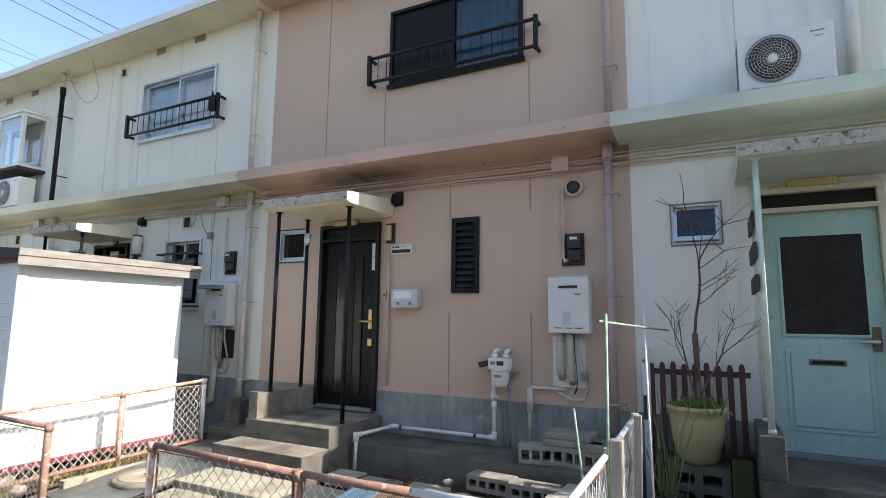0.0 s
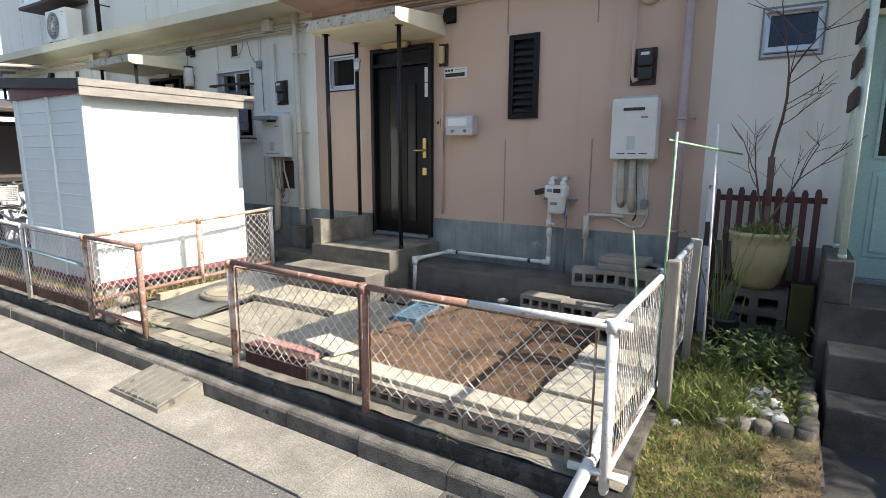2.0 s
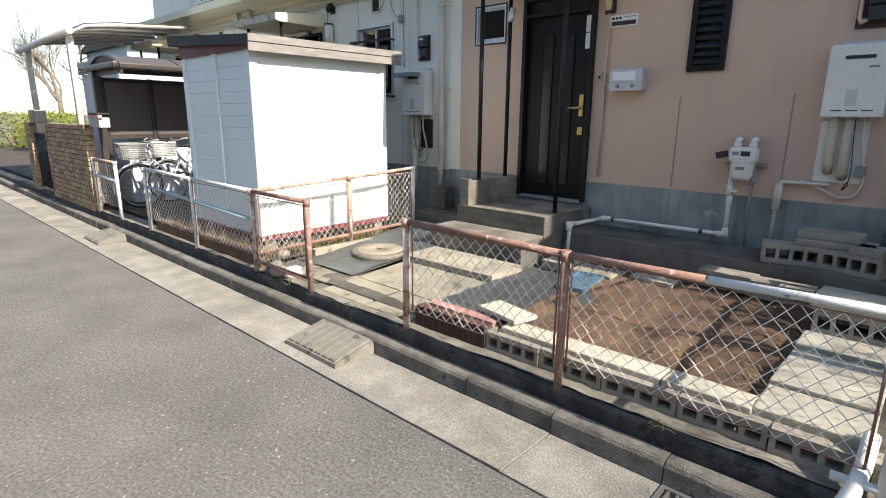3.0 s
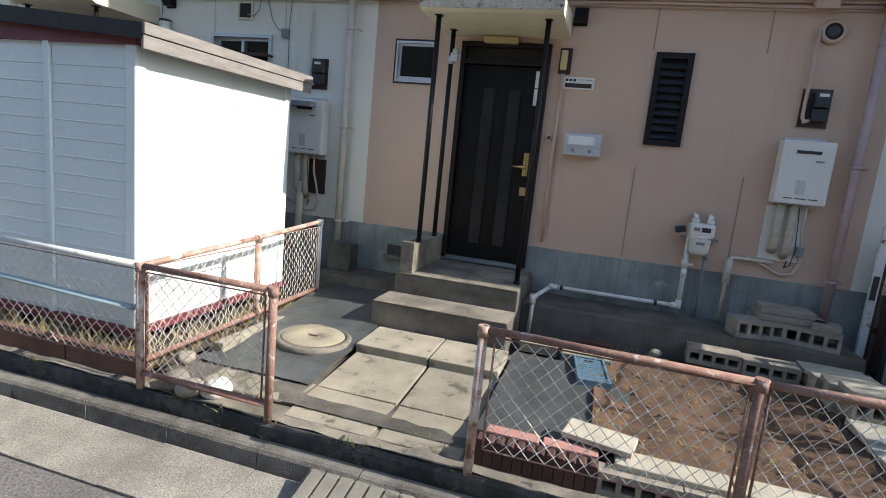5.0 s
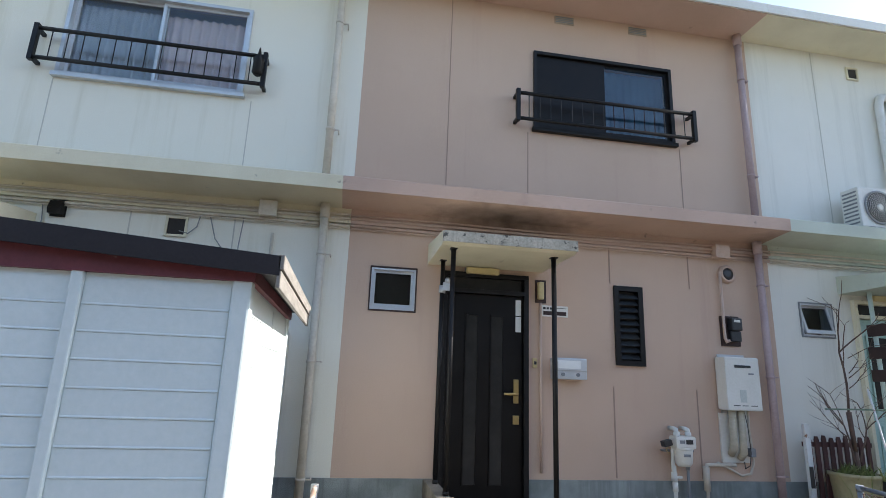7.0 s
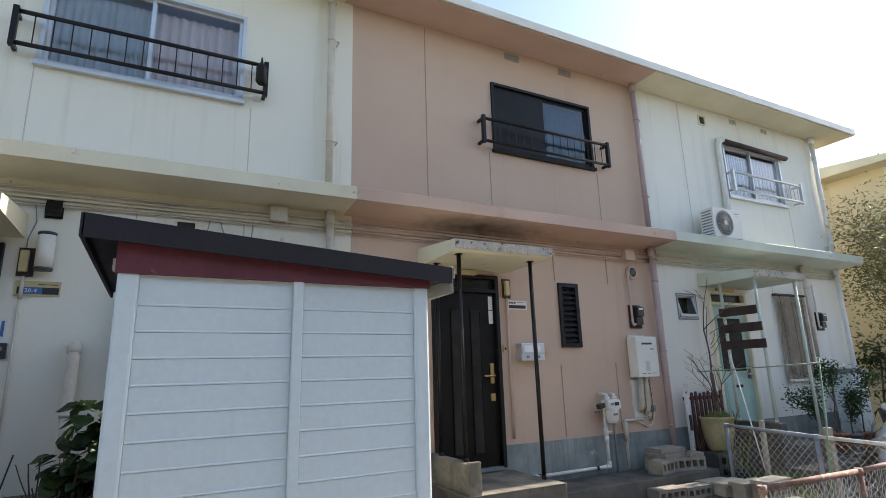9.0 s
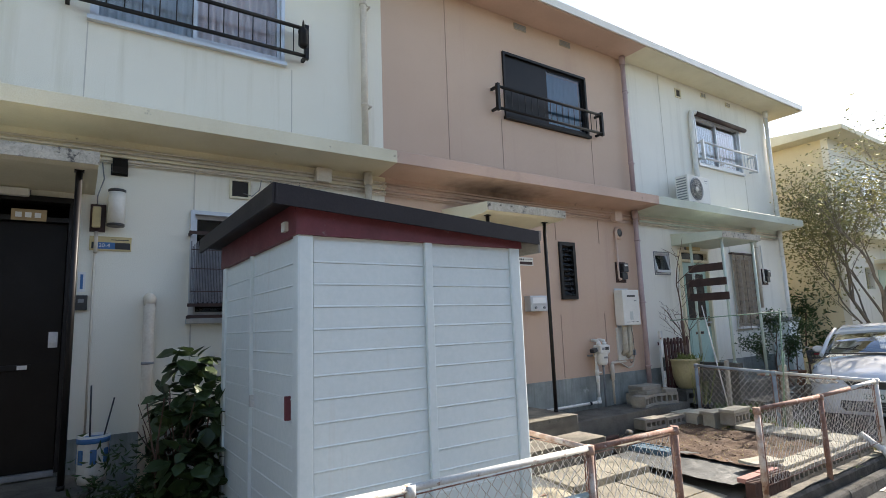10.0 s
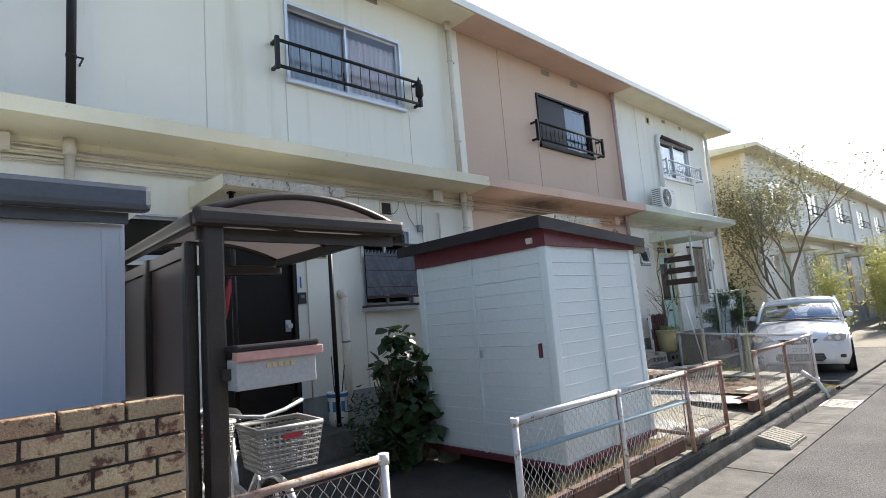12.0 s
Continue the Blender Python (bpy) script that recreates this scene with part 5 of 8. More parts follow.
part("bracket", B(-0.16, 0.16, -0.055, 0.0, -0.04, -0.02), M_GREY, g)
dpipe = thing("drain_pipe", "slim white pipe running along the plinth to the ground", "pipe", at=(-0.255, 5.28, 0.665))
DPI = Matrix.Translation(dpipe.location).inverted()
dpts = [(-0.255, 5.28, 1.16), (-0.255, 5.28, 0.665), (-1.40, 5.26, 0.665), (-1.50, 4.75, 0.655), (-1.51, 4.745, 0.33)]
for a, b in zip(dpts, dpts[1:]):
    part("pipe", T(a, b, 0.019, 12), M_PVCW, dpipe).matrix_parent_inverse = DPI
for k, c in enumerate(dpts[1:-1]):
    bm = bmesh.new()
    for e in (dpts[k], dpts[k + 2]):
        way = (Vector(e) - Vector(c)).normalized()
        tube(bm, Vector(c) - way * 0.02, Vector(c) + way * 0.06, 0.026, 12)
    part("elbow", bm, M_PVCW, dpipe).matrix_parent_inverse = DPI
for c in ((-1.51, 4.745, 0.60), (-0.255, 5.28, 0.93)):
    part("socket", T(c, (c[0], c[1], c[2] + 0.08), 0.026, 12), M_PVCW, dpipe).matrix_parent_inverse = DPI
for x in (-0.45, -1.30):
    solid("pipe_band", T((x - 0.012, 5.264 , 0.665), (x + 0.012, 5.264, 0.665), 0.024, 12), M_DPLAST, "black band clamped on the white pipe", "pipe band", "pipe bands")

g = thing("mailbox", "silver stainless mailbox with a paper notice on the wall", "mailbox", at=(-1.29, FY, 1.92))
part("body", B(-0.165, 0.165, -0.115, -0.002, 0, 0.20, bevel=0.008), M_SILVER, g)
part("flap", B(-0.16, 0.16, -0.125, -0.116, 0.08, 0.19, bevel=0.004), M_SILVER, g)
part("notice", B(-0.13, 0.10, -0.128, -0.1255, 0.10, 0.175), M_WHITEP, g, "white paper notice")
for x in (-0.08, 0.07):
    part("lock", T((x, -0.13, 0.045), (x, -0.11, 0.045), 0.017, 12), M_GREY, g)
g = thing("name_plate", "cream address plate with a dark strip", "plate", at=(-1.405, FY, 2.575))
part("plate", B(-0.14, 0.14, -0.012, 0.001, -0.055, 0.055, bevel=0.003), M_PLASTIC, g)
part("strip", B(-0.12, 0.12, -0.0145, -0.0125, -0.04, -0.002), M_WOODD, g)
for x in (-0.12, -0.085, -0.05):
    part("print", B(x, x + 0.025, -0.0145, -0.0125, 0.015, 0.037), M_INK, g)
part("print_line", B(0.0, 0.12, -0.0145, -0.0125, 0.03, 0.034), M_INK, g)
g = thing("door_bell", "small brown door bell button", "door bell", at=(-1.612, FY, 2.063))
part("base", B(-0.022, 0.022, -0.02, 0.001, -0.045, 0.045, bevel=0.005), M_YELLOW, g)
part("button", B(-0.012, 0.012, -0.026, -0.02, -0.015, 0.015, bevel=0.004), M_DPLAST, g)
for cx, dark in ((-1.56, True), (-6.17, True)):
    g = thing("breaker_box", "yellowed breaker box on a dark back board", "breaker", "breaker boxes", at=(cx, FY, 2.77))
    part("board", B(-0.045, 0.065, -0.016, 0.001, -0.12, 0.11), M_WOODD, g)
    part("body", B(-0.03, 0.03, -0.06, -0.016, -0.09, 0.085, bevel=0.01), M_YELLOW, g)
    part("conduit", T((0.005, -0.02, -0.12), (0.005, -0.02, -1.70 if cx > -3 else -0.3), 0.014, 8), M_PINKPIPE if cx > -3 else M_PVC, g)
for cx, z, m in ((-2.16, 2.92, M_YELLOW), (-6.78, 2.92, M_PLASTIC), (2.46, 2.93, M_YELLOW)):
    g = thing("porch_light", "long yellowed porch light under the canopy", "light", "porch lights", at=(cx, FY, z))
    part("base", B(-0.17, 0.17, -0.03, 0.001, -0.03, 0.03), M_GREY, g)
    part("cover", B(-0.165, 0.165, -0.09, -0.03, -0.033, 0.03, bevel=0.014), m, g)
for z0, z1 in ((2.51, 2.665), (2.35, 2.50)):
    solid("door_sticker", B(-1.805, -1.75, FY - 0.0005, FY + 0.0045, z0, z1), M_WHITEP, "white paper strip stuck on the dark door", "sticker", "door stickers")
g = thing("hose_hook", "chrome clamp fixed on the dark post", "clamp", at=(-2.585, 5.14, 2.72))
part("clamp", T((0, 0, -0.07), (0, 0, 0.0), 0.032, 12), M_SILVER, g)
part("head", lathe(bmesh.new(), [(0.03, 0), (0.035, 0.03), (0.02, 0.05)], 12, (0.05, -0.03, 0.02)), M_SILVER, g)
part("arm", B(0.0, 0.07, -0.04, -0.02, -0.05, 0.03, bevel=0.006), M_SILVER, g)
solid("post_stub", B(-2.665, -2.545, 4.452, 4.497, 0.753, 1.03, bevel=0.006), M_CONC, "pale concrete stub at the porch edge", "stub")
# The block's shading is put in through the darker concrete colour.
ob = solid("concrete_lump", B(-3.70, -3.44, 5.06, 5.24, 0.522, 0.80, bevel=0.01), M_CONCD, "grey concrete block at the downpipe foot", "block")

# cream house fixtures
g = thing("wall_lamp", "white cylindrical wall lamp with dark caps", "lamp", at=(-6.035, FY - 0.08, 2.69))
part("shade", lathe(bmesh.new(), [(0.062, 0.02), (0.062, 0.29)], 20), M_PLASTIC, g)
for z in (0.0, 0.29):
    part("cap", lathe(bmesh.new(), [(0.064, z), (0.066, z + 0.005), (0.066, z + 0.02), (0.06, z + 0.025)], 20), M_DPLAST, g)
part("bracket", B(-0.02, 0.02, 0.05, 0.08, 0.1, 0.2), M_GREY, g)
g = thing("address_plate", "blue and cream address plate on the wall", "plate", at=(-6.06, FY, 2.555))
part("plate", B(-0.15, 0.15, -0.01, 0.001, -0.06, 0.06, bevel=0.002), M_YELLOW, g)
part("strip", B(-0.135, 0.14, -0.0125, -0.0105, -0.045, 0.01), M_DPLAST, g)
part("blue_field", B(-0.12, 0.03, -0.015, -0.013, -0.045, 0.01), M_SIGNBLUE, g)
letters("20-4", 0.045, M_WHITEP, g, pose(-0.045, -0.0152, -0.018, 90))
part("print_line", B(0.0, 0.13, -0.0125, -0.0105, 0.03, 0.036), M_INK, g)
g = thing("intercom", "black intercom box below a paper label", "intercom", at=(-6.245, FY, 2.065))
part("box", B(-0.045, 0.045, -0.035, 0.001, -0.06, 0.06, bevel=0.006), M_DPLAST, g)
part("label", B(-0.028, 0.022, -0.004, 0.001, 0.09, 0.25), M_WHITEP, g)
part("label_print", B(-0.012, 0.008, -0.0055, -0.0045, 0.11, 0.23), M_SIGNBLUE, g)
part("lens", B(-0.02, 0.02, -0.038, -0.035, 0.0, 0.03), M_GREY, g)
solid("conduit_strip", T((-6.17, FY - 0.012, 1.0), (-6.17, FY - 0.012, 2.5), 0.008, 6), M_PVC, "thin cream conduit on the wall", "conduit")
solid("name_board", B(-6.72, -6.50, FY - 0.055, FY - 0.048, 2.70, 2.79), paint("wooden_name_board", (0.42, 0.30, 0.16), (0.34, 0.24, 0.13), 0.6, stretch=(0.2, 1, 1), grain=50), "small wooden board over the dark door", "name board")
g = thing("vent_pipe", "thick cream standpipe fixed to the wall", "pipe", at=(-5.76, FY - 0.07, 0.45))
part("pipe", T((0, 0, 0), (0, 0, 1.6), 0.045, 14), M_PVC, g)
part("bend", run(bmesh.new(), [(0, 0, 1.58), (0, 0.005, 1.635), (0, 0.035, 1.65), (0, 0.069, 1.65)], 0.045, 14), M_PVC, g)
part("band", T((0, 0, 1.1), (0, 0, 1.12), 0.049, 14), M_GREY, g)
# window guard with a reed blind
g = thing("window_guard", "dark window guard with a worn reed blind", "window guard", at=(-5.05, FY, 1.9))
M_REED = paint("dark_reed", (0.11, 0.115, 0.13), (0.19, 0.19, 0.20), 0.85, grain=40, blot=8, bump=0.4)
for z in (0.02, 0.12, 0.76):
    part("rail", B(-0.43, 0.38, -0.135, -0.115, z, z + 0.028), M_WOODD, g)
for x in (-0.42, 0.36):
    for z in (0.02, 0.76):
        part("arm", B(x, x + 0.02, -0.115, -0.001, z, z + 0.025), M_WOODD, g)
bm = bmesh.new()
for k in range(60):
    box(bm, -0.41 + k * 0.0128, -0.401 + k * 0.0128, -0.112, -0.106, 0.14 + 0.01 * (k % 3), 0.70 - 0.015 * ((k * 7) % 4))
part("reed_blind", bm, M_REED, g, "worn dark reed blind")["kind"] = "stuff"
for z in (0.25, 0.45, 0.62):
    part("thread", B(-0.41, 0.36, -0.1155, -0.1125, z, z + 0.008), M_WOODD, g)
for k, pts in enumerate(([(-4.75, 3.27), (-4.68, 3.05), (-4.60, 2.95), (-4.52, 2.93)], [(-4.83, 3.27), (-4.85, 3.15), (-4.92, 3.08), (-5.0, 3.10)], [(-4.45, 3.27), (-4.47, 3.0), (-4.46, 2.3)], [(-6.15, 3.25), (-6.13, 3.1), (-6.17, 2.95), (-6.17, 2.88)])):
    solid("loose_wire", run(bmesh.new(), [(x, FY - 0.02, z) for x, z in pts], 0.005, 5), M_GREY, "thin loose wire hanging on the wall", "wire", "loose wires")
solid("wall_socket", B(-4.55, -4.47, FY - 0.05, FY - 0.001, 2.87, 2.96, bevel=0.008), M_GREY, "small grey outdoor socket", "socket")
solid("eave_wire", run(bmesh.new(), [(-8.07 + 0.36 * (1 - math.cos(math.pi * k / 24)), 5.33 - 0.22 * abs(k / 12 - 1) ** 3, 6.015 - 0.60 * math.sin(math.pi * k / 24) ** 0.7) for k in range(25)], 0.0045, 5), M_GREY, "slack black cable looping below the eave", "wire")
# bay window and cooler on the far unit
bay = thing("bay_window", "white framed bay window on the upper wall", "window", at=(-9.78, FY, 4.36))
for q in ((-0.80, 0.80, -0.42, -0.36, 0, 0.06), (-0.80, 0.80, -0.42, -0.36, 0.92, 0.98), (-0.80, -0.74, -0.42, -0.36, 0.06, 0.92), (0.74, 0.80, -0.42, -0.36, 0.06, 0.92), (-0.03, 0.03, -0.42, -0.36, 0.06, 0.92)):
    part("frame_bar", B(*q, bevel=0.004), M_PLASTIC, bay)
part("base", B(-0.82, 0.82, -0.44, 0.0, -0.05, -0.001), M_WOODD, bay)
part("top", B(-0.82, 0.82, -0.44, 0.0, 0.981, 1.02), M_PLASTIC, bay)
for x in (-0.78, 0.77):
    part("side_pane", B(x, x + 0.008, -0.36, -0.05, 0.06, 0.92), M_GLASS, bay)
    for q in ((-0.36, -0.001, 0.0, 0.06), (-0.36, -0.001, 0.92, 0.98), (-0.05, -0.001, 0.06, 0.92)):
        part("side_bar", B(x - 0.01, x + 0.02, *q), M_PLASTIC, bay)
for a, b in ((-0.74, -0.03), (0.03, 0.74)):
    part("pane", B(a, b, -0.40, -0.392, 0.06, 0.92), M_GLASS, bay)


def cooler(x, y, z, rot=0):
    g = thing("air_conditioner", "white outdoor air-conditioner unit on the slab", "air conditioner", "air conditioners")
    g.matrix_basis = pose(x, y, z, 0, 0, rot)
    part("casing", B(-0.38, 0.38, -0.13, 0.13, 0.03, 0.55, bevel=0.015), M_PLASTIC, g)
    fan = part("fan_recess", lathe(bmesh.new(), [(0.215, 0), (0.222, 0.006), (0.222, 0.014), (0.20, 0.014), (0.195, 0.004)], 36), M_GREY, g)
    fan.matrix_basis = pose(-0.10, -0.131, 0.29, 90)
    part("fan_opening", lathe(bmesh.new(), [(0.002, 0.005), (0.194, 0.0052), (0.194, 0.007), (0.002, 0.008)], 32), M_DPLAST, g, "dark fan opening").matrix_basis = pose(-0.10, -0.131, 0.29, 90)
    bm = bmesh.new()
    for k in range(26):
        a = k * math.tau / 26
        run(bm, [(r * math.cos(a + r * 3.5), r * math.sin(a + r * 2.2), 0.018) for r in (0.04, 0.09, 0.14, 0.20)], 0.0016, 4)
    part("spiral_grille", bm, M_PLASTIC, g).matrix_basis = pose(-0.10, -0.131, 0.29, 90)
    for k in range(1, 9):
        bm = bmesh.new()
        n = 32
        run(bm, [(0.025 * k * math.cos(i * math.tau / n), 0.025 * k * math.sin(i * math.tau / n), 0.02) for i in range(n + 1)], 0.0016, 4)
        part("grille_ring", bm, M_PLASTIC, g).matrix_basis = pose(-0.10, -0.131, 0.29, 90)
    part("hub", lathe(bmesh.new(), [(0.04, 0), (0.04, 0.024), (0.03, 0.028)], 20), M_PLASTIC, g).matrix_basis = pose(-0.10, -0.131, 0.29, 90)
    part("badge", B(0.20, 0.31, -0.1335, -0.1305, 0.475, 0.487), M_GREY, g)
    part("badge_line", B(0.23, 0.30, -0.1335, -0.1305, 0.43, 0.437), M_GREY, g)
    for k in range(9):
        part("side_fin", B(-0.386, -0.3805, -0.10, 0.10, 0.08 + k * 0.05, 0.10 + k * 0.05), M_GREY, g)
    for xx in (-0.25, 0.25):
        part("foot", B(xx - 0.03, xx + 0.03, -0.15, 0.15, 0, 0.03), M_GREY, g)
    return g


cooler(2.31, 5.12, 3.632).scale = (0.86, 0.86, 0.88)
cooler(-9.35, 5.12, 3.632)
solid("pipe_cover", run(bmesh.new(), [(2.80, 5.30, 3.66), (2.82, 5.31, 4.4), (2.82, 5.31, 5.35), (2.86, 5.31, 5.47), (2.98, 5.32, 5.50), (3.02, 5.36, 5.50)], 0.045, 12), M_PVCW, "white pipe cover rising to the upper window", "pipe cover")
for wx0, wx1, wz0, wz1, wm in ((1.41, 1.80, 2.48, 2.83, M_GREY), (-3.235, -2.81, 2.495, 2.893, M_WOODD)):
    swt = thing("window_surround", "weathered surround of the small window", "window trim", "window trims", at=((wx0 + wx1) / 2, FY, (wz0 + wz1) / 2))
    hw, hh = (wx1 - wx0) / 2, (wz1 - wz0) / 2
    for q in ((-hw - 0.014, hw + 0.014, hh + 0.001, hh + 0.016), (-hw - 0.014, hw + 0.014, -hh - 0.016, -hh - 0.001), (-hw - 0.014, -hw - 0.001, -hh, hh), (hw + 0.001, hw + 0.014, -hh, hh)):
        part("trim", B(q[0], q[1], -0.012, 0.0, q[2], q[3]), wm, swt)
solid("rolled_awning", T((2.98, 5.30, 5.47), (4.70, 5.30, 5.44), 0.045, 10), M_WOODD, "dark rolled awning above the upper window", "awning")

# small marks and things at the cream door
umb = thing("umbrella", "folded red umbrella hanging beside the dark door", "umbrella", at=(-7.09, FY - 0.06, 1.86))
M_REDC = paint("red_cloth", (0.42, 0.02, 0.035), (0.30, 0.015, 0.025), 0.6, grain=120, blot=12, bump=0.2)
part("canopy", lathe(bmesh.new(), [(0.006, 0.0), (0.014, 0.03), (0.026, 0.16), (0.028, 0.30), (0.018, 0.40), (0.006, 0.42)], 10), M_REDC, umb).matrix_basis = pose(0, 0, 0, 0, 9, 0)
part("handle", run(bmesh.new(), [(0.065, 0, 0.41), (0.078, 0, 0.50), (0.075, 0.02, 0.535), (0.075, 0.059, 0.545)], 0.007, 6), M_DPLAST, umb)
for k, x in enumerate((-6.695, -6.635, -6.575)):
    solid("name_mark", B(x, x + 0.04, FY - 0.0572, FY - 0.0552, 2.725, 2.765), M_WHITEP, "small white painted mark on the wooden board", "mark", "name marks")

# ---- plants ----
def leaf_mat(name, c, c2, rough=0.5, thin=0.35):
    m, nt, p = nodes_of(name)
    L = nt.links.new
    geo = node(nt, "ShaderNodeNewGeometry")
    mx = nt.nodes.new("ShaderNodeMix")
    mx.data_type = "RGBA"
    mx.inputs["A"].default_value, mx.inputs["B"].default_value = (*c, 1), (*c2, 1)
    L(geo.outputs["Random Per Island"], mx.inputs["Factor"])
    L(mx.outputs["Result"], p.inputs["Base Color"])
    p.inputs["Roughness"].default_value = rough
    tl = node(nt, "ShaderNodeBsdfTranslucent")
    L(mx.outputs["Result"], tl.inputs["Color"])
    ms = node(nt, "ShaderNodeMixShader", Fac=thin)
    L(p.outputs[0], ms.inputs[1])
    L(tl.outputs[0], ms.inputs[2])
    L(ms.outputs[0], nt.nodes["Material Output"].inputs["Surface"])
    return m


M_LEAFD = leaf_mat("dark_leaf", (0.030, 0.058, 0.018), (0.060, 0.105, 0.030), 0.4)
M_LEAFT = leaf_mat("tree_leaf", (0.13, 0.135, 0.055), (0.28, 0.26, 0.12), 0.55, 0.45)
M_LEAFY = leaf_mat("bamboo_leaf", (0.36, 0.38, 0.12), (0.52, 0.50, 0.20), 0.55, 0.6)
M_GRASS = leaf_mat("grass_blade", (0.13, 0.185, 0.045), (0.30, 0.31, 0.11), 0.6, 0.45)
M_STRAW = leaf_mat("dry_grass", (0.36, 0.27, 0.12), (0.50, 0.42, 0.20), 0.7, 0.3)
M_HEDGE = leaf_mat("hedge_leaf", (0.20, 0.25, 0.04), (0.36, 0.40, 0.08), 0.55, 0.4)
M_BARK = paint("grey_bark", (0.20, 0.165, 0.125), (0.11, 0.09, 0.07), 0.9, grain=50, blot=8, bump=0.6, stretch=(1, 1, 0.25))
M_TWIG = paint("brown_twig", (0.14, 0.085, 0.06), (0.09, 0.055, 0.04), 0.85, grain=60, blot=9, bump=0.3)


def leaves(places, rng, size, aspect=0.5, fold=0.25, droop=0.3):
    """Many small folded leaves, four points each, in one mesh."""
    vs, fs = [], []
    for p in places:
        d = Vector((rng.gauss(0, 1), rng.gauss(0, 1), rng.gauss(0, 0.6) - droop)).normalized()
        u = d.cross(Vector((rng.gauss(0, 0.5), rng.gauss(0, 0.5), 1))).normalized()
        n = d.cross(u)
        s = size * rng.uniform(0.6, 1.35)
        p = Vector(p)
        k = len(vs)
        mid = p + d * s * 0.5
        vs += [p, mid + u * s * aspect * 0.5 + n * s * fold * 0.4, p + d * s - n * s * 0.12, mid - u * s * aspect * 0.5 + n * s * fold * 0.4]
        fs += [(k, k + 1, k + 2), (k, k + 2, k + 3)]
    return vs, fs


def leaf_part(name, places, rng, size, mat, parent, aspect=0.5, droop=0.3, label=""):
    vs, fs = leaves(places, rng, size, aspect, droop=droop)
    me = bpy.data.meshes.new(name)
    me.from_pydata(vs, [], fs)
    me.materials.append(mat)
    ob = new(name, me)
    ob.parent = parent
    tagged(ob, label, kind="stuff")
    return ob


def limbs(bm, rng, p, d, length, r, depth, tips, spread=0.55, up=0.15, n=6):
    """A limb that bends and forks, tapering."""
    p, d = Vector(p), Vector(d).normalized()
    steps = 4
    for i in range(steps):
        q = p + d * (length / steps)
        r2 = r * (1 - 0.32 * (i + 1) / steps)
        tube(bm, p, q, r * (1 - 0.32 * i / steps), n, r2)
        p = q
        d = (d + Vector((rng.gauss(0, 0.10), rng.gauss(0, 0.10), rng.gauss(0, 0.06) + up * 0.2))).normalized()
        if depth > 0 and i >= 1 and rng.random() < 0.5:
            limbs(bm, rng, p, (d + Vector((rng.gauss(0, spread), rng.gauss(0, spread), rng.gauss(0, spread * 0.5) + up))), length * rng.uniform(0.5, 0.75), r2 * 0.6, depth - 1, tips, spread, up, max(3, n - 1))
    if depth > 0:
        for k in range(2):
            limbs(bm, rng, p, (d + Vector((rng.gauss(0, spread), rng.gauss(0, spread), rng.gauss(0, spread * 0.4) + up))), length * rng.uniform(0.55, 0.8), r * 0.6, depth - 1, tips, spread, up, max(3, n - 1))
    else:
        tips.append(p)


def tree(x, y, z, label, trunk_h, r, depth, mat, leaf=None, leaf_size=0.08, per=20, seed=1, spread=0.55, spray=0.22, lean=(0, 0), stems=1, droop=0.3):
    rng = random.Random(seed)
    t = thing("tree", label, "tree", at=(x, y, z))
    bm, tips = bmesh.new(), []
    for s in range(stems):
        limbs(bm, rng, (0.06 * s, 0.03 * s, 0), (lean[0] + rng.gauss(0, 0.12 * (stems > 1)), lean[1] + rng.gauss(0, 0.12 * (stems > 1)), 1), trunk_h, r * (1 - 0.2 * s), depth, tips, spread)
    part("trunk", bm, mat, t)
    if leaf:
        pl = [tp + Vector((rng.gauss(0, spray), rng.gauss(0, spray), rng.gauss(0, spray * 0.8))) for tp in tips for _ in range(per)]
        leaf_part("crown", pl, rng, leaf_size, leaf, t, 0.45, droop)
    return t


def blades(n, rng, where, h, mat, name, label, w=0.006, lean=0.35):
    vs, fs = [], []
    for _ in range(n):
        x, y, z = where(rng)
        a = rng.uniform(0, math.tau)
        u = Vector((math.cos(a), math.sin(a), 0))
        hh = h * rng.uniform(0.45, 1.3)
        b = Vector((rng.gauss(0, lean), rng.gauss(0, lean), 1)).normalized()
        p = Vector((x, y, z))
        q = p + b * hh * 0.6
        e = p + b * hh + Vector((b.x, b.y, -0.25)) * hh * 0.35
        k = len(vs)
        vs += [p - u * w, p + u * w, q + u * w * 0.7, q - u * w * 0.7, e]
        fs += [(k, k + 1, k + 2, k + 3), (k + 3, k + 2, k + 4)]
    me = bpy.data.meshes.new(name)
    me.from_pydata(vs, [], fs)
    me.materials.append(mat)
    return tagged(new(name, me), label, "grass", kind="stuff")


# ---- neighbour's garden ----
M_DEAD = leaf_mat("dead_grass", (0.085, 0.055, 0.03), (0.16, 0.11, 0.06), 0.8, 0.1)
M_TURF = paint("mossy_turf", (0.15, 0.14, 0.055), (0.24, 0.165, 0.085), 0.95, grain=60, blot=4, bump=1.0, grain_amount=0.9, mixin=0.8, spots=((0.14, 0.085, 0.045), 0.15, 9.0))
M_GRAVELD = paint("dark_driveway", (0.062, 0.06, 0.056), (0.04, 0.039, 0.037), 0.95, grain=120, blot=2, bump=0.8, grain_amount=0.5)
stain(M_TURF, (1.95, 2.85, 0.15), (0.30, 0.75, 0.4), (0.07, 0.045, 0.028), 0.95)
def verge_z(x, y):
    return 0.10 + 0.14 * min(1, max(0, (y - 2.5) / 1.1)) + 0.02 * noise.fractal(Vector((x * 2, y * 2, 0)), 1.0, 2.0, 4)
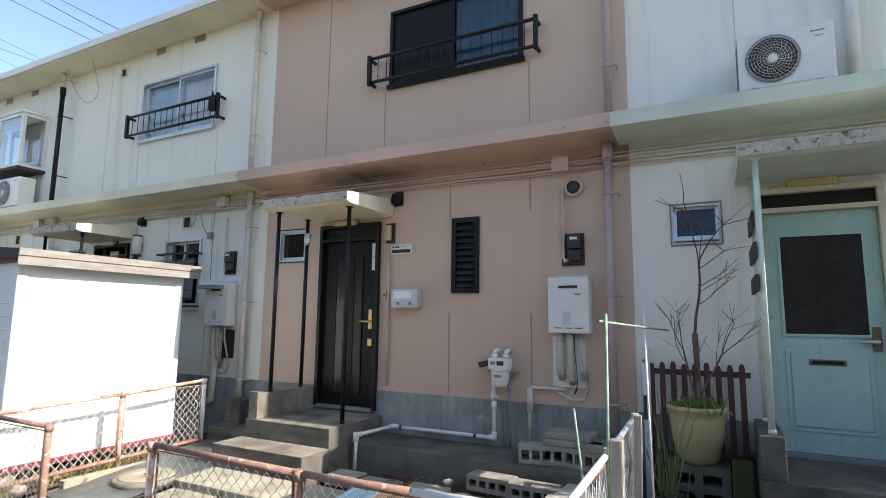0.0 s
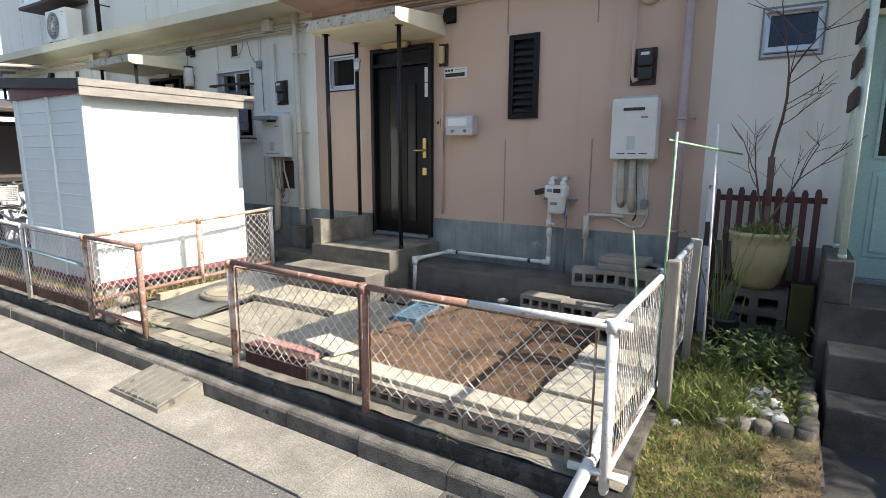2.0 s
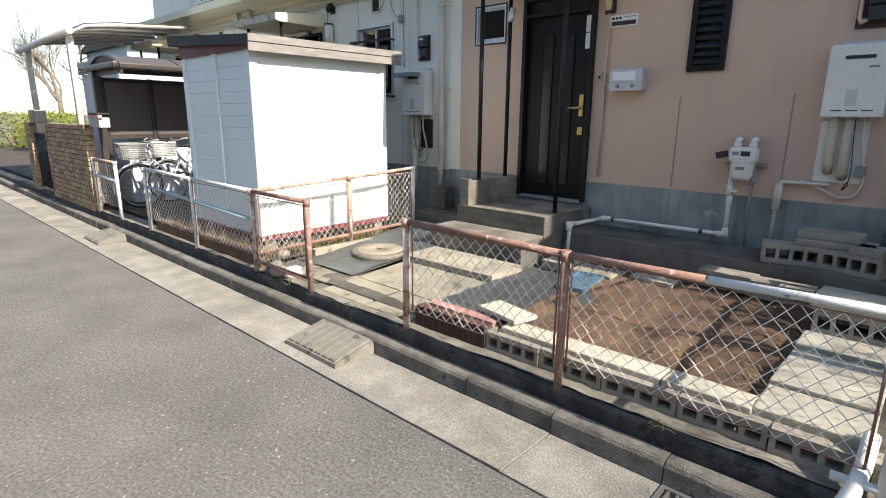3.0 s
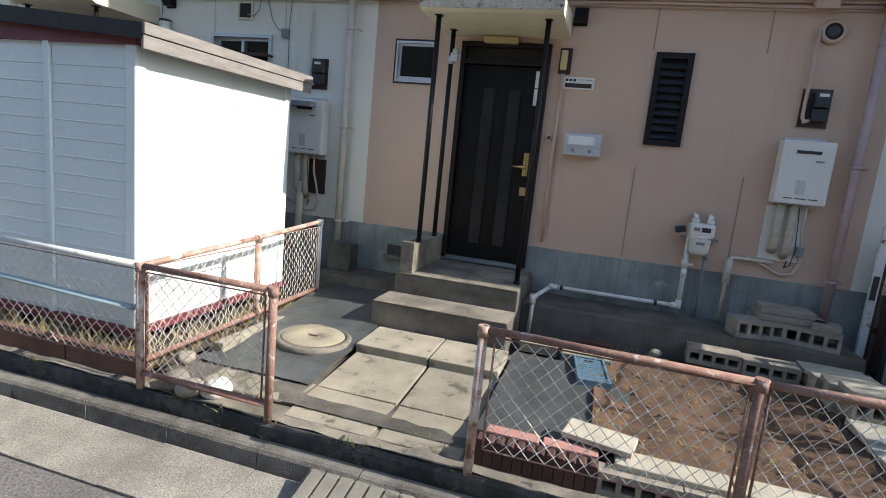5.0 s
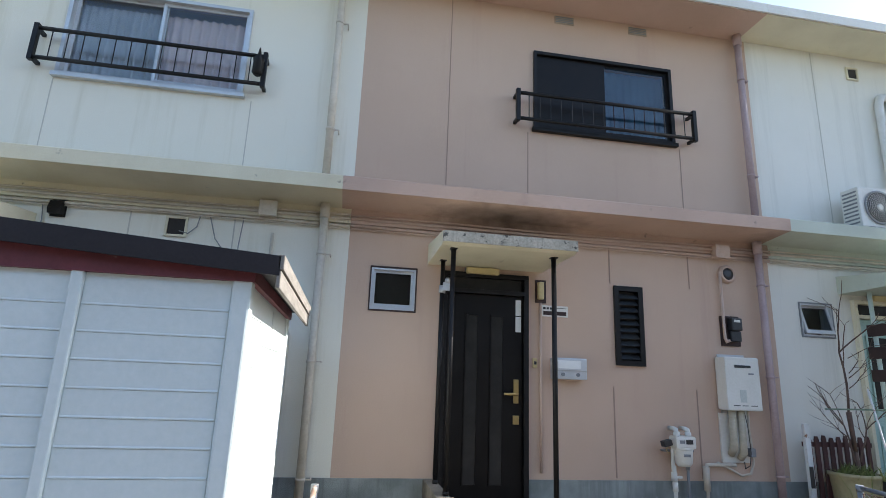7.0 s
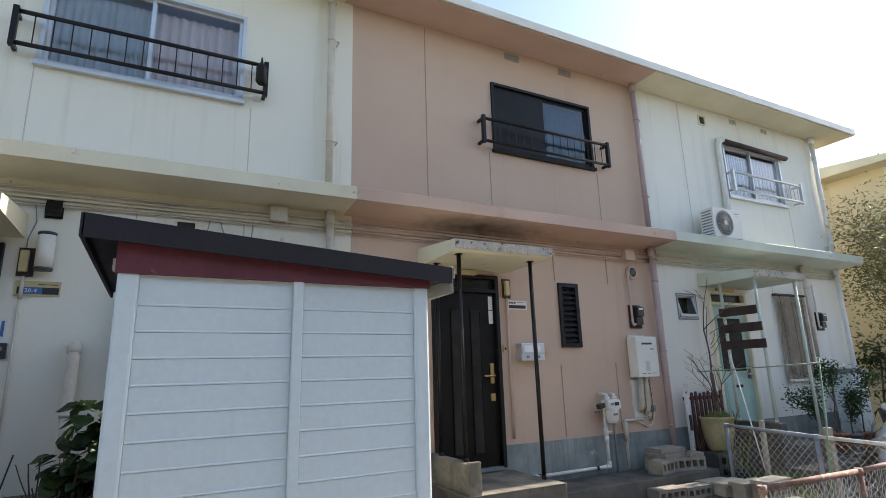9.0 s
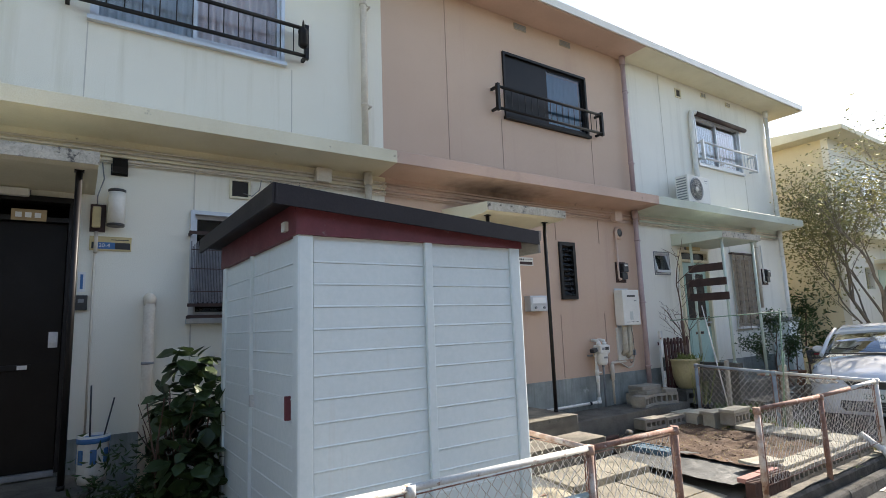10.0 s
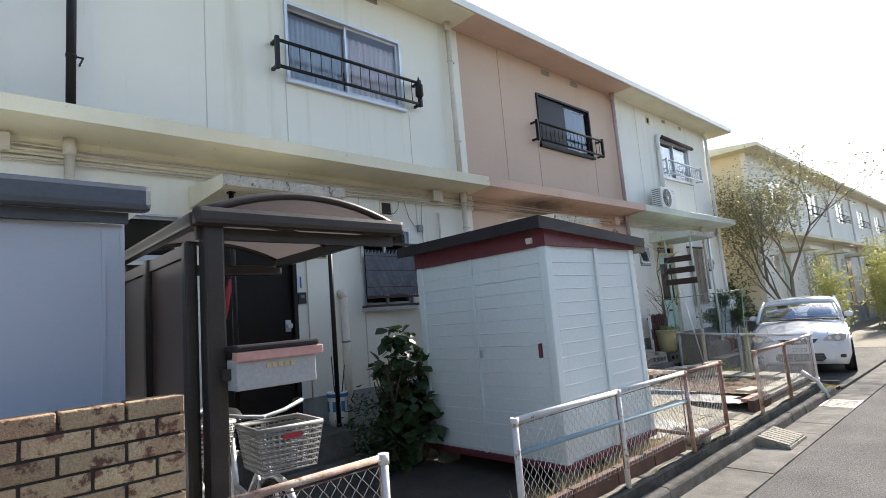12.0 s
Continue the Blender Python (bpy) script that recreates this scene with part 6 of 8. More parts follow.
bm = bmesh.new()
nx, ny = 16, 44
vv = [[bm.verts.new((1.16 + 0.80 * i / nx, 2.43 + 2.93 * j / ny, verge_z(1.16 + 0.80 * i / nx, 2.43 + 2.93 * j / ny))) for j in range(ny + 1)] for i in range(nx + 1)]
for i in range(nx):
    for j in range(ny):
        bm.faces.new((vv[i][j], vv[i + 1][j], vv[i + 1][j + 1], vv[i][j + 1])).smooth = True
solid("verge", bm, M_TURF, kind="structure")
solid("driveway", grid_sheet(1.96, 9.0, 2.42, FY, 0.055, 0.2, 0.008, 1.2), M_GRAVELD, kind="structure")
solid("driveway_edge", B(1.94, 1.98, 2.45, 4.4, 0.0, 0.16), M_CONCD, kind="structure")


def on_verge(y0, y1, x0=1.18, x1=1.95):
    def pick(rng):
        x, y = rng.uniform(x0, x1), rng.uniform(y0, y1)
        return x, y, verge_z(x, y) - 0.005
    return pick


rv = random.Random(8)
blades(4200, rv, on_verge(2.45, 3.5, 1.18, 1.72), 0.045, M_GRASS, "turf_grass", "short mossy green grass on the verge", 0.004, 0.7)
blades(900, rv, on_verge(2.45, 3.4, 1.6, 1.96), 0.04, M_DEAD, "dead_litter", "dark brown dead grass at the verge edge", 0.004, 1.5)
blades(1500, rv, on_verge(2.45, 3.6, 1.18, 1.8), 0.035, M_STRAW, "dry_turf", "short dry yellow grass on the verge", 0.004, 0.8)
blades(1500, rv, on_verge(3.45, 4.35, 1.2, 1.6), 0.15, M_GRASS, "long_grass", "long yellow-green grass beside the fence", 0.006, 0.55)
blades(500, rv, lambda r: (r.uniform(-6.0, -3.7), r.uniform(2.70, 2.86), 0.27), 0.17, M_STRAW, "dry_grass", "dry straw-coloured grass along the shed foot", 0.005, 0.5)
blades(260, rv, lambda r: (r.uniform(-3.85, -3.6), r.uniform(2.9, 4.4), 0.28), 0.13, M_STRAW, "dry_grass", "dry straw-coloured grass beside the shed", 0.005, 0.5)
blades(110, rv, lambda r: (r.uniform(-3.5, 1.0), r.uniform(2.725, 2.75), 0.225), 0.05, M_GRASS, "joint_grass", "small grass tufts in the wall joint", 0.004, 0.5)
M_FERN = leaf_mat("fern_leaf", (0.055, 0.10, 0.028), (0.12, 0.17, 0.05), 0.5, 0.35)
fern = thing("fern_clump", "dense dark green fern and herb clump", "plant", at=(1.62, 4.35, 0.2))
rf = random.Random(5)
pl = []
for k in range(70):
    a, rr = rf.uniform(0, math.tau), rf.uniform(0.02, 0.32)
    bx, by = rr * math.cos(a), 1.3 * rr * math.sin(a)
    for i in range(16):
        u = i / 16
        pl.append((bx + 0.18 * u * math.cos(a + k) + rf.gauss(0, 0.012), by + 0.18 * u * math.sin(a + k) + rf.gauss(0, 0.012), 0.02 + 0.44 * u - 0.15 * u * u))
leaf_part("fronds", pl, rf, 0.06, M_FERN, fern, 0.4)
pl = [(rf.uniform(-0.38, 0.3), rf.uniform(-0.75, -0.1), 0.03 + abs(rf.gauss(0, 0.05))) for _ in range(900)]
leaf_part("herb", pl, rf, 0.045, M_GRASS, fern, 0.6)
for k in range(15):
    x, y = 1.56 + rs.uniform(-0.08, 0.24), 3.62 + rs.uniform(0, 0.42)
    rock(x, y, verge_z(x, y) - 0.01, rs.uniform(0.03, 0.06), M_STONEW, "pale stone in the small flower bed", "garden_stone")
me_log = mesh_of("edging_post", lathe(bmesh.new(), [(0.047, 0), (0.047, 0.13), (0.04, 0.14), (0.01, 0.142)], 14), M_CONC)
edge2 = thing("bed_edging", "row of round concrete edging posts round a bed", "edging")
for k in range(5):
    ob = new("edging_post", me_log)
    ob.parent = edge2
    ob.location = (1.50 + 0.1 * k, 3.50 + 0.02 * k, 0.14 + rs.uniform(-0.01, 0.01))
for k in range(8):
    ob = new("edging_post", me_log)
    ob.parent = edge2
    ob.location = (1.91 + 0.01 * (k % 2), 3.62 + 0.105 * k, 0.15 + rs.uniform(-0.01, 0.01))
pot = thing("flower_pot", "large ochre glazed flower pot with green shoots", "flower pot", at=(1.55, 5.10, 0.70))
M_POT = paint("ochre_glaze", (0.42, 0.36, 0.20), (0.33, 0.28, 0.15), 0.35, grain=30, blot=4, bump=0.05)
part("bowl", lathe(bmesh.new(), [(0.12, 0.0), (0.155, 0.05), (0.19, 0.2), (0.205, 0.34), (0.21, 0.40), (0.225, 0.415), (0.225, 0.445), (0.205, 0.445), (0.195, 0.40)], 32), M_POT, pot)
part("earth", lathe(bmesh.new(), [(0.194, 0.39), (0.194, 0.40), (0.05, 0.415)], 24), M_SOIL, pot)
rp = random.Random(3)
blades(260, rp, lambda r: (1.55 + r.gauss(0, 0.08), 5.10 + r.gauss(0, 0.08), 1.10), 0.13, M_GRASS, "pot_shoots", "green shoots growing in the flower pot", 0.009, 0.5)
stand = thing("lattice_block", "pierced concrete garden block under the pot", "block", at=(1.55, 5.10, 0.36))
bm = holed(-0.22, 0.22, -0.1, 0.34, [(-0.16, -0.03, 0.06, 0.14), (0.03, 0.16, 0.06, 0.14), (-0.16, -0.03, 0.2, 0.28), (0.03, 0.16, 0.2, 0.28)], -0.12, 0.12)
part("block", bm, M_CONCD, stand)
sap = thing("potted_tree", "leafless young tree growing from the pot", "tree", at=(1.57, 5.08, 1.09))
bm, tp = bmesh.new(), []
rt = random.Random(21)
tube(bm, (0, 0, -0.02), (0.005, 0, 0.25), 0.024, 8, 0.020)
tube(bm, (0.005, 0, 0.25), (-0.005, 0.01, 0.62), 0.020, 8, 0.024)
limbs(bm, rt, (-0.005, 0.01, 0.60), (0.10, 0, 1), 0.62, 0.013, 2, tp, 0.85, 0.05, 5)
for px, pz in ((0.03, 0.85), (0.05, 1.0), (0.06, 1.15), (0.04, 0.95)):
    limbs(bm, rt, (px, 0, pz), (rt.choice((-1, 1)) * 1.1, rt.gauss(0, 0.4), 0.7), 0.24, 0.005, 1, tp, 0.7, 0.1, 4)
limbs(bm, rt, (0, 0, 0.05), (-0.30, -0.1, 1), 0.45, 0.010, 2, tp, 0.6, 0.1, 5)
limbs(bm, rt, (0, 0, 0.08), (0.42, -0.1, 1), 0.42, 0.010, 2, tp, 0.6, 0.1, 5)
part("trunk", bm, M_TWIG, sap)
picket = thing("picket_fence", "low dark red-brown picket fence against the wall", "fence", at=(1.55, 5.24, 0))
M_PICKET = paint("red_brown_wood", (0.095, 0.035, 0.03), (0.06, 0.024, 0.02), 0.7, grain=50, blot=6, bump=0.3, stretch=(1, 1, 0.2))
for k in range(9):
    part("picket", prism(bmesh.new(), [(-0.022, 0.36), (0.022, 0.36), (0.022, 1.42), (0.012, 1.45), (-0.012, 1.45), (-0.022, 1.42)], "y", -0.012, 0.008), M_PICKET, picket).location = (-0.34 + 0.085 * k, 0, 0.01 * (k % 3))
for z in (0.7, 1.36):
    part("rail", B(-0.40, 0.40, 0.008, 0.028, z, z + 0.045), M_PICKET, picket)
pb = thing("level_board", "white board with a black grip standing by the fence end", "board", at=(1.17, 5.22, 0.20))
part("board", B(-0.03, 0.03, -0.02, 0.02, 0, 1.38, bevel=0.006), M_FWHITE, pb)
part("grip", B(-0.03, 0.012, -0.032, -0.0205, 0.78, 0.98, bevel=0.005), M_DPLAST, pb, "black plastic grip")
wp = solid("wooden_post", B(-0.036, 0.036, -0.034, 0.034, 0, 1.0, bevel=0.01), paint("weathered_post", (0.36, 0.335, 0.28), (0.2, 0.18, 0.145), 0.85, grain=60, blot=5, bump=0.5, stretch=(1, 1, 0.15)), "weathered grey wooden post beside the wire fence", "post", "wooden posts")
wp.matrix_basis = pose(1.19, 3.53, 0.13)
copy_thing(wp, pose(1.19, 4.26, 0.16, 0, 1.5, 0) @ Matrix.Diagonal((0.7, 0.7, 1.0, 1.0)))
for x, y, r, m in ((1.28, 3.42, 0.03, M_STONEW), (1.36, 3.72, 0.035, M_STONE), (1.66, 3.58, 0.04, M_STONEW), (1.78, 3.66, 0.045, M_STONEW)):
    rock(x, y, verge_z(x, y) - 0.015, r, m, "weathered stone lying in the mossy verge")
rw = random.Random(31)
blades(900, rw, lambda r: (r.uniform(-6.2, -3.62), 2.69 + 0.09 * r.random(), 0.275), 0.13, M_STRAW, "dry_grass", "dry straw-coloured grass at the fence foot", 0.004, 0.7)
blades(260, rw, lambda r: (r.choice((-3.3, -2.95, -2.62, -2.1, -1.52, -4.4, -5.3, 0.3)) + r.gauss(0, 0.05), r.choice((2.535, 2.742)) + r.gauss(0, 0.01), 0.13 if r.random() < 0.4 else 0.225), 0.05, M_GRASS, "kerb_weeds", "small green weeds in the kerb joints", 0.004, 0.8)
blades(160, rw, lambda r: (r.uniform(-2.64, -1.56), 3.016 + r.gauss(0, 0.004), 0.245), 0.03, M_STRAW, "joint_moss", "dry moss and straw in the paving joints", 0.004, 1.0)
blades(700, rw, lambda r: (r.uniform(-0.9, 1.0), r.choice((2.9, 3.2, 3.9, 4.55)) + r.gauss(0, 0.15), 0.362), 0.05, M_STRAW, "soil_litter", "dry stalks and litter scattered on the soil", 0.003, 2.2)
M_CANE = paint("green_cane", (0.13, 0.24, 0.13), (0.34, 0.42, 0.33), 0.5, blot=14)
for a, b, r, m, lab in (((1.13, 3.56, 0.2), (1.16, 3.47, 1.845), 0.009, M_CANE, "green garden cane standing by the fence"),
                        ((1.30, 4.30, 0.25), (1.24, 4.55, 1.93), 0.008, M_FWHITE, "pale garden cane leaning by the fence"),
                        ((1.13, 3.40, 1.80), (1.36, 5.15, 1.73), 0.008, M_CANE, "green cane tied across two upright canes"),
                        ((1.05, 3.55, 0.33), (0.98, 3.40, 1.30), 0.007, M_CANE, "short green garden cane")):
    solid("garden_cane", T(a, b, r, 7), m, lab, "cane", "garden canes")
rc = random.Random(2)
blades(26, rc, lambda r: (1.36 + r.gauss(0, 0.05), 4.75 + r.gauss(0, 0.05), 0.5), 0.75, M_GRASS, "tall_stalks", "tall thin green stalks in a small pot", 0.005, 0.16)
solid("small_pot", lathe(bmesh.new(), [(0.08, 0), (0.12, 0.24), (0.13, 0.26), (0.115, 0.26), (0.1, 0.2)], 18, (1.36, 4.75, 0.26)), M_DPLAST, "small dark plastic pot with stalks", "flower pot")
solid("leaning_tile", B(1.78, 1.92, 4.95, 5.0, 0.3, 0.78, bevel=0.01), paint("mossy_tile", (0.07, 0.075, 0.02), (0.045, 0.05, 0.014), 0.8), "mossy yellow-green board leaning beside the pot", "board")

# porch of the white house
porch2 = thing("porch_steps", "dark weathered concrete porch with steps", "steps", at=(2.55, 4.9, 0))
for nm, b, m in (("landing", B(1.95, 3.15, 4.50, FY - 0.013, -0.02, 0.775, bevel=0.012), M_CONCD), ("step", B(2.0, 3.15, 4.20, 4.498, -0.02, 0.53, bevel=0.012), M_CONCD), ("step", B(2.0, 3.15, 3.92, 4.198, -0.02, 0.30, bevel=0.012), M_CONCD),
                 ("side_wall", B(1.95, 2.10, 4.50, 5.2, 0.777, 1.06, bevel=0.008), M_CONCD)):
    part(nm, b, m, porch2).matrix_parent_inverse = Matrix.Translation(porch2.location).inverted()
screen = thing("plank_screen", "three dark planks fixed across the porch posts", "screen", at=(2.03, 4.85, 0))
for z, a, b in ((2.02, -0.32, 0.32), (2.25, -0.30, 0.32), (2.48, -0.26, 0.30)):
    part("plank", B(-0.043, -0.024, a, b, z, z + 0.12, bevel=0.004), M_WOODD, screen)
blind = thing("reed_blind", "brown reed blind hung over the ground-floor window", "blind", at=(4.12, FY - 0.05, 1.5))
M_SUDARE = paint("brown_reed", (0.36, 0.29, 0.21), (0.25, 0.195, 0.14), 0.85, grain=40, blot=8, bump=0.3)
bm = bmesh.new()
for k in range(85):
    box(bm, -0.40, 0.40, -0.004, 0.004, 0.02 + k * 0.0162, 0.031 + k * 0.0162)
part("reeds", bm, M_SUDARE, blind)["kind"] = "stuff"
part("top_bar", B(-0.42, 0.42, -0.012, 0.049, 1.40, 1.43), M_WOODD, blind)
for x in (-0.3, 0.0, 0.3):
    part("cord", B(x - 0.003, x + 0.003, -0.008, -0.0045, 0.02, 1.4), M_WOODD, blind)
solid("white_cabinet", B(4.92, 5.34, 5.02, 5.33, 0.05, 1.62, bevel=0.01), M_SHED, "tall pale cabinet at the house corner", "cabinet")
solid("cabinet_cap", B(4.89, 5.37, 4.99, 5.35, 1.621, 1.70, bevel=0.008), M_GREY, "grey cap on the tall pale cabinet", "cap")
shelf = thing("plant_stand", "low weathered bench carrying pots", "bench", at=(3.86, 4.75, 0.055))
part("seat", B(-0.7, 0.7, -0.15, 0.15, 0.42, 0.46), M_CONC, shelf)
for x in (-0.6, 0.6):
    part("leg", B(x - 0.05, x + 0.05, -0.12, 0.12, 0, 0.42), M_BLOCK, shelf)
M_TERRA = paint("terracotta", (0.36, 0.16, 0.09), (0.28, 0.12, 0.07), 0.8, grain=60, blot=6, bump=0.2)
for k, (x, r, h) in enumerate(((3.30, 0.13, 0.24), (3.68, 0.15, 0.26), (4.10, 0.12, 0.22), (4.42, 0.12, 0.22))):
    solid("flower_pot", lathe(bmesh.new(), [(r * 0.7, 0), (r, h), (r * 1.08, h), (r * 1.08, h + 0.03), (r * 0.9, h + 0.03)], 18, (x, 4.75, 0.516)), M_TERRA if k != 2 else M_GREY, "terracotta flower pot on the bench", "flower pot", "flower pots")
    sh = thing("potted_shrub", "small dark green shrub in a pot", "shrub", "potted shrubs", at=(x, 4.75, 0.54 + h))
    bm, tp = bmesh.new(), []
    limbs(bm, rc, (0, 0, 0), (0, 0, 1), 0.42 if k % 2 else 0.30, 0.012, 2, tp, 0.38, 0.3, 5)
    part("stem", bm, M_TWIG, sh)
    leaf_part("foliage", [t + Vector((rc.gauss(0, 0.06), rc.gauss(0, 0.06), rc.gauss(0, 0.07))) for t in tp for _ in range(60)], rc, 0.05, M_LEAFD, sh)
tree(2.75, 4.05, 0.055, "slim leafless shrub beside the porch", 0.5, 0.012, 3, M_TWIG, seed=14, spread=0.4)


# ---- parked car ----
def loft(bm, sections):
    """Skins closed rings of equal count."""
    rings = [[bm.verts.new(p) for p in s] for s in sections]
    n = len(rings[0])
    for a, b in zip(rings, rings[1:]):
        for k in range(n):
            bm.faces.new((a[k], a[(k + 1) % n], b[(k + 1) % n], b[k])).smooth = True
    bm.faces.new(rings[0][::-1])
    bm.faces.new(rings[-1])
    return bm


M_CAR = paint("white_car_paint", (0.78, 0.78, 0.79), (0.76, 0.76, 0.77), 0.12, grain=300, blot=1, bump=0.0)
M_CAR.node_tree.nodes["Principled BSDF"].inputs["Coat Weight"].default_value = 0.8
M_TYRE = paint("tyre_rubber", (0.022, 0.022, 0.022), (0.03, 0.03, 0.03), 0.85, grain=80, blot=6, bump=0.3)
M_CARGLASS = paint("tinted_car_glass", (0.025, 0.032, 0.036), (0.02, 0.026, 0.03), 0.06, grain=5, blot=1, bump=0)
M_LAMP = paint("lamp_lens", (0.45, 0.46, 0.47), (0.3, 0.31, 0.32), 0.1, 0.5, grain=20, blot=10, bump=0.1)
car = thing("car", "white parked hatchback car facing the road end", "car")
car.matrix_basis = pose(3.25, 3.29, 0.06, 0, 0, 11) @ Matrix.Diagonal((0.975, 0.975, 0.99, 1))
def cpart(name, bm, mat, parent=None, label=""):
    ob = part(name, bm, mat, parent or car, label)
    return ob
def body_ring(x, w, z0, zb, crown):
    return [(x, -w * 0.93, z0), (x, -w, z0 + 0.18), (x, -w, (z0 + zb) / 2 + 0.06), (x, -w * 0.96, zb - 0.05), (x, -w * 0.82, zb), (x, 0, zb + crown), (x, w * 0.82, zb), (x, w * 0.96, zb - 0.05), (x, w, (z0 + zb) / 2 + 0.06), (x, w, z0 + 0.18), (x, w * 0.93, z0)]
cpart("body", loft(bmesh.new(), [body_ring(x, w, z0, zb, c) for x, w, z0, zb, c in ((0.0, 0.60, 0.30, 0.62, 0.02), (0.05, 0.73, 0.22, 0.71, 0.03), (0.22, 0.82, 0.19, 0.80, 0.05), (0.65, 0.87, 0.19, 0.91, 0.06), (1.10, 0.88, 0.19, 0.98, 0.06), (1.5, 0.88, 0.19, 0.99, 0.02), (2.8, 0.88, 0.19, 1.0, 0.0), (3.7, 0.87, 0.20, 1.03, 0.02), (4.25, 0.82, 0.26, 1.01, 0.02), (4.40, 0.74, 0.34, 0.92, 0.0))]), M_CAR)
def cab_ring(x, w0, w1, z0, z1):
    return [(x, -w0, z0), (x, -w1, z1 - 0.06), (x, -w1 * 0.86, z1), (x, 0, z1 + 0.03), (x, w1 * 0.86, z1), (x, w1, z1 - 0.06), (x, w0, z0)]
M_CARPANE = glass("car_window_glass", (0.80, 0.92, 0.96), 0.55, 0.38)
pane = cpart("glasshouse", loft(bmesh.new(), [cab_ring(x, w0, w1, 0.97, z1) for x, w0, w1, z1 in ((1.10, 0.77, 0.75, 1.035), (1.55, 0.79, 0.71, 1.26), (1.95, 0.80, 0.67, 1.435), (3.2, 0.80, 0.66, 1.445), (3.9, 0.78, 0.63, 1.30), (4.25, 0.74, 0.66, 1.06))]), M_CARPANE, label="clear tinted glasshouse")
pane.visible_shadow = False
cpart("roof", loft(bmesh.new(), [[(x, -w, z - 0.05), (x, -w * 0.86, z + 0.012), (x, 0, z + 0.042), (x, w * 0.86, z + 0.012), (x, w, z - 0.05)] for x, w, z in ((1.80, 0.69, 1.385), (2.15, 0.69, 1.465), (3.0, 0.675, 1.465), (3.35, 0.665, 1.435))]), M_CAR)
cpart("dashboard", loft(bmesh.new(), [[(x, -0.72, 0.99), (x, -0.70, z), (x, 0.70, z), (x, 0.72, 0.99)] for x, z in ((1.42, 1.02), (1.60, 1.09), (1.85, 1.08), (1.92, 1.0))]), M_DPLAST)
cpart("cabin_floor", B(1.5, 3.9, -0.72, 0.72, 1.012, 1.02), M_DPLAST)
cpart("room_mirror", B(1.86, 1.89, -0.13, 0.13, 1.30, 1.36, bevel=0.012), M_DPLAST)
wheel_ring = bmesh.new()
run(wheel_ring, [(1.98 + 0.07 * math.sin(k * math.tau / 20), -0.36 + 0.18 * math.cos(k * math.tau / 20), 1.06 + 0.17 * math.sin(k * math.tau / 20)) for k in range(21)], 0.014, 6)
cpart("steering_wheel", wheel_ring, M_DPLAST)
for sy in (-0.36, 0.36):
    cpart("seat_back", loft(bmesh.new(), [[(x + (z - 1.0) * 0.25, sy - w, z), (x + (z - 1.0) * 0.25, sy + w, z), (x + 0.12 + (z - 1.0) * 0.25, sy + w, z), (x + 0.12 + (z - 1.0) * 0.25, sy - w, z)] for x, w, z in ((2.35, 0.24, 1.021), (2.35, 0.23, 1.16), (2.37, 0.17, 1.24))]), M_TYRE)
    cpart("headrest", B(2.45, 2.54, sy - 0.12, sy + 0.12, 1.25, 1.38, bevel=0.03), M_TYRE)
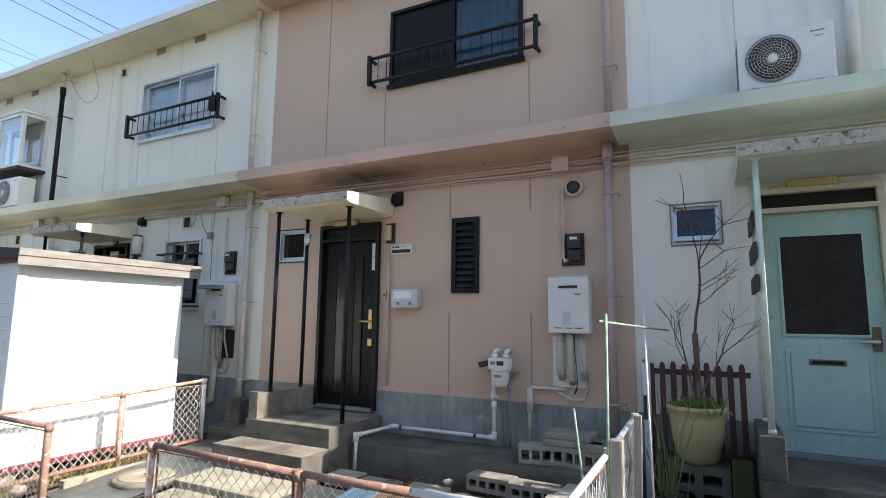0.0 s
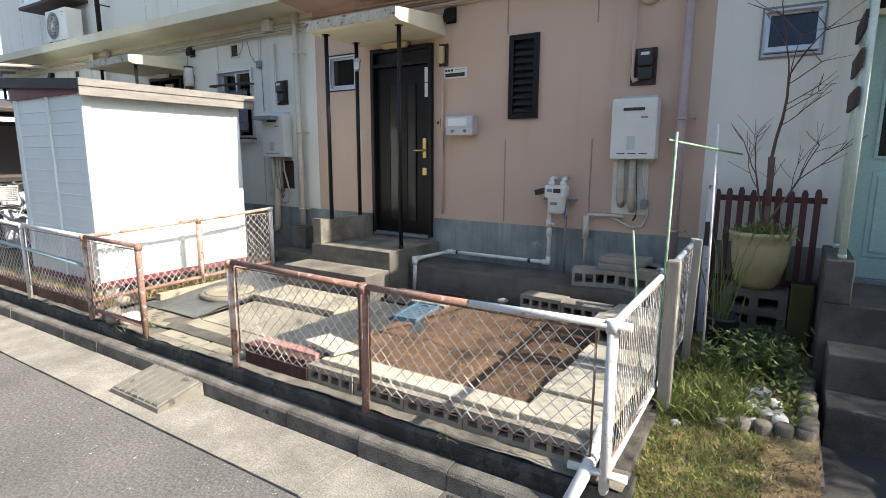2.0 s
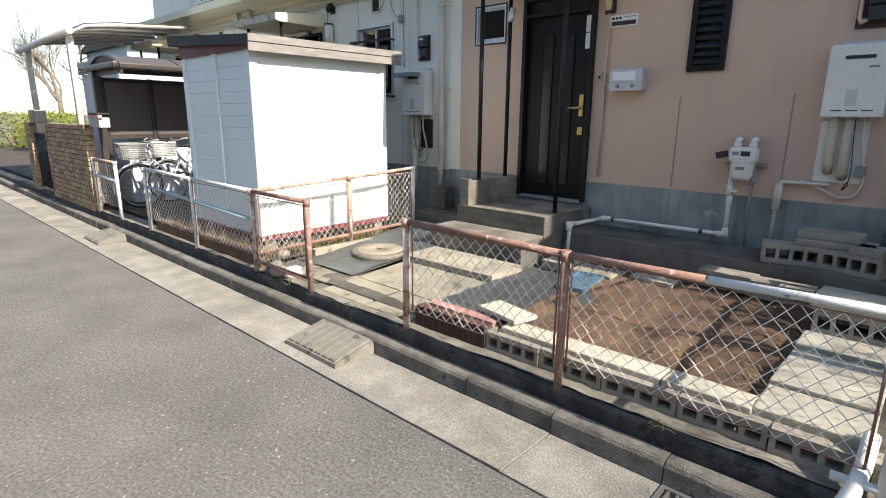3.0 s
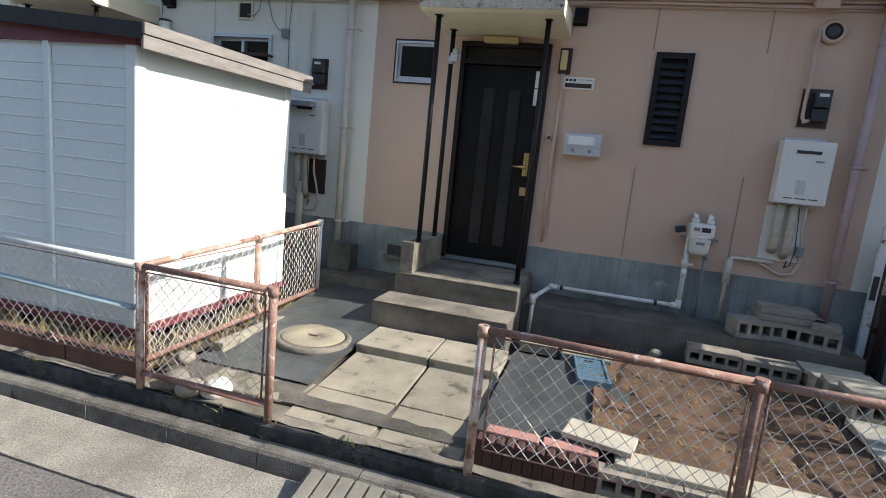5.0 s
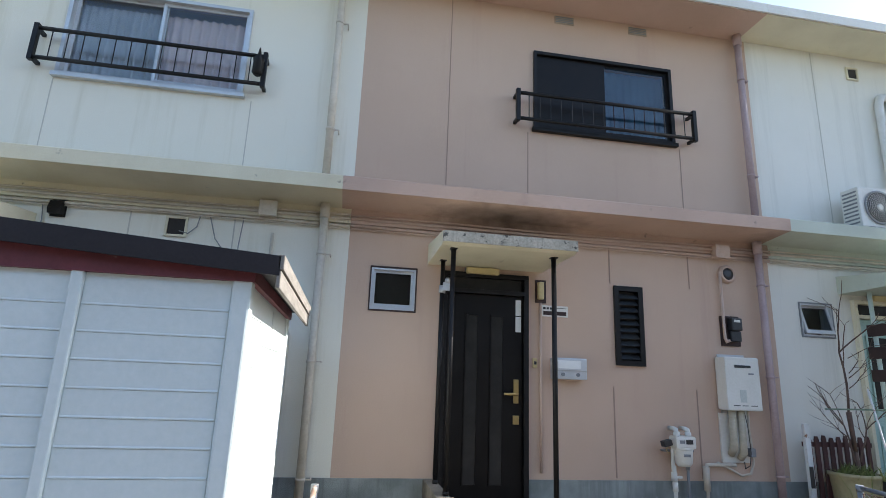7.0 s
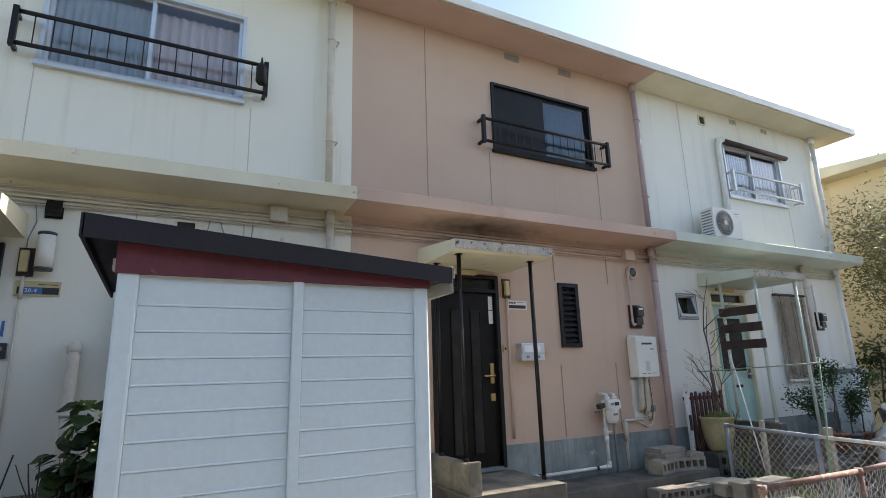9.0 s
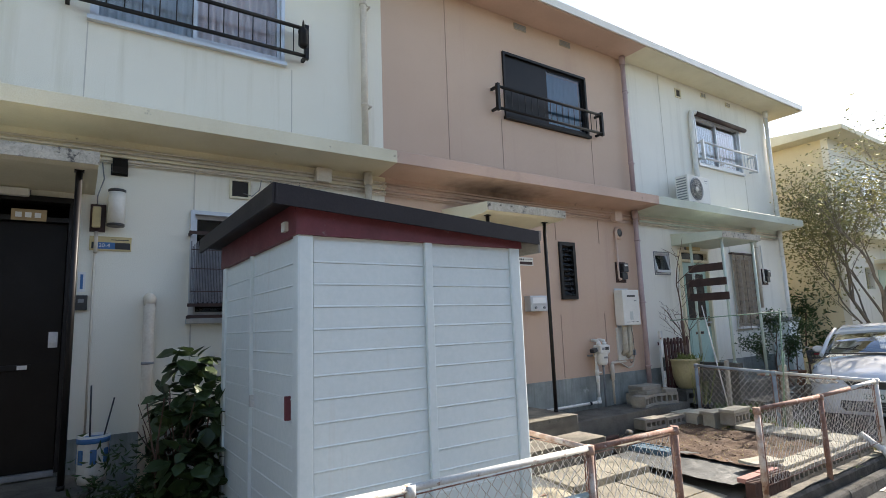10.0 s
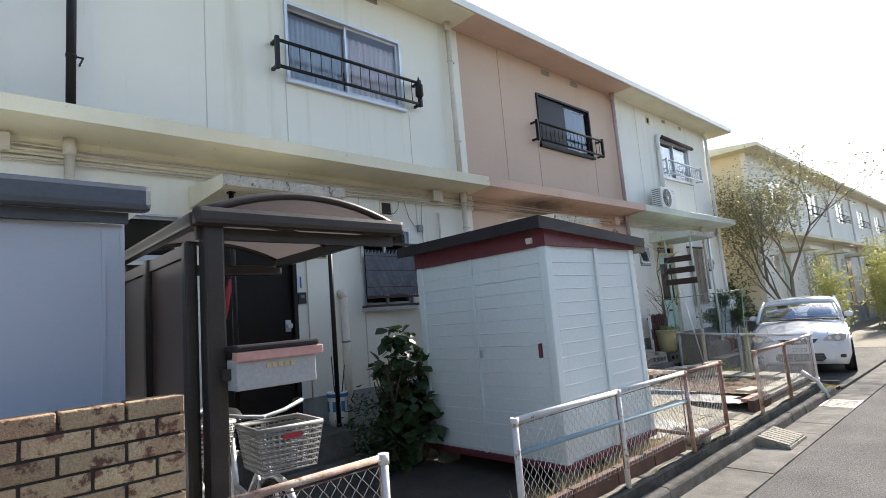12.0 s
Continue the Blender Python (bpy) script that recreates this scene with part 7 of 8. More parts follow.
for s in (-1, 1):
    cpart("pillar", run(bmesh.new(), [(1.08, s * 0.78, 1.01), (1.55, s * 0.745, 1.24), (1.97, s * 0.685, 1.42)], 0.034, 8), M_CAR)
    cpart("rear_pillar", run(bmesh.new(), [(3.35, s * 0.685, 1.42), (3.9, s * 0.71, 1.28), (4.2, s * 0.75, 1.05)], 0.055, 8), M_CAR)
    cpart("middle_pillar", run(bmesh.new(), [(2.55, s * 0.80, 1.0), (2.6, s * 0.695, 1.42)], 0.03, 8), M_DPLAST)
    mir = cpart("mirror", loft(bmesh.new(), [[(1.44 + dx, s * (0.90 + w * math.cos(a)), 1.09 + h * math.sin(a)) for a in [k * math.tau / 10 for k in range(10)]] for dx, w, h in ((0, 0.05, 0.035), (0.04, 0.085, 0.06), (0.12, 0.09, 0.065))]), M_CAR)
    part("mirror_arm", T((1.50, s * 0.86, 1.03), (1.50, s * 0.79, 1.0), 0.022, 8), M_DPLAST, mir)
    hl = bmesh.new()
    prism(hl, [(s * 0.40, 0.665), (s * 0.66, 0.645), (s * 0.78, 0.675), (s * 0.80, 0.765), (s * 0.70, 0.79), (s * 0.52, 0.765)], "x", 0.015, 0.30)
    cpart("headlight", hl, M_LAMP, label="clear headlight with two round lamps")
    for cy, rr in ((0.53, 0.036), (0.66, 0.046)):
        cpart("lamp_ring", lathe(bmesh.new(), [(rr, 0), (rr, 0.01), (rr * 0.8, 0.014), (rr * 0.55, 0.004)], 18), M_SILVER).matrix_basis = pose(0.014, s * cy, 0.712, 0, -90, 0)
    cpart("fog_recess", B(0.028, 0.09, s * 0.64 - 0.11, s * 0.64 + 0.11, 0.33, 0.395, bevel=0.008), M_DPLAST)
    cpart("fog_lamp", T((0.022, s * 0.62, 0.362), (0.04, s * 0.62, 0.362), 0.028, 14), M_SILVER)
    for wx in (0.86, 3.50):
        wh = cpart("wheel", lathe(bmesh.new(), [(0.20, -0.10), (0.29, -0.10), (0.315, -0.06), (0.315, 0.06), (0.29, 0.10), (0.20, 0.10)], 32), M_TYRE)
        wh.matrix_basis = pose(wx, s * 0.79, 0.315, 90)
        part("rim", lathe(bmesh.new(), [(0.205, -0.08), (0.205, 0.08), (0.19, 0.09), (0.06, 0.085), (0.02, 0.10)], 24), M_SILVER, wh)
        part("rim_back", lathe(bmesh.new(), [(0.06, -0.10), (0.19, -0.09), (0.19, -0.082)], 24), M_SILVER, wh)
        cpart("wheel_arch", lathe(bmesh.new(), [(0.355, -0.01), (0.36, 0.0), (0.355, 0.01), (0.33, 0.008)], 32), M_DPLAST).matrix_basis = pose(wx, s * 0.878, 0.33, 90)
cpart("grille", prism(bmesh.new(), [(-0.34, 0.70), (0.34, 0.70), (0.28, 0.63), (0.18, 0.60), (-0.18, 0.60), (-0.28, 0.63)], "x", -0.006, 0.05), M_DPLAST)
cpart("grille_trim", prism(bmesh.new(), [(-0.35, 0.715), (0.35, 0.715), (0.34, 0.702), (-0.34, 0.702)], "x", -0.008, 0.05), M_SILVER)
cpart("lower_intake", prism(bmesh.new(), [(-0.40, 0.42), (0.40, 0.42), (0.43, 0.32), (0.36, 0.27), (-0.36, 0.27), (-0.43, 0.32)], "x", -0.004, 0.06), M_DPLAST)
for z in (0.31, 0.345, 0.38):
    cpart("intake_bar", B(-0.012, -0.0045, -0.38, 0.38, z, z + 0.008), M_GREY)
cpart("emblem", B(-0.016, -0.0065, -0.05, 0.05, 0.635, 0.675, bevel=0.01), M_SILVER)
for s in (-1, 1):
    cpart("bonnet_line", run(bmesh.new(), [(0.12, s * 0.50, 0.785), (0.6, s * 0.58, 0.925), (1.05, s * 0.66, 1.015)], 0.005, 5), M_GREY)
cpart("cowl", prism(bmesh.new(), [(-0.74, 1.028), (0.74, 1.028), (0.70, 1.045), (0, 1.062), (-0.70, 1.045)], "x", 1.02, 1.14), M_DPLAST)
plate = cpart("number_plate", B(-0.022, -0.0125, -0.165, 0.165, 0.435, 0.595, bevel=0.003), M_WHITEP)
letters("23-70", 0.11, paint("plate_green", (0.04, 0.12, 0.07), bump=0), plate, Matrix.Translation((-0.0235, 0, 0.49)) @ Matrix(((0, 0, -1, 0), (-1, 0, 0, 0), (0, 1, 0, 0), (0, 0, 0, 1))))
for y in (-0.35, 0.1):
    cpart("wiper", run(bmesh.new(), [(1.12, y, 1.065), (1.20, y + 0.25, 1.105), (1.25, y + 0.5, 1.125)], 0.008, 5), M_DPLAST)

# ---- next block of houses ----
fx = 8.85
blk = thing("apartment_block", "long two-storey cream terrace block with a flat eave", "building", at=(fx, 5.35, 0))
L2 = 52.0
wins = []
for k in range(11):
    wins.append((1.9 + 4.6 * k, 3.5 + 4.6 * k, 4.5, 5.45))
    wins.append((1.2 + 4.6 * k, 1.75 + 4.6 * k, 2.3, 2.85))
bm = holed(0, L2, 0, 6.02, wins, 0, 0.15)
part("wall", bm, M_WHITE, blk)
part("end_wall", B(-0.0, 0.15, 0.152, 7.0, 0, 6.02), M_CREAM2, blk)
part("back_wall", B(0.152, L2, 6.85, 7.0, 0, 6.02), M_CREAM2, blk)
# Dark sheet behind the windows instead of shaded rooms.
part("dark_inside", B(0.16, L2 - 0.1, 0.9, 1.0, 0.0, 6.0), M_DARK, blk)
part("roof", prism(bmesh.new(), [(-0.5, 6.02), (-0.5, 6.13), (3.5, 6.5), (7.5, 6.13), (7.5, 6.02)], "x", -0.5, L2), M_SLABC, blk)
part("slab", B(-0.05, L2, -0.47, -0.001, 3.47, 3.6, bevel=0.01), M_SLABC, blk)
part("end_band", B(-0.03, -0.001, 0.0, 7.0, 3.40, 3.55), M_SLABC, blk)
part("base", B(-0.012, L2, -0.012, -0.001, 0, 0.95), M_BASE, blk)
for k in range(11):
    a, b = wins[2 * k][:2]
    w = part("window", B(a, b, 0.05, 0.07, 4.5, 5.45), M_GLASS, blk)
    bm = bmesh.new()
    for q in ((a, b, 4.5, 4.54), (a, b, 5.41, 5.45), (a, a + 0.04, 4.54, 5.41), (b - 0.04, b, 4.54, 5.41), ((a + b) / 2 - 0.02, (a + b) / 2 + 0.02, 4.54, 5.41)):
        box(bm, q[0], q[1], 0.02, 0.05, q[2], q[3])
    part("window_frame", bm, M_SILVER, w)
    bm = bmesh.new()
    for z in (4.55, 4.85):
        tube(bm, (a - 0.2, -0.15, z), (b + 0.2, -0.15, z), 0.02, 6)
    for i in range(9):
        x = a - 0.2 + (b - a + 0.4) * i / 8
        tube(bm, (x, -0.15, 4.55), (x, -0.15, 4.85), 0.008, 4)
    for x in (a - 0.2, b + 0.2):
        tube(bm, (x, -0.15, 4.7), (x, 0.0, 4.7), 0.015, 4)
    part("railing", bm, M_BLACK, w)
    part("low_window", B(wins[2 * k + 1][0], wins[2 * k + 1][1], 0.05, 0.07, 2.3, 2.85), M_GLASS, blk)
    part("door", B(2.05 + 4.6 * k, 2.9 + 4.6 * k, -0.02, -0.002, 0.75, 2.8), M_DOOR if k % 3 else M_GREENP, blk)
    part("porch_canopy", B(1.9 + 4.6 * k, 3.1 + 4.6 * k, -0.85, -0.002, 2.95, 3.06), M_SLABC, blk)
    part("downpipe", T((4.5 + 4.6 * k, -0.08, 0.2), (4.5 + 4.6 * k, -0.08, 6.02), 0.04, 8), M_PVC, blk)
    if k > 1:
        sh = part("carport_roof", B(0.6 + 4.6 * k, 4.2 + 4.6 * k, -3.0, -0.9, 2.45 , 2.52), M_WOODD, blk)
        for x in (0.8, 4.0):
            part("carport_post", T((x + 4.6 * k, -2.8, 0.02), (x + 4.6 * k, -2.8, 2.45), 0.04, 6), M_WOODD, blk)
solid("ground_far", B(9.0, 90, 2.45, 5.34, -0.03, 0.06), M_EARTH, kind="structure")
tree(8.3, 4.6, 0.05, "tall thin-branched evergreen tree before the gable", 2.05, 0.062, 4, M_BARK, M_LEAFT, 0.085, 26, seed=33, spread=0.33, spray=0.28, stems=2, lean=(0.06, 0.03))
for x, y, h, s in ((11.2, 4.35, 2.7, 1), (15.6, 3.75, 3.3, 2), (18.2, 3.6, 3.5, 5)):
    rb = random.Random(s)
    bb = thing("bamboo_clump", "bright yellow-green bamboo clump beside the road", "bamboo", "bamboo clumps", at=(x, y, 0.05))
    pl = []
    for k in range(16):
        px, py = rb.gauss(0, 0.18), rb.gauss(0, 0.18)
        hh = h * rb.uniform(0.6, 1.05)
        dx, dy = rb.gauss(0, 0.16), rb.gauss(0, 0.16)
        part("cane", run(bmesh.new(), [(px + dx * u * u, py + dy * u * u, hh * u) for u in (0, 0.25, 0.5, 0.75, 1)], 0.008, 5), M_LEAFY, bb)
        pl += [(px + dx * u * u + rb.gauss(0, 0.16), py + dy * u * u + rb.gauss(0, 0.16), hh * u + rb.gauss(0, 0.08)) for u in [rb.uniform(0.3, 1.03) for _ in range(130)]]
    leaf_part("foliage", pl, rb, 0.13, M_LEAFY, bb, 0.22, 0.5)
rw = random.Random(6)
for z, yy, nn in ((1.75, 6.3, 260), (0.9, 5.9, 260)):
    cl = thing("wall_creeper", "dark green leafy creeper against the gable wall", "plant", "gable plants", at=(8.7, yy, 0.05))
    bm = bmesh.new()
    run(bm, [(0, 0, 0), (0.02, 0.05, z * 0.5), (0.0, -0.05, z)], 0.02, 6)
    part("stem", bm, M_TWIG, cl)
    leaf_part("leaves", [(rw.gauss(-0.1, 0.14), rw.gauss(0, 0.26), z + rw.gauss(0.1, 0.25)) for _ in range(nn)], rw, 0.17, M_LEAFD, cl, 0.3, 0.5)
fence("plain chain-link fence beyond the parked car", [(9.2, 2.6, 0.0, 0.95, M_FWHITE), (10.8, 2.6, 0.0, 0.95, M_FWHITE), (12.4, 2.6, 0.0, 0.95, M_FWHITE)],
      [((9.2, 2.6, 0.93), (12.4, 2.6, 0.93), M_FWHITE)], [((9.2, 2.6), (10.8, 2.6), 0.15, 0.9), ((10.8, 2.6), (12.4, 2.6), 0.15, 0.9)])

# ---- bush and porch of the cream house ----
M_LEAFB = leaf_mat("broad_dark_leaf", (0.028, 0.052, 0.018), (0.065, 0.105, 0.034), 0.45, 0.2)
bush = thing("hydrangea_bush", "tall dark bush with broad leaves beside the shed", "bush", at=(-5.64, 4.68, 0.28))
bm, tp = bmesh.new(), []
rb = random.Random(12)
for k in range(9):
    limbs(bm, rb, (rb.gauss(0, 0.06), rb.gauss(0, 0.06), 0), (rb.gauss(0.08, 0.18), rb.gauss(0, 0.15), 1), rb.uniform(0.5, 0.72), 0.012, 1, tp, 0.30, 0.3, 5)
part("stem", bm, M_TWIG, bush)


def broad_leaves(places, rng, size):
    """Ovate leaves hanging from their stalks, folded along the midrib, eight points each."""
    vs, fs = [], []
    for p, out in places:
        d = (out + Vector((rng.gauss(0, 0.35), rng.gauss(0, 0.35), rng.gauss(-0.45, 0.35)))).normalized()
        u = d.cross(Vector((rng.gauss(0, 0.25), rng.gauss(0, 0.25), 1))).normalized()
        n = u.cross(d)
        s = size * rng.uniform(0.55, 1.3)
        p = Vector(p)
        k = len(vs)
        vs.append(p)
        for t, w, dip in ((0.22, 0.36, 0.05), (0.55, 0.42, 0.03), (0.82, 0.2, -0.04)):
            m = p + d * s * t + n * s * (0.10 * t - 0.16 * t * t)
            vs += [m + u * s * w + n * s * dip, m - n * s * 0.02, m - u * s * w + n * s * dip]
        vs.append(p + d * s - n * s * 0.10)
        fs += [(k, k + 1, k + 2), (k, k + 2, k + 3), (k + 1, k + 4, k + 5, k + 2), (k + 2, k + 5, k + 6, k + 3), (k + 4, k + 7, k + 8, k + 5), (k + 5, k + 8, k + 9, k + 6), (k + 7, k + 10, k + 8), (k + 8, k + 10, k + 9)]
    return vs, fs


pl = []
for hx, hy, hz, hr, n in ((0.12, 0.0, 1.30, 0.13, 34), (0.20, -0.04, 1.05, 0.17, 52), (0.02, 0.05, 1.02, 0.15, 34), (0.26, 0.02, 0.82, 0.20, 62), (0.05, -0.05, 0.78, 0.19, 50), (0.30, -0.06, 0.52, 0.22, 66), (0.05, 0.0, 0.50, 0.21, 60), (0.28, 0.04, 0.25, 0.22, 60), (-0.02, -0.04, 0.22, 0.22, 60), (0.10, -0.24, 0.62, 0.19, 52), (0.14, -0.26, 0.34, 0.20, 56), (0.16, -0.16, 0.95, 0.15, 36)):
    for _ in range(n):
        v = Vector((rb.gauss(0, 1), rb.gauss(0, 1), rb.gauss(0.15, 0.8))).normalized()
        pl.append((Vector((hx, hy, hz)) + v * hr * rb.uniform(0.45, 1.0), v))
vs, fs = broad_leaves(pl, rb, 0.135)
me = bpy.data.meshes.new("leaves")
me.from_pydata(vs, [], fs)
me.materials.append(M_LEAFB)
ob = new("leaves", me)
ob.parent = bush
tagged(ob, kind="stuff")
low = thing("low_shrub", "low feathery green shrub beside the porch", "shrub", at=(-5.94, 4.62, 0.28))
leaf_part("foliage", [(rb.gauss(0, 0.17), rb.gauss(0, 0.12), abs(rb.gauss(0.30, 0.20))) for _ in range(1100)], rb, 0.07, M_LEAFD, low, 0.25)
part("stem", T((0, 0, 0), (0, 0, 0.2), 0.01, 6), M_TWIG, low)
porch3 = thing("porch_steps", "dark concrete porch with a step", "steps", at=(-6.75, 5.0, 0))
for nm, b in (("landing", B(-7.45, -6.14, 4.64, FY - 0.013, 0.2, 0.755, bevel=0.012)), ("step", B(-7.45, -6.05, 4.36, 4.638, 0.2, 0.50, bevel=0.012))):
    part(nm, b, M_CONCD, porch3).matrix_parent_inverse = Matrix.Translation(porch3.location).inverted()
bucket = thing("bucket", "white ceramic umbrella bucket with a blue pattern", "bucket", at=(-6.12, 4.95, 0.756))
part("body", lathe(bmesh.new(), [(0.085, 0), (0.095, 0.05), (0.10, 0.30), (0.105, 0.33), (0.09, 0.33), (0.08, 0.3)], 24), M_PLASTIC, bucket)
for k in range(7):
    a = k * math.tau / 7
    part("blue_mark", B(-0.02, 0.02, -0.1005, -0.094, 0.14, 0.24, bevel=0.002), M_SIGNBLUE, bucket).matrix_basis = pose(0, 0, 0, 0, 0, math.degrees(a))
part("rim_band", lathe(bmesh.new(), [(0.104, 0.28), (0.107, 0.285), (0.107, 0.31), (0.104, 0.315)], 24), M_SIGNBLUE, bucket)
for a, b in (((-0.02, 0, 0.1), (-0.03, 0.03, 0.68)), ((0.02, 0, 0.1), (0.12, 0.03, 0.58))):
    part("stick", T(a, b, 0.006, 6), M_DPLAST, bucket)
solid("ground_west", grid_sheet(-30, -3.58, 2.74, 5.36, 0.275, 0.3, 0.012, 1.5), paint("damp_earth", (0.085, 0.066, 0.05), (0.045, 0.036, 0.028), 0.92, grain=90, blot=3, bump=0.9, grain_amount=0.5, spots=((0.13, 0.105, 0.08), -0.15, 20.0)), kind="structure")

# ---- cycle shelter, bicycles ----
M_BRONZE = paint("dark_bronze_aluminium", (0.045, 0.038, 0.033), (0.06, 0.05, 0.044), 0.42, 0.3, grain=60, blot=4, bump=0.06)
M_SMOKE = leaf_mat("smoked_sheet", (0.24, 0.205, 0.195), (0.27, 0.23, 0.22), 0.25, 0.6)
M_ROOFSHEET = leaf_mat("smoked_roof_sheet", (0.27, 0.25, 0.25), (0.30, 0.28, 0.28), 0.3, 0.65)
port = thing("cycle_shelter", "dark bronze cycle shelter with an arched smoked roof", "cycle shelter", at=(-7.65, 3.3, 0.28))
PIv = Matrix.Translation(port.location).inverted()
def pp(name, bm, mat, label=""):
    part(name, bm, mat, port, label).matrix_parent_inverse = PIv
X0, X1 = -8.20, -7.04
def arch(u):
    return X0 + (X1 - X0) * u, 0.13 * (1 - (2 * u - 1) ** 2)
for y in (2.66, 3.45, 4.25):
    pp("arch_rib", run(bmesh.new(), [(arch(k / 12)[0], y, 2.31 + arch(k / 12)[1]) for k in range(13)], 0.022, 8), M_BRONZE)
pp("front_beam", B(X0 - 0.03, X1 + 0.03, 2.60, 2.68, 2.25, 2.335, bevel=0.025), M_BRONZE)
pp("back_beam", B(X0 - 0.03, X1 + 0.03, 4.24, 4.30, 2.19, 2.27, bevel=0.015), M_BRONZE)
pp("low_beam", B(X0 - 0.0, X1 + 0.0, 2.69, 2.72, 2.19, 2.25), M_BRONZE)
for x in (X0, X1):
    pp("side_beam", B(x - 0.03, x + 0.03, 2.68, 4.24, 2.25, 2.32, bevel=0.015), M_BRONZE)
for y0, y1 in ((2.68, 3.43), (3.47, 4.23)):
    bm = bmesh.new()
    lo = [(arch(k / 12)[0], 2.315 + arch(k / 12)[1]) for k in range(13)]
    prism(bm, lo + [(x, z + 0.006) for x, z in lo[::-1]], "y", y0, y1)
    pp("roof_sheet", bm, M_ROOFSHEET, "smoked translucent roof sheet")
for y in (2.70, 4.2):
    pp("post", B(X0 + 0.025, X0 + 0.115, y - 0.05, y + 0.05, 0.28, 2.25, bevel=0.012), M_BRONZE)
for y in (2.78, 3.45, 4.12):
    pp("screen_post", B(X0 - 0.035, X0 + 0.022, y - 0.035, y + 0.035, 0.28, 2.19, bevel=0.015), M_BRONZE)
for a, b in ((2.76, 3.41), (3.49, 4.14)):
    pp("screen_panel", B(X0 - 0.006, X0 + 0.006, a, b, 1.36, 2.12), M_SMOKE, "smoked side panel")
    for z in (1.30, 2.12):
        pp("screen_rail", B(X0 - 0.02, X0 + 0.02, a, b, z, z + 0.06), M_BRONZE)
news = thing("newspaper_box", "grey newspaper box with a dark lid and pink tape", "mailbox", at=(-7.89, 2.62, 1.475))
part("box", B(-0.20, 0.20, -0.08, 0.06, 0, 0.14, bevel=0.008), paint("greyed_plastic", (0.42, 0.42, 0.41), (0.34, 0.34, 0.33), 0.5), news)
part("lid", B(-0.21, 0.21, -0.10, 0.07, 0.175, 0.205, bevel=0.01), M_DARKROOF, news)
part("pink_tape", B(-0.205, 0.235, -0.095, -0.04, 0.13, 0.175, bevel=0.006), paint("pink_tape_plastic", (0.62, 0.33, 0.28), (0.5, 0.26, 0.22), 0.5, grain=20, blot=8, bump=0.3), news)
for k in range(5):
    part("print", B(-0.06 + k * 0.03, -0.04 + k * 0.03, -0.0835, -0.0805, 0.09, 0.112), M_YELLOW, news)
part("bracket", B(-0.23, -0.20, -0.015, 0.02, 0.05, 0.10), M_BRONZE, news)


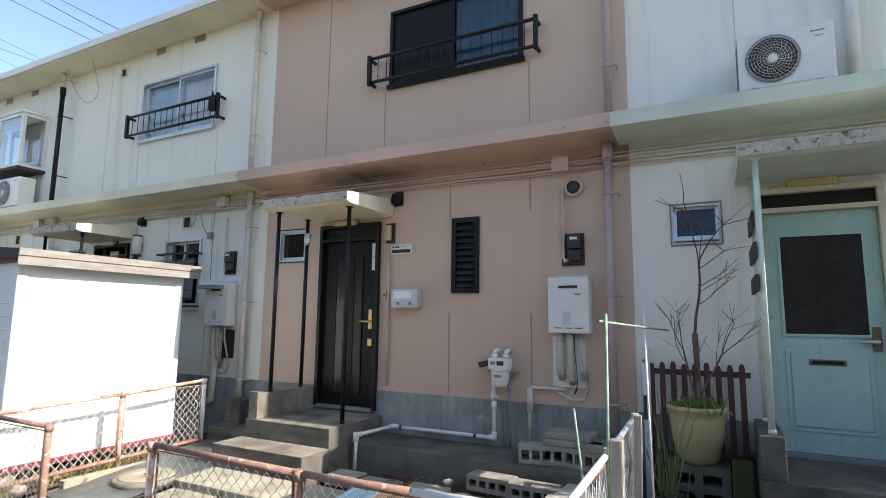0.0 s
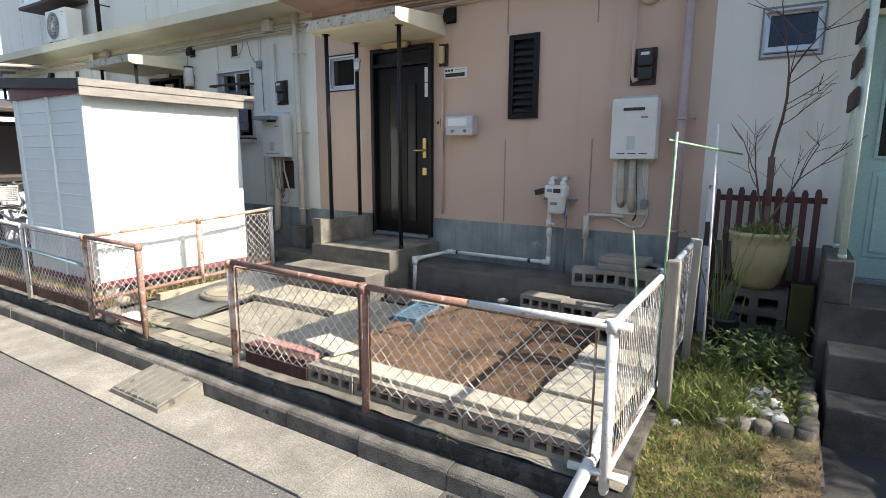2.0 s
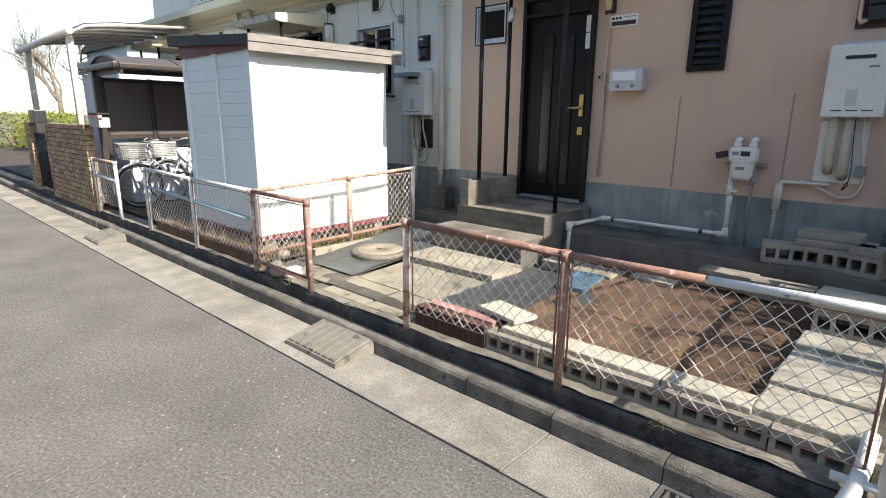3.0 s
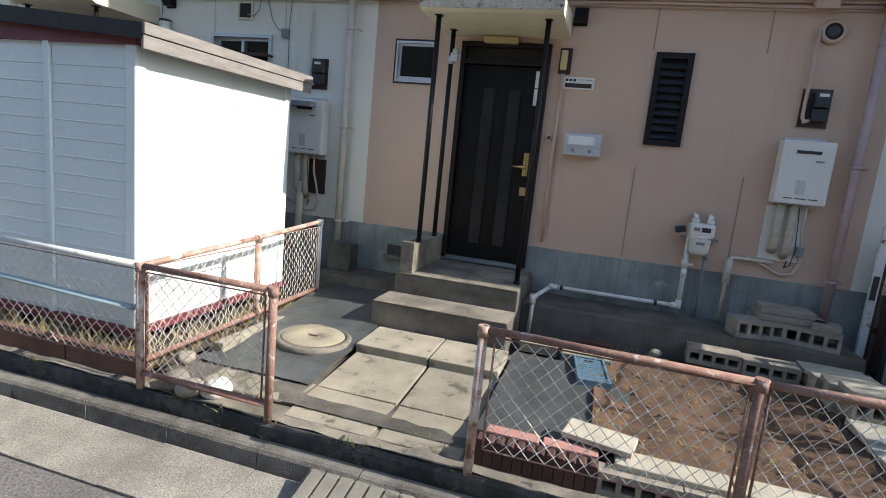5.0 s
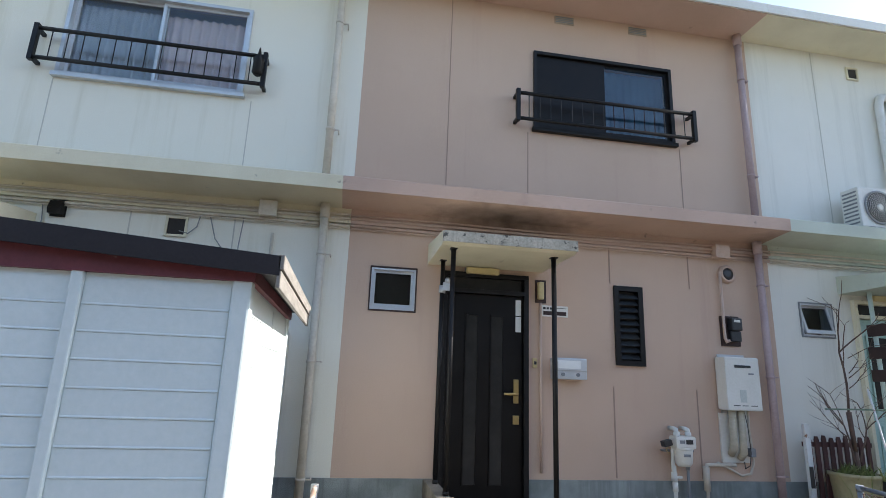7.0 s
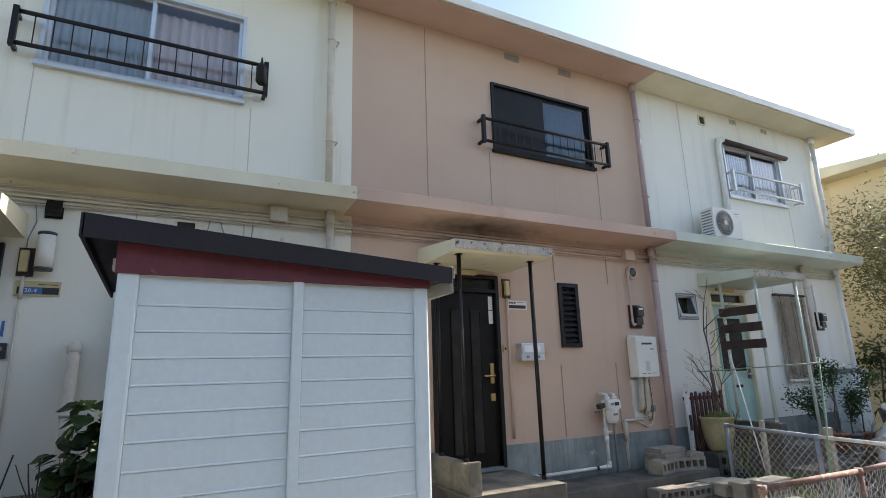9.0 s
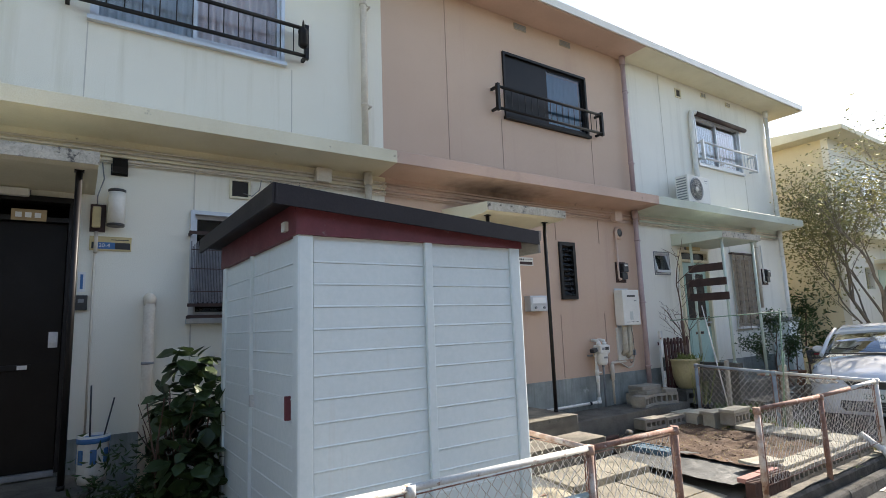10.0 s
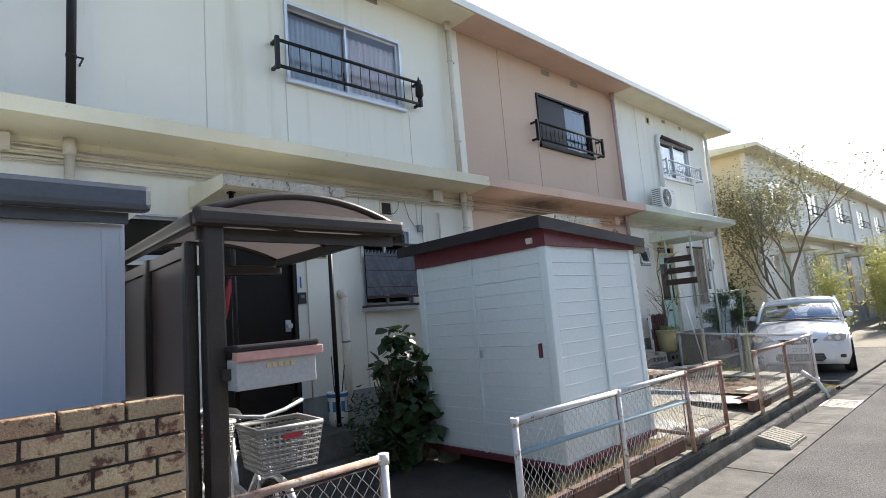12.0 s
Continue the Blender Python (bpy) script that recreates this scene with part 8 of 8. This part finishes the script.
def bicycle(m, lab, basket_mat):
    b = thing("bicycle", lab, "bicycle", "bicycles")
    b.matrix_basis = m
    for x in (0.0, 1.06):
        bm = bmesh.new()
        n = 32
        run(bm, [(x + 0.31 * math.cos(k * math.tau / n), 0, 0.33 + 0.31 * math.sin(k * math.tau / n)) for k in range(n + 1)], 0.018, 7)
        w = part("tyre", bm, M_TYRE, b)
        bm = bmesh.new()
        run(bm, [(x + 0.288 * math.cos(k * math.tau / n), 0, 0.33 + 0.288 * math.sin(k * math.tau / n)) for k in range(n + 1)], 0.008, 5)
        for k in range(18):
            a = k * math.tau / 18
            tube(bm, (x, 0.02 * (-1) ** k, 0.33), (x + 0.285 * math.cos(a), 0, 0.33 + 0.285 * math.sin(a)), 0.0015, 3)
        part("rim", bm, M_SILVER, w)
        bm = bmesh.new()
        run(bm, [(x + 0.345 * math.cos(a), 0, 0.33 + 0.345 * math.sin(a)) for a in [math.radians(d) for d in range(0, 200, 15)]], 0.02, 6)
        part("mudguard", bm, M_SILVER, b)
    P = {"bb": (0.62, 0, 0.30), "seat": (0.74, 0, 0.78), "head": (0.20, 0, 0.72), "headt": (0.17, 0, 0.86)}
    for a, c in (("bb", "seat"), ("bb", "head"), ):
        part("frame_tube", T(P[a], P[c], 0.018, 8), M_SILVER, b)
    part("frame_tube", run(bmesh.new(), [P["head"], (0.45, 0, 0.48), (0.68, 0, 0.50)], 0.016, 8), M_SILVER, b)
    part("head_tube", T(P["head"], P["headt"], 0.022, 8), M_SILVER, b)
    for s in (-0.05, 0.05):
        part("fork", run(bmesh.new(), [(0.20, s * 0.6, 0.70), (0.10, s, 0.5), (0, s, 0.33)], 0.011, 6), M_SILVER, b)
        part("chain_stay", T((0.62, s, 0.30), (1.06, s, 0.33), 0.010, 6), M_SILVER, b)
        part("seat_stay", T((0.73, s * 0.6, 0.7), (1.06, s, 0.33), 0.009, 6), M_SILVER, b)
    part("seat_post", T(P["seat"], (0.76, 0, 0.88), 0.013, 8), M_SILVER, b)
    part("saddle", loft(bmesh.new(), [[(x, w * math.cos(a), z + h * math.sin(a)) for a in [k * math.tau / 10 for k in range(10)]] for x, w, z, h in ((0.60, 0.02, 0.90, 0.015), (0.68, 0.045, 0.91, 0.03), (0.80, 0.09, 0.92, 0.04), (0.88, 0.10, 0.93, 0.035), (0.90, 0.06, 0.93, 0.02))]), M_DPLAST, b)
    part("handlebar", run(bmesh.new(), [(0.36, -0.28, 1.00), (0.22, -0.26, 1.02), (0.15, -0.12, 0.99), (0.15, 0, 0.97), (0.15, 0.12, 0.99), (0.22, 0.26, 1.02), (0.36, 0.28, 1.00)], 0.012, 8), M_SILVER, b)
    part("stem", T(P["headt"], (0.15, 0, 0.98), 0.014, 8), M_SILVER, b)
    for s in (-1, 1):
        part("grip", T((0.37, s * 0.282, 1.0), (0.25, s * 0.265, 1.018), 0.018, 8), M_DPLAST, b)
    part("rear_rack", B(0.84, 1.22, -0.06, 0.06, 0.70, 0.715), M_SILVER, b)
    part("crank", lathe(bmesh.new(), [(0.09, -0.004), (0.09, 0.004), (0.02, 0.006)], 20), M_GREY, b).matrix_basis = pose(0.62, -0.06, 0.30, 90)
    bk = bmesh.new()
    for k in range(9):
        z = 0.74 + 0.027 * k
        e = -0.01 + 0.004 * k
        pts = [(-0.22 - e, -0.15 - e, z), (0.08 + e * 0.3, -0.15 - e, z), (0.08 + e * 0.3, 0.15 + e, z), (-0.22 - e, 0.15 + e, z), (-0.22 - e, -0.15 - e, z)]
        run(bk, pts, 0.005 if k < 8 else 0.011, 5)
    for k in range(40):
        u = k / 40
        def around(u, e):
            x0, x1, y0, y1 = -0.22 - e, 0.08 + e * 0.3, -0.15 - e, 0.15 + e
            s = (u * 4) % 4
            i, f = int(s), s % 1
            return [(x0 + (x1 - x0) * f, y0), (x1, y0 + (y1 - y0) * f), (x1 - (x1 - x0) * f, y1), (x0, y1 - (y1 - y0) * f)][i]
        p, q = around(u, -0.01), around(u, 0.022)
        tube(bk, (*p, 0.74), (*q, 0.956), 0.004, 4)
    for k in range(7):
        tube(bk, (-0.20 + 0.043 * k, -0.14, 0.74), (-0.20 + 0.043 * k, 0.14, 0.74), 0.004, 4)
    part("basket", bk, basket_mat, b)["kind"] = "stuff"
    part("basket_tag", B(-0.245, -0.24, -0.05, 0.05, 0.90, 0.925), paint("red_tag", (0.4, 0.03, 0.04), bump=0), b)
    part("stand", run(bmesh.new(), [(1.06, -0.08, 0.33), (1.16, -0.10, 0.012), (1.16, 0.10, 0.012), (1.06, 0.08, 0.33)], 0.008, 6), M_SILVER, b)
    return b


bicycle(pose(-7.72, 2.98, 0.285, 0, 0, 86), "silver city bicycle with a grey wicker basket", paint("grey_basket", (0.30, 0.30, 0.285), (0.22, 0.22, 0.21), 0.5, grain=60, blot=8))
bicycle(pose(6.0, 5.0, 0.055, 0, 0, 12), "dark old bicycle leaning beyond the house corner", paint("dark_basket", (0.12, 0.12, 0.12), (0.08, 0.08, 0.08), 0.5, grain=60, blot=8))
bicycle(pose(-8.0, 3.5, 0.285, 0, 0, 92), "old city bicycle with a white basket", paint("white_basket", (0.62, 0.62, 0.59), (0.5, 0.5, 0.47), 0.5, grain=60, blot=8))

# ---- grey shed and carport further on ----
M_SHED2 = paint("blue_grey_steel", (0.50, 0.54, 0.60), (0.48, 0.52, 0.575), 0.5, grain=30, blot=0.5, bump=0.0, grain_amount=0.05)
M_GREY2 = paint("slate_grey_steel", (0.10, 0.11, 0.125), (0.075, 0.082, 0.095), 0.4, grain=40, blot=3, bump=0.04)
sh2 = thing("metal_shed", "blue-grey steel shed with a rounded eave", "shed", at=(-9.3, 3.6, 0.28))
s2i = Matrix.Translation(sh2.location).inverted()
def s2p(nm, bm, mat):
    part(nm, bm, mat, sh2).matrix_parent_inverse = s2i
s2p("body", B(-10.3, -8.42, 3.10, 4.4, 0.28, 2.32), M_SHED2)
for x in (-8.42, -8.50, -9.05, -9.20, -9.75):
    s2p("panel_rib", B(x - 0.010, x + 0.010, 3.0955, 3.0995, 0.28, 2.28, bevel=0.001), M_SHED2)
s2p("eave", B(-10.4, -8.31, 2.98, 3.085, 2.375, 2.505, bevel=0.03), M_GREY2)
s2p("fascia", B(-10.4, -8.40, 3.06, 3.085, 2.32, 2.374), M_GREY2)
s2p("roof", B(-10.4, -8.32, 3.03, 4.5, 2.41, 2.475), M_SHED)

cp = thing("carport", "pale aluminium carport with a corrugated roof", "carport", at=(-11.6, 4.0, 0.28))
ci = Matrix.Translation(cp.location).inverted()
def cpp(nm, bm, mat):
    part(nm, bm, mat, cp).matrix_parent_inverse = ci
M_ALU = paint("pale_aluminium", (0.50, 0.47, 0.42), (0.42, 0.40, 0.36), 0.45, 0.3, grain=60, blot=4, bump=0.05)
cpp("gutter", run(bmesh.new(), [(-13.6, 2.86, 2.92), (-9.7, 2.86, 2.98)], 0.06, 10), M_ALU)
for k in range(7):
    x = -13.55 + 0.635 * k
    cpp("rafter", run(bmesh.new(), [(x, 2.88, 2.95), (x, 3.1, 3.08), (x, 3.6, 3.15), (x, 4.9, 3.24)], 0.03, 6), M_ALU)
    if k < 6:
        cpp("roof_sheet", prism(bmesh.new(), [(2.88, 2.99), (3.1, 3.12), (3.6, 3.19), (4.89, 3.28), (4.89, 3.285), (3.6, 3.195), (3.1, 3.125), (2.88, 2.995)], "x", x + 0.02, x + 0.615), M_SMOKE)
for x in (-13.0, -9.95):
    cpp("post", B(x - 0.05, x + 0.05, 2.85, 2.95, 0.28, 2.92, bevel=0.01), M_ALU)
ob = thing("letter_box", "dark letter box on a post at the gate", "mailbox", at=(-11.5, 2.60, 1.49))
part("box", B(-0.2, 0.2, -0.1, 0.1, 0, 0.24, bevel=0.02), M_DPLAST, ob)
# far west
tree(-29, 6.8, 0.0, "bare leafless tree far down the road", 2.2, 0.16, 6, M_BARK, seed=41, spread=0.5)
tree(-33, 9.5, 0.0, "bare leafless tree far down the road", 2.4, 0.16, 6, M_BARK, seed=42, spread=0.5)
rh = random.Random(9)
for k, (x, y) in enumerate(((-24.5, 5.6), (-26.0, 6.2), (-27.5, 4.9))):
    hd = thing("clipped_shrub", "clipped yellow-green shrub far down the road", "shrub", "far shrubs", at=(x, y, -0.03))
    bm = bmesh.new()
    for j in range(6):
        tube(bm, (0, 0, 0), (rh.gauss(0, 0.5), rh.gauss(0, 0.5), 1.0), 0.03, 5)
    part("stem", bm, M_TWIG, hd)
    pts = []
    for _ in range(2600):
        v = Vector((rh.gauss(0, 1), rh.gauss(0, 1), rh.gauss(0, 1))).normalized() * rh.uniform(0.8, 1.0)
        pts.append((v.x * 1.3, v.y * 1.3, 0.95 + v.z * 0.85 + 0.06 * noise.noise(v * 4)))
    leaf_part("foliage", pts, rh, 0.10, M_HEDGE, hd, 0.6)
far = thing("house", "pale blue house far down the road", "house", at=(-30, 12, 0))
M_BLUEH = paint("pale_blue_siding", (0.42, 0.52, 0.62), (0.37, 0.46, 0.55), 0.7, grain=60, blot=1, bump=0.1)
part("wall", B(-3, 3, -2.6, 4.0, -0.03, 4.7), M_BLUEH, far)
part("roof", prism(bmesh.new(), [(-3.4, 4.7), (0, 5.5), (3.4, 4.7)], "y", -2.9, 4.3), M_DARKROOF, far)
for y in (-1.5, 1.2):
    w = part("window", B(3.0, 3.03, y - 0.6, y + 0.6, 2.9, 4.0), M_DGLASS, far)
    part("frame", B(3.03, 3.05, y - 0.65, y + 0.65, 2.84, 2.9), M_SILVER, w)

# overhead wires
for k, (p, q) in enumerate((((-46, 16, 26.1), (-12, 16, 8.2)), ((-46, 16, 27.5), (-12, 16, 8.3)), ((-46, 16, 28.0), (-12, 16, 9.1)), ((-48, 16, 23.8), (-14, 16, 7.6)), ((-48, 16, 22.6), (-14, 16, 8.5)), ((-48, 16, 22.4), (-14, 16, 6.7)))):
    p, q = Vector(p), Vector(q)
    solid("overhead_wire", run(bmesh.new(), [p.lerp(q, u) for u in [i / 6 for i in range(7)]], 0.022 if k < 3 else 0.014, 5), M_DPLAST, "black overhead wire high behind the houses", "wire", "overhead wires")

# ---- brick wall ----
M_JOINT = paint("grey_mortar", (0.075, 0.068, 0.06), (0.05, 0.046, 0.042), 0.95, grain=110, blot=4, bump=0.5)
M_BUFF = paint("buff_brick", (0.47, 0.355, 0.21), (0.34, 0.21, 0.125), 0.85, grain=110, blot=5, bump=0.8, vary=0.22, mixin=0.6, spots=((0.15, 0.07, 0.045), 0.30, 17.0), grain_amount=0.6)
bw = solid("wall_brick", B(-10.68, -8.34, 2.515, 2.615, 0.0, 1.46), M_JOINT, kind="structure")
bw2 = solid("wall_brick_pier", B(-12.2, -11.85, 2.515, 2.615, 0.0, 1.46), M_JOINT, kind="structure")
me_b = mesh_of("brick", B(0.0, 0.205, 2.503, 2.627, 0.0, 0.066, bevel=0.005), M_BUFF)
me_h = mesh_of("brick", B(0.0, 0.098, 2.503, 2.627, 0.0, 0.066, bevel=0.005), M_BUFF)
rk = random.Random(17)
for row in range(17):
    z = 0.212 + row * 0.0765
    for w, x0, x1 in ((bw, -10.70, -8.325), (bw2, -12.21, -11.84)):
        x = x1
        first = True
        while x > x0 + 0.02:
            half = (first and row % 2) or x - 0.205 < x0 - 0.01
            L = 0.098 if half else 0.205
            if x - L < x0 - 0.06:
                break
            b = new("brick", me_h if half else me_b)
            b.parent = w
            b.location = (x - L, rk.uniform(-0.002, 0.002), z)
            x -= L + 0.012
            first = False
gate = thing("iron_gate", "dark iron gate in the brick wall", "gate", at=(-11.26, 2.56, 0.22))
for k in range(12):
    part("bar", T((-0.5 + k * 0.091, 0, 0.05), (-0.5 + k * 0.091, 0, 1.1), 0.01, 6), M_DPLAST, gate)
for z in (0.05, 1.08):
    part("rail", B(-0.57, 0.57, -0.015, 0.015, z, z + 0.035), M_DPLAST, gate)
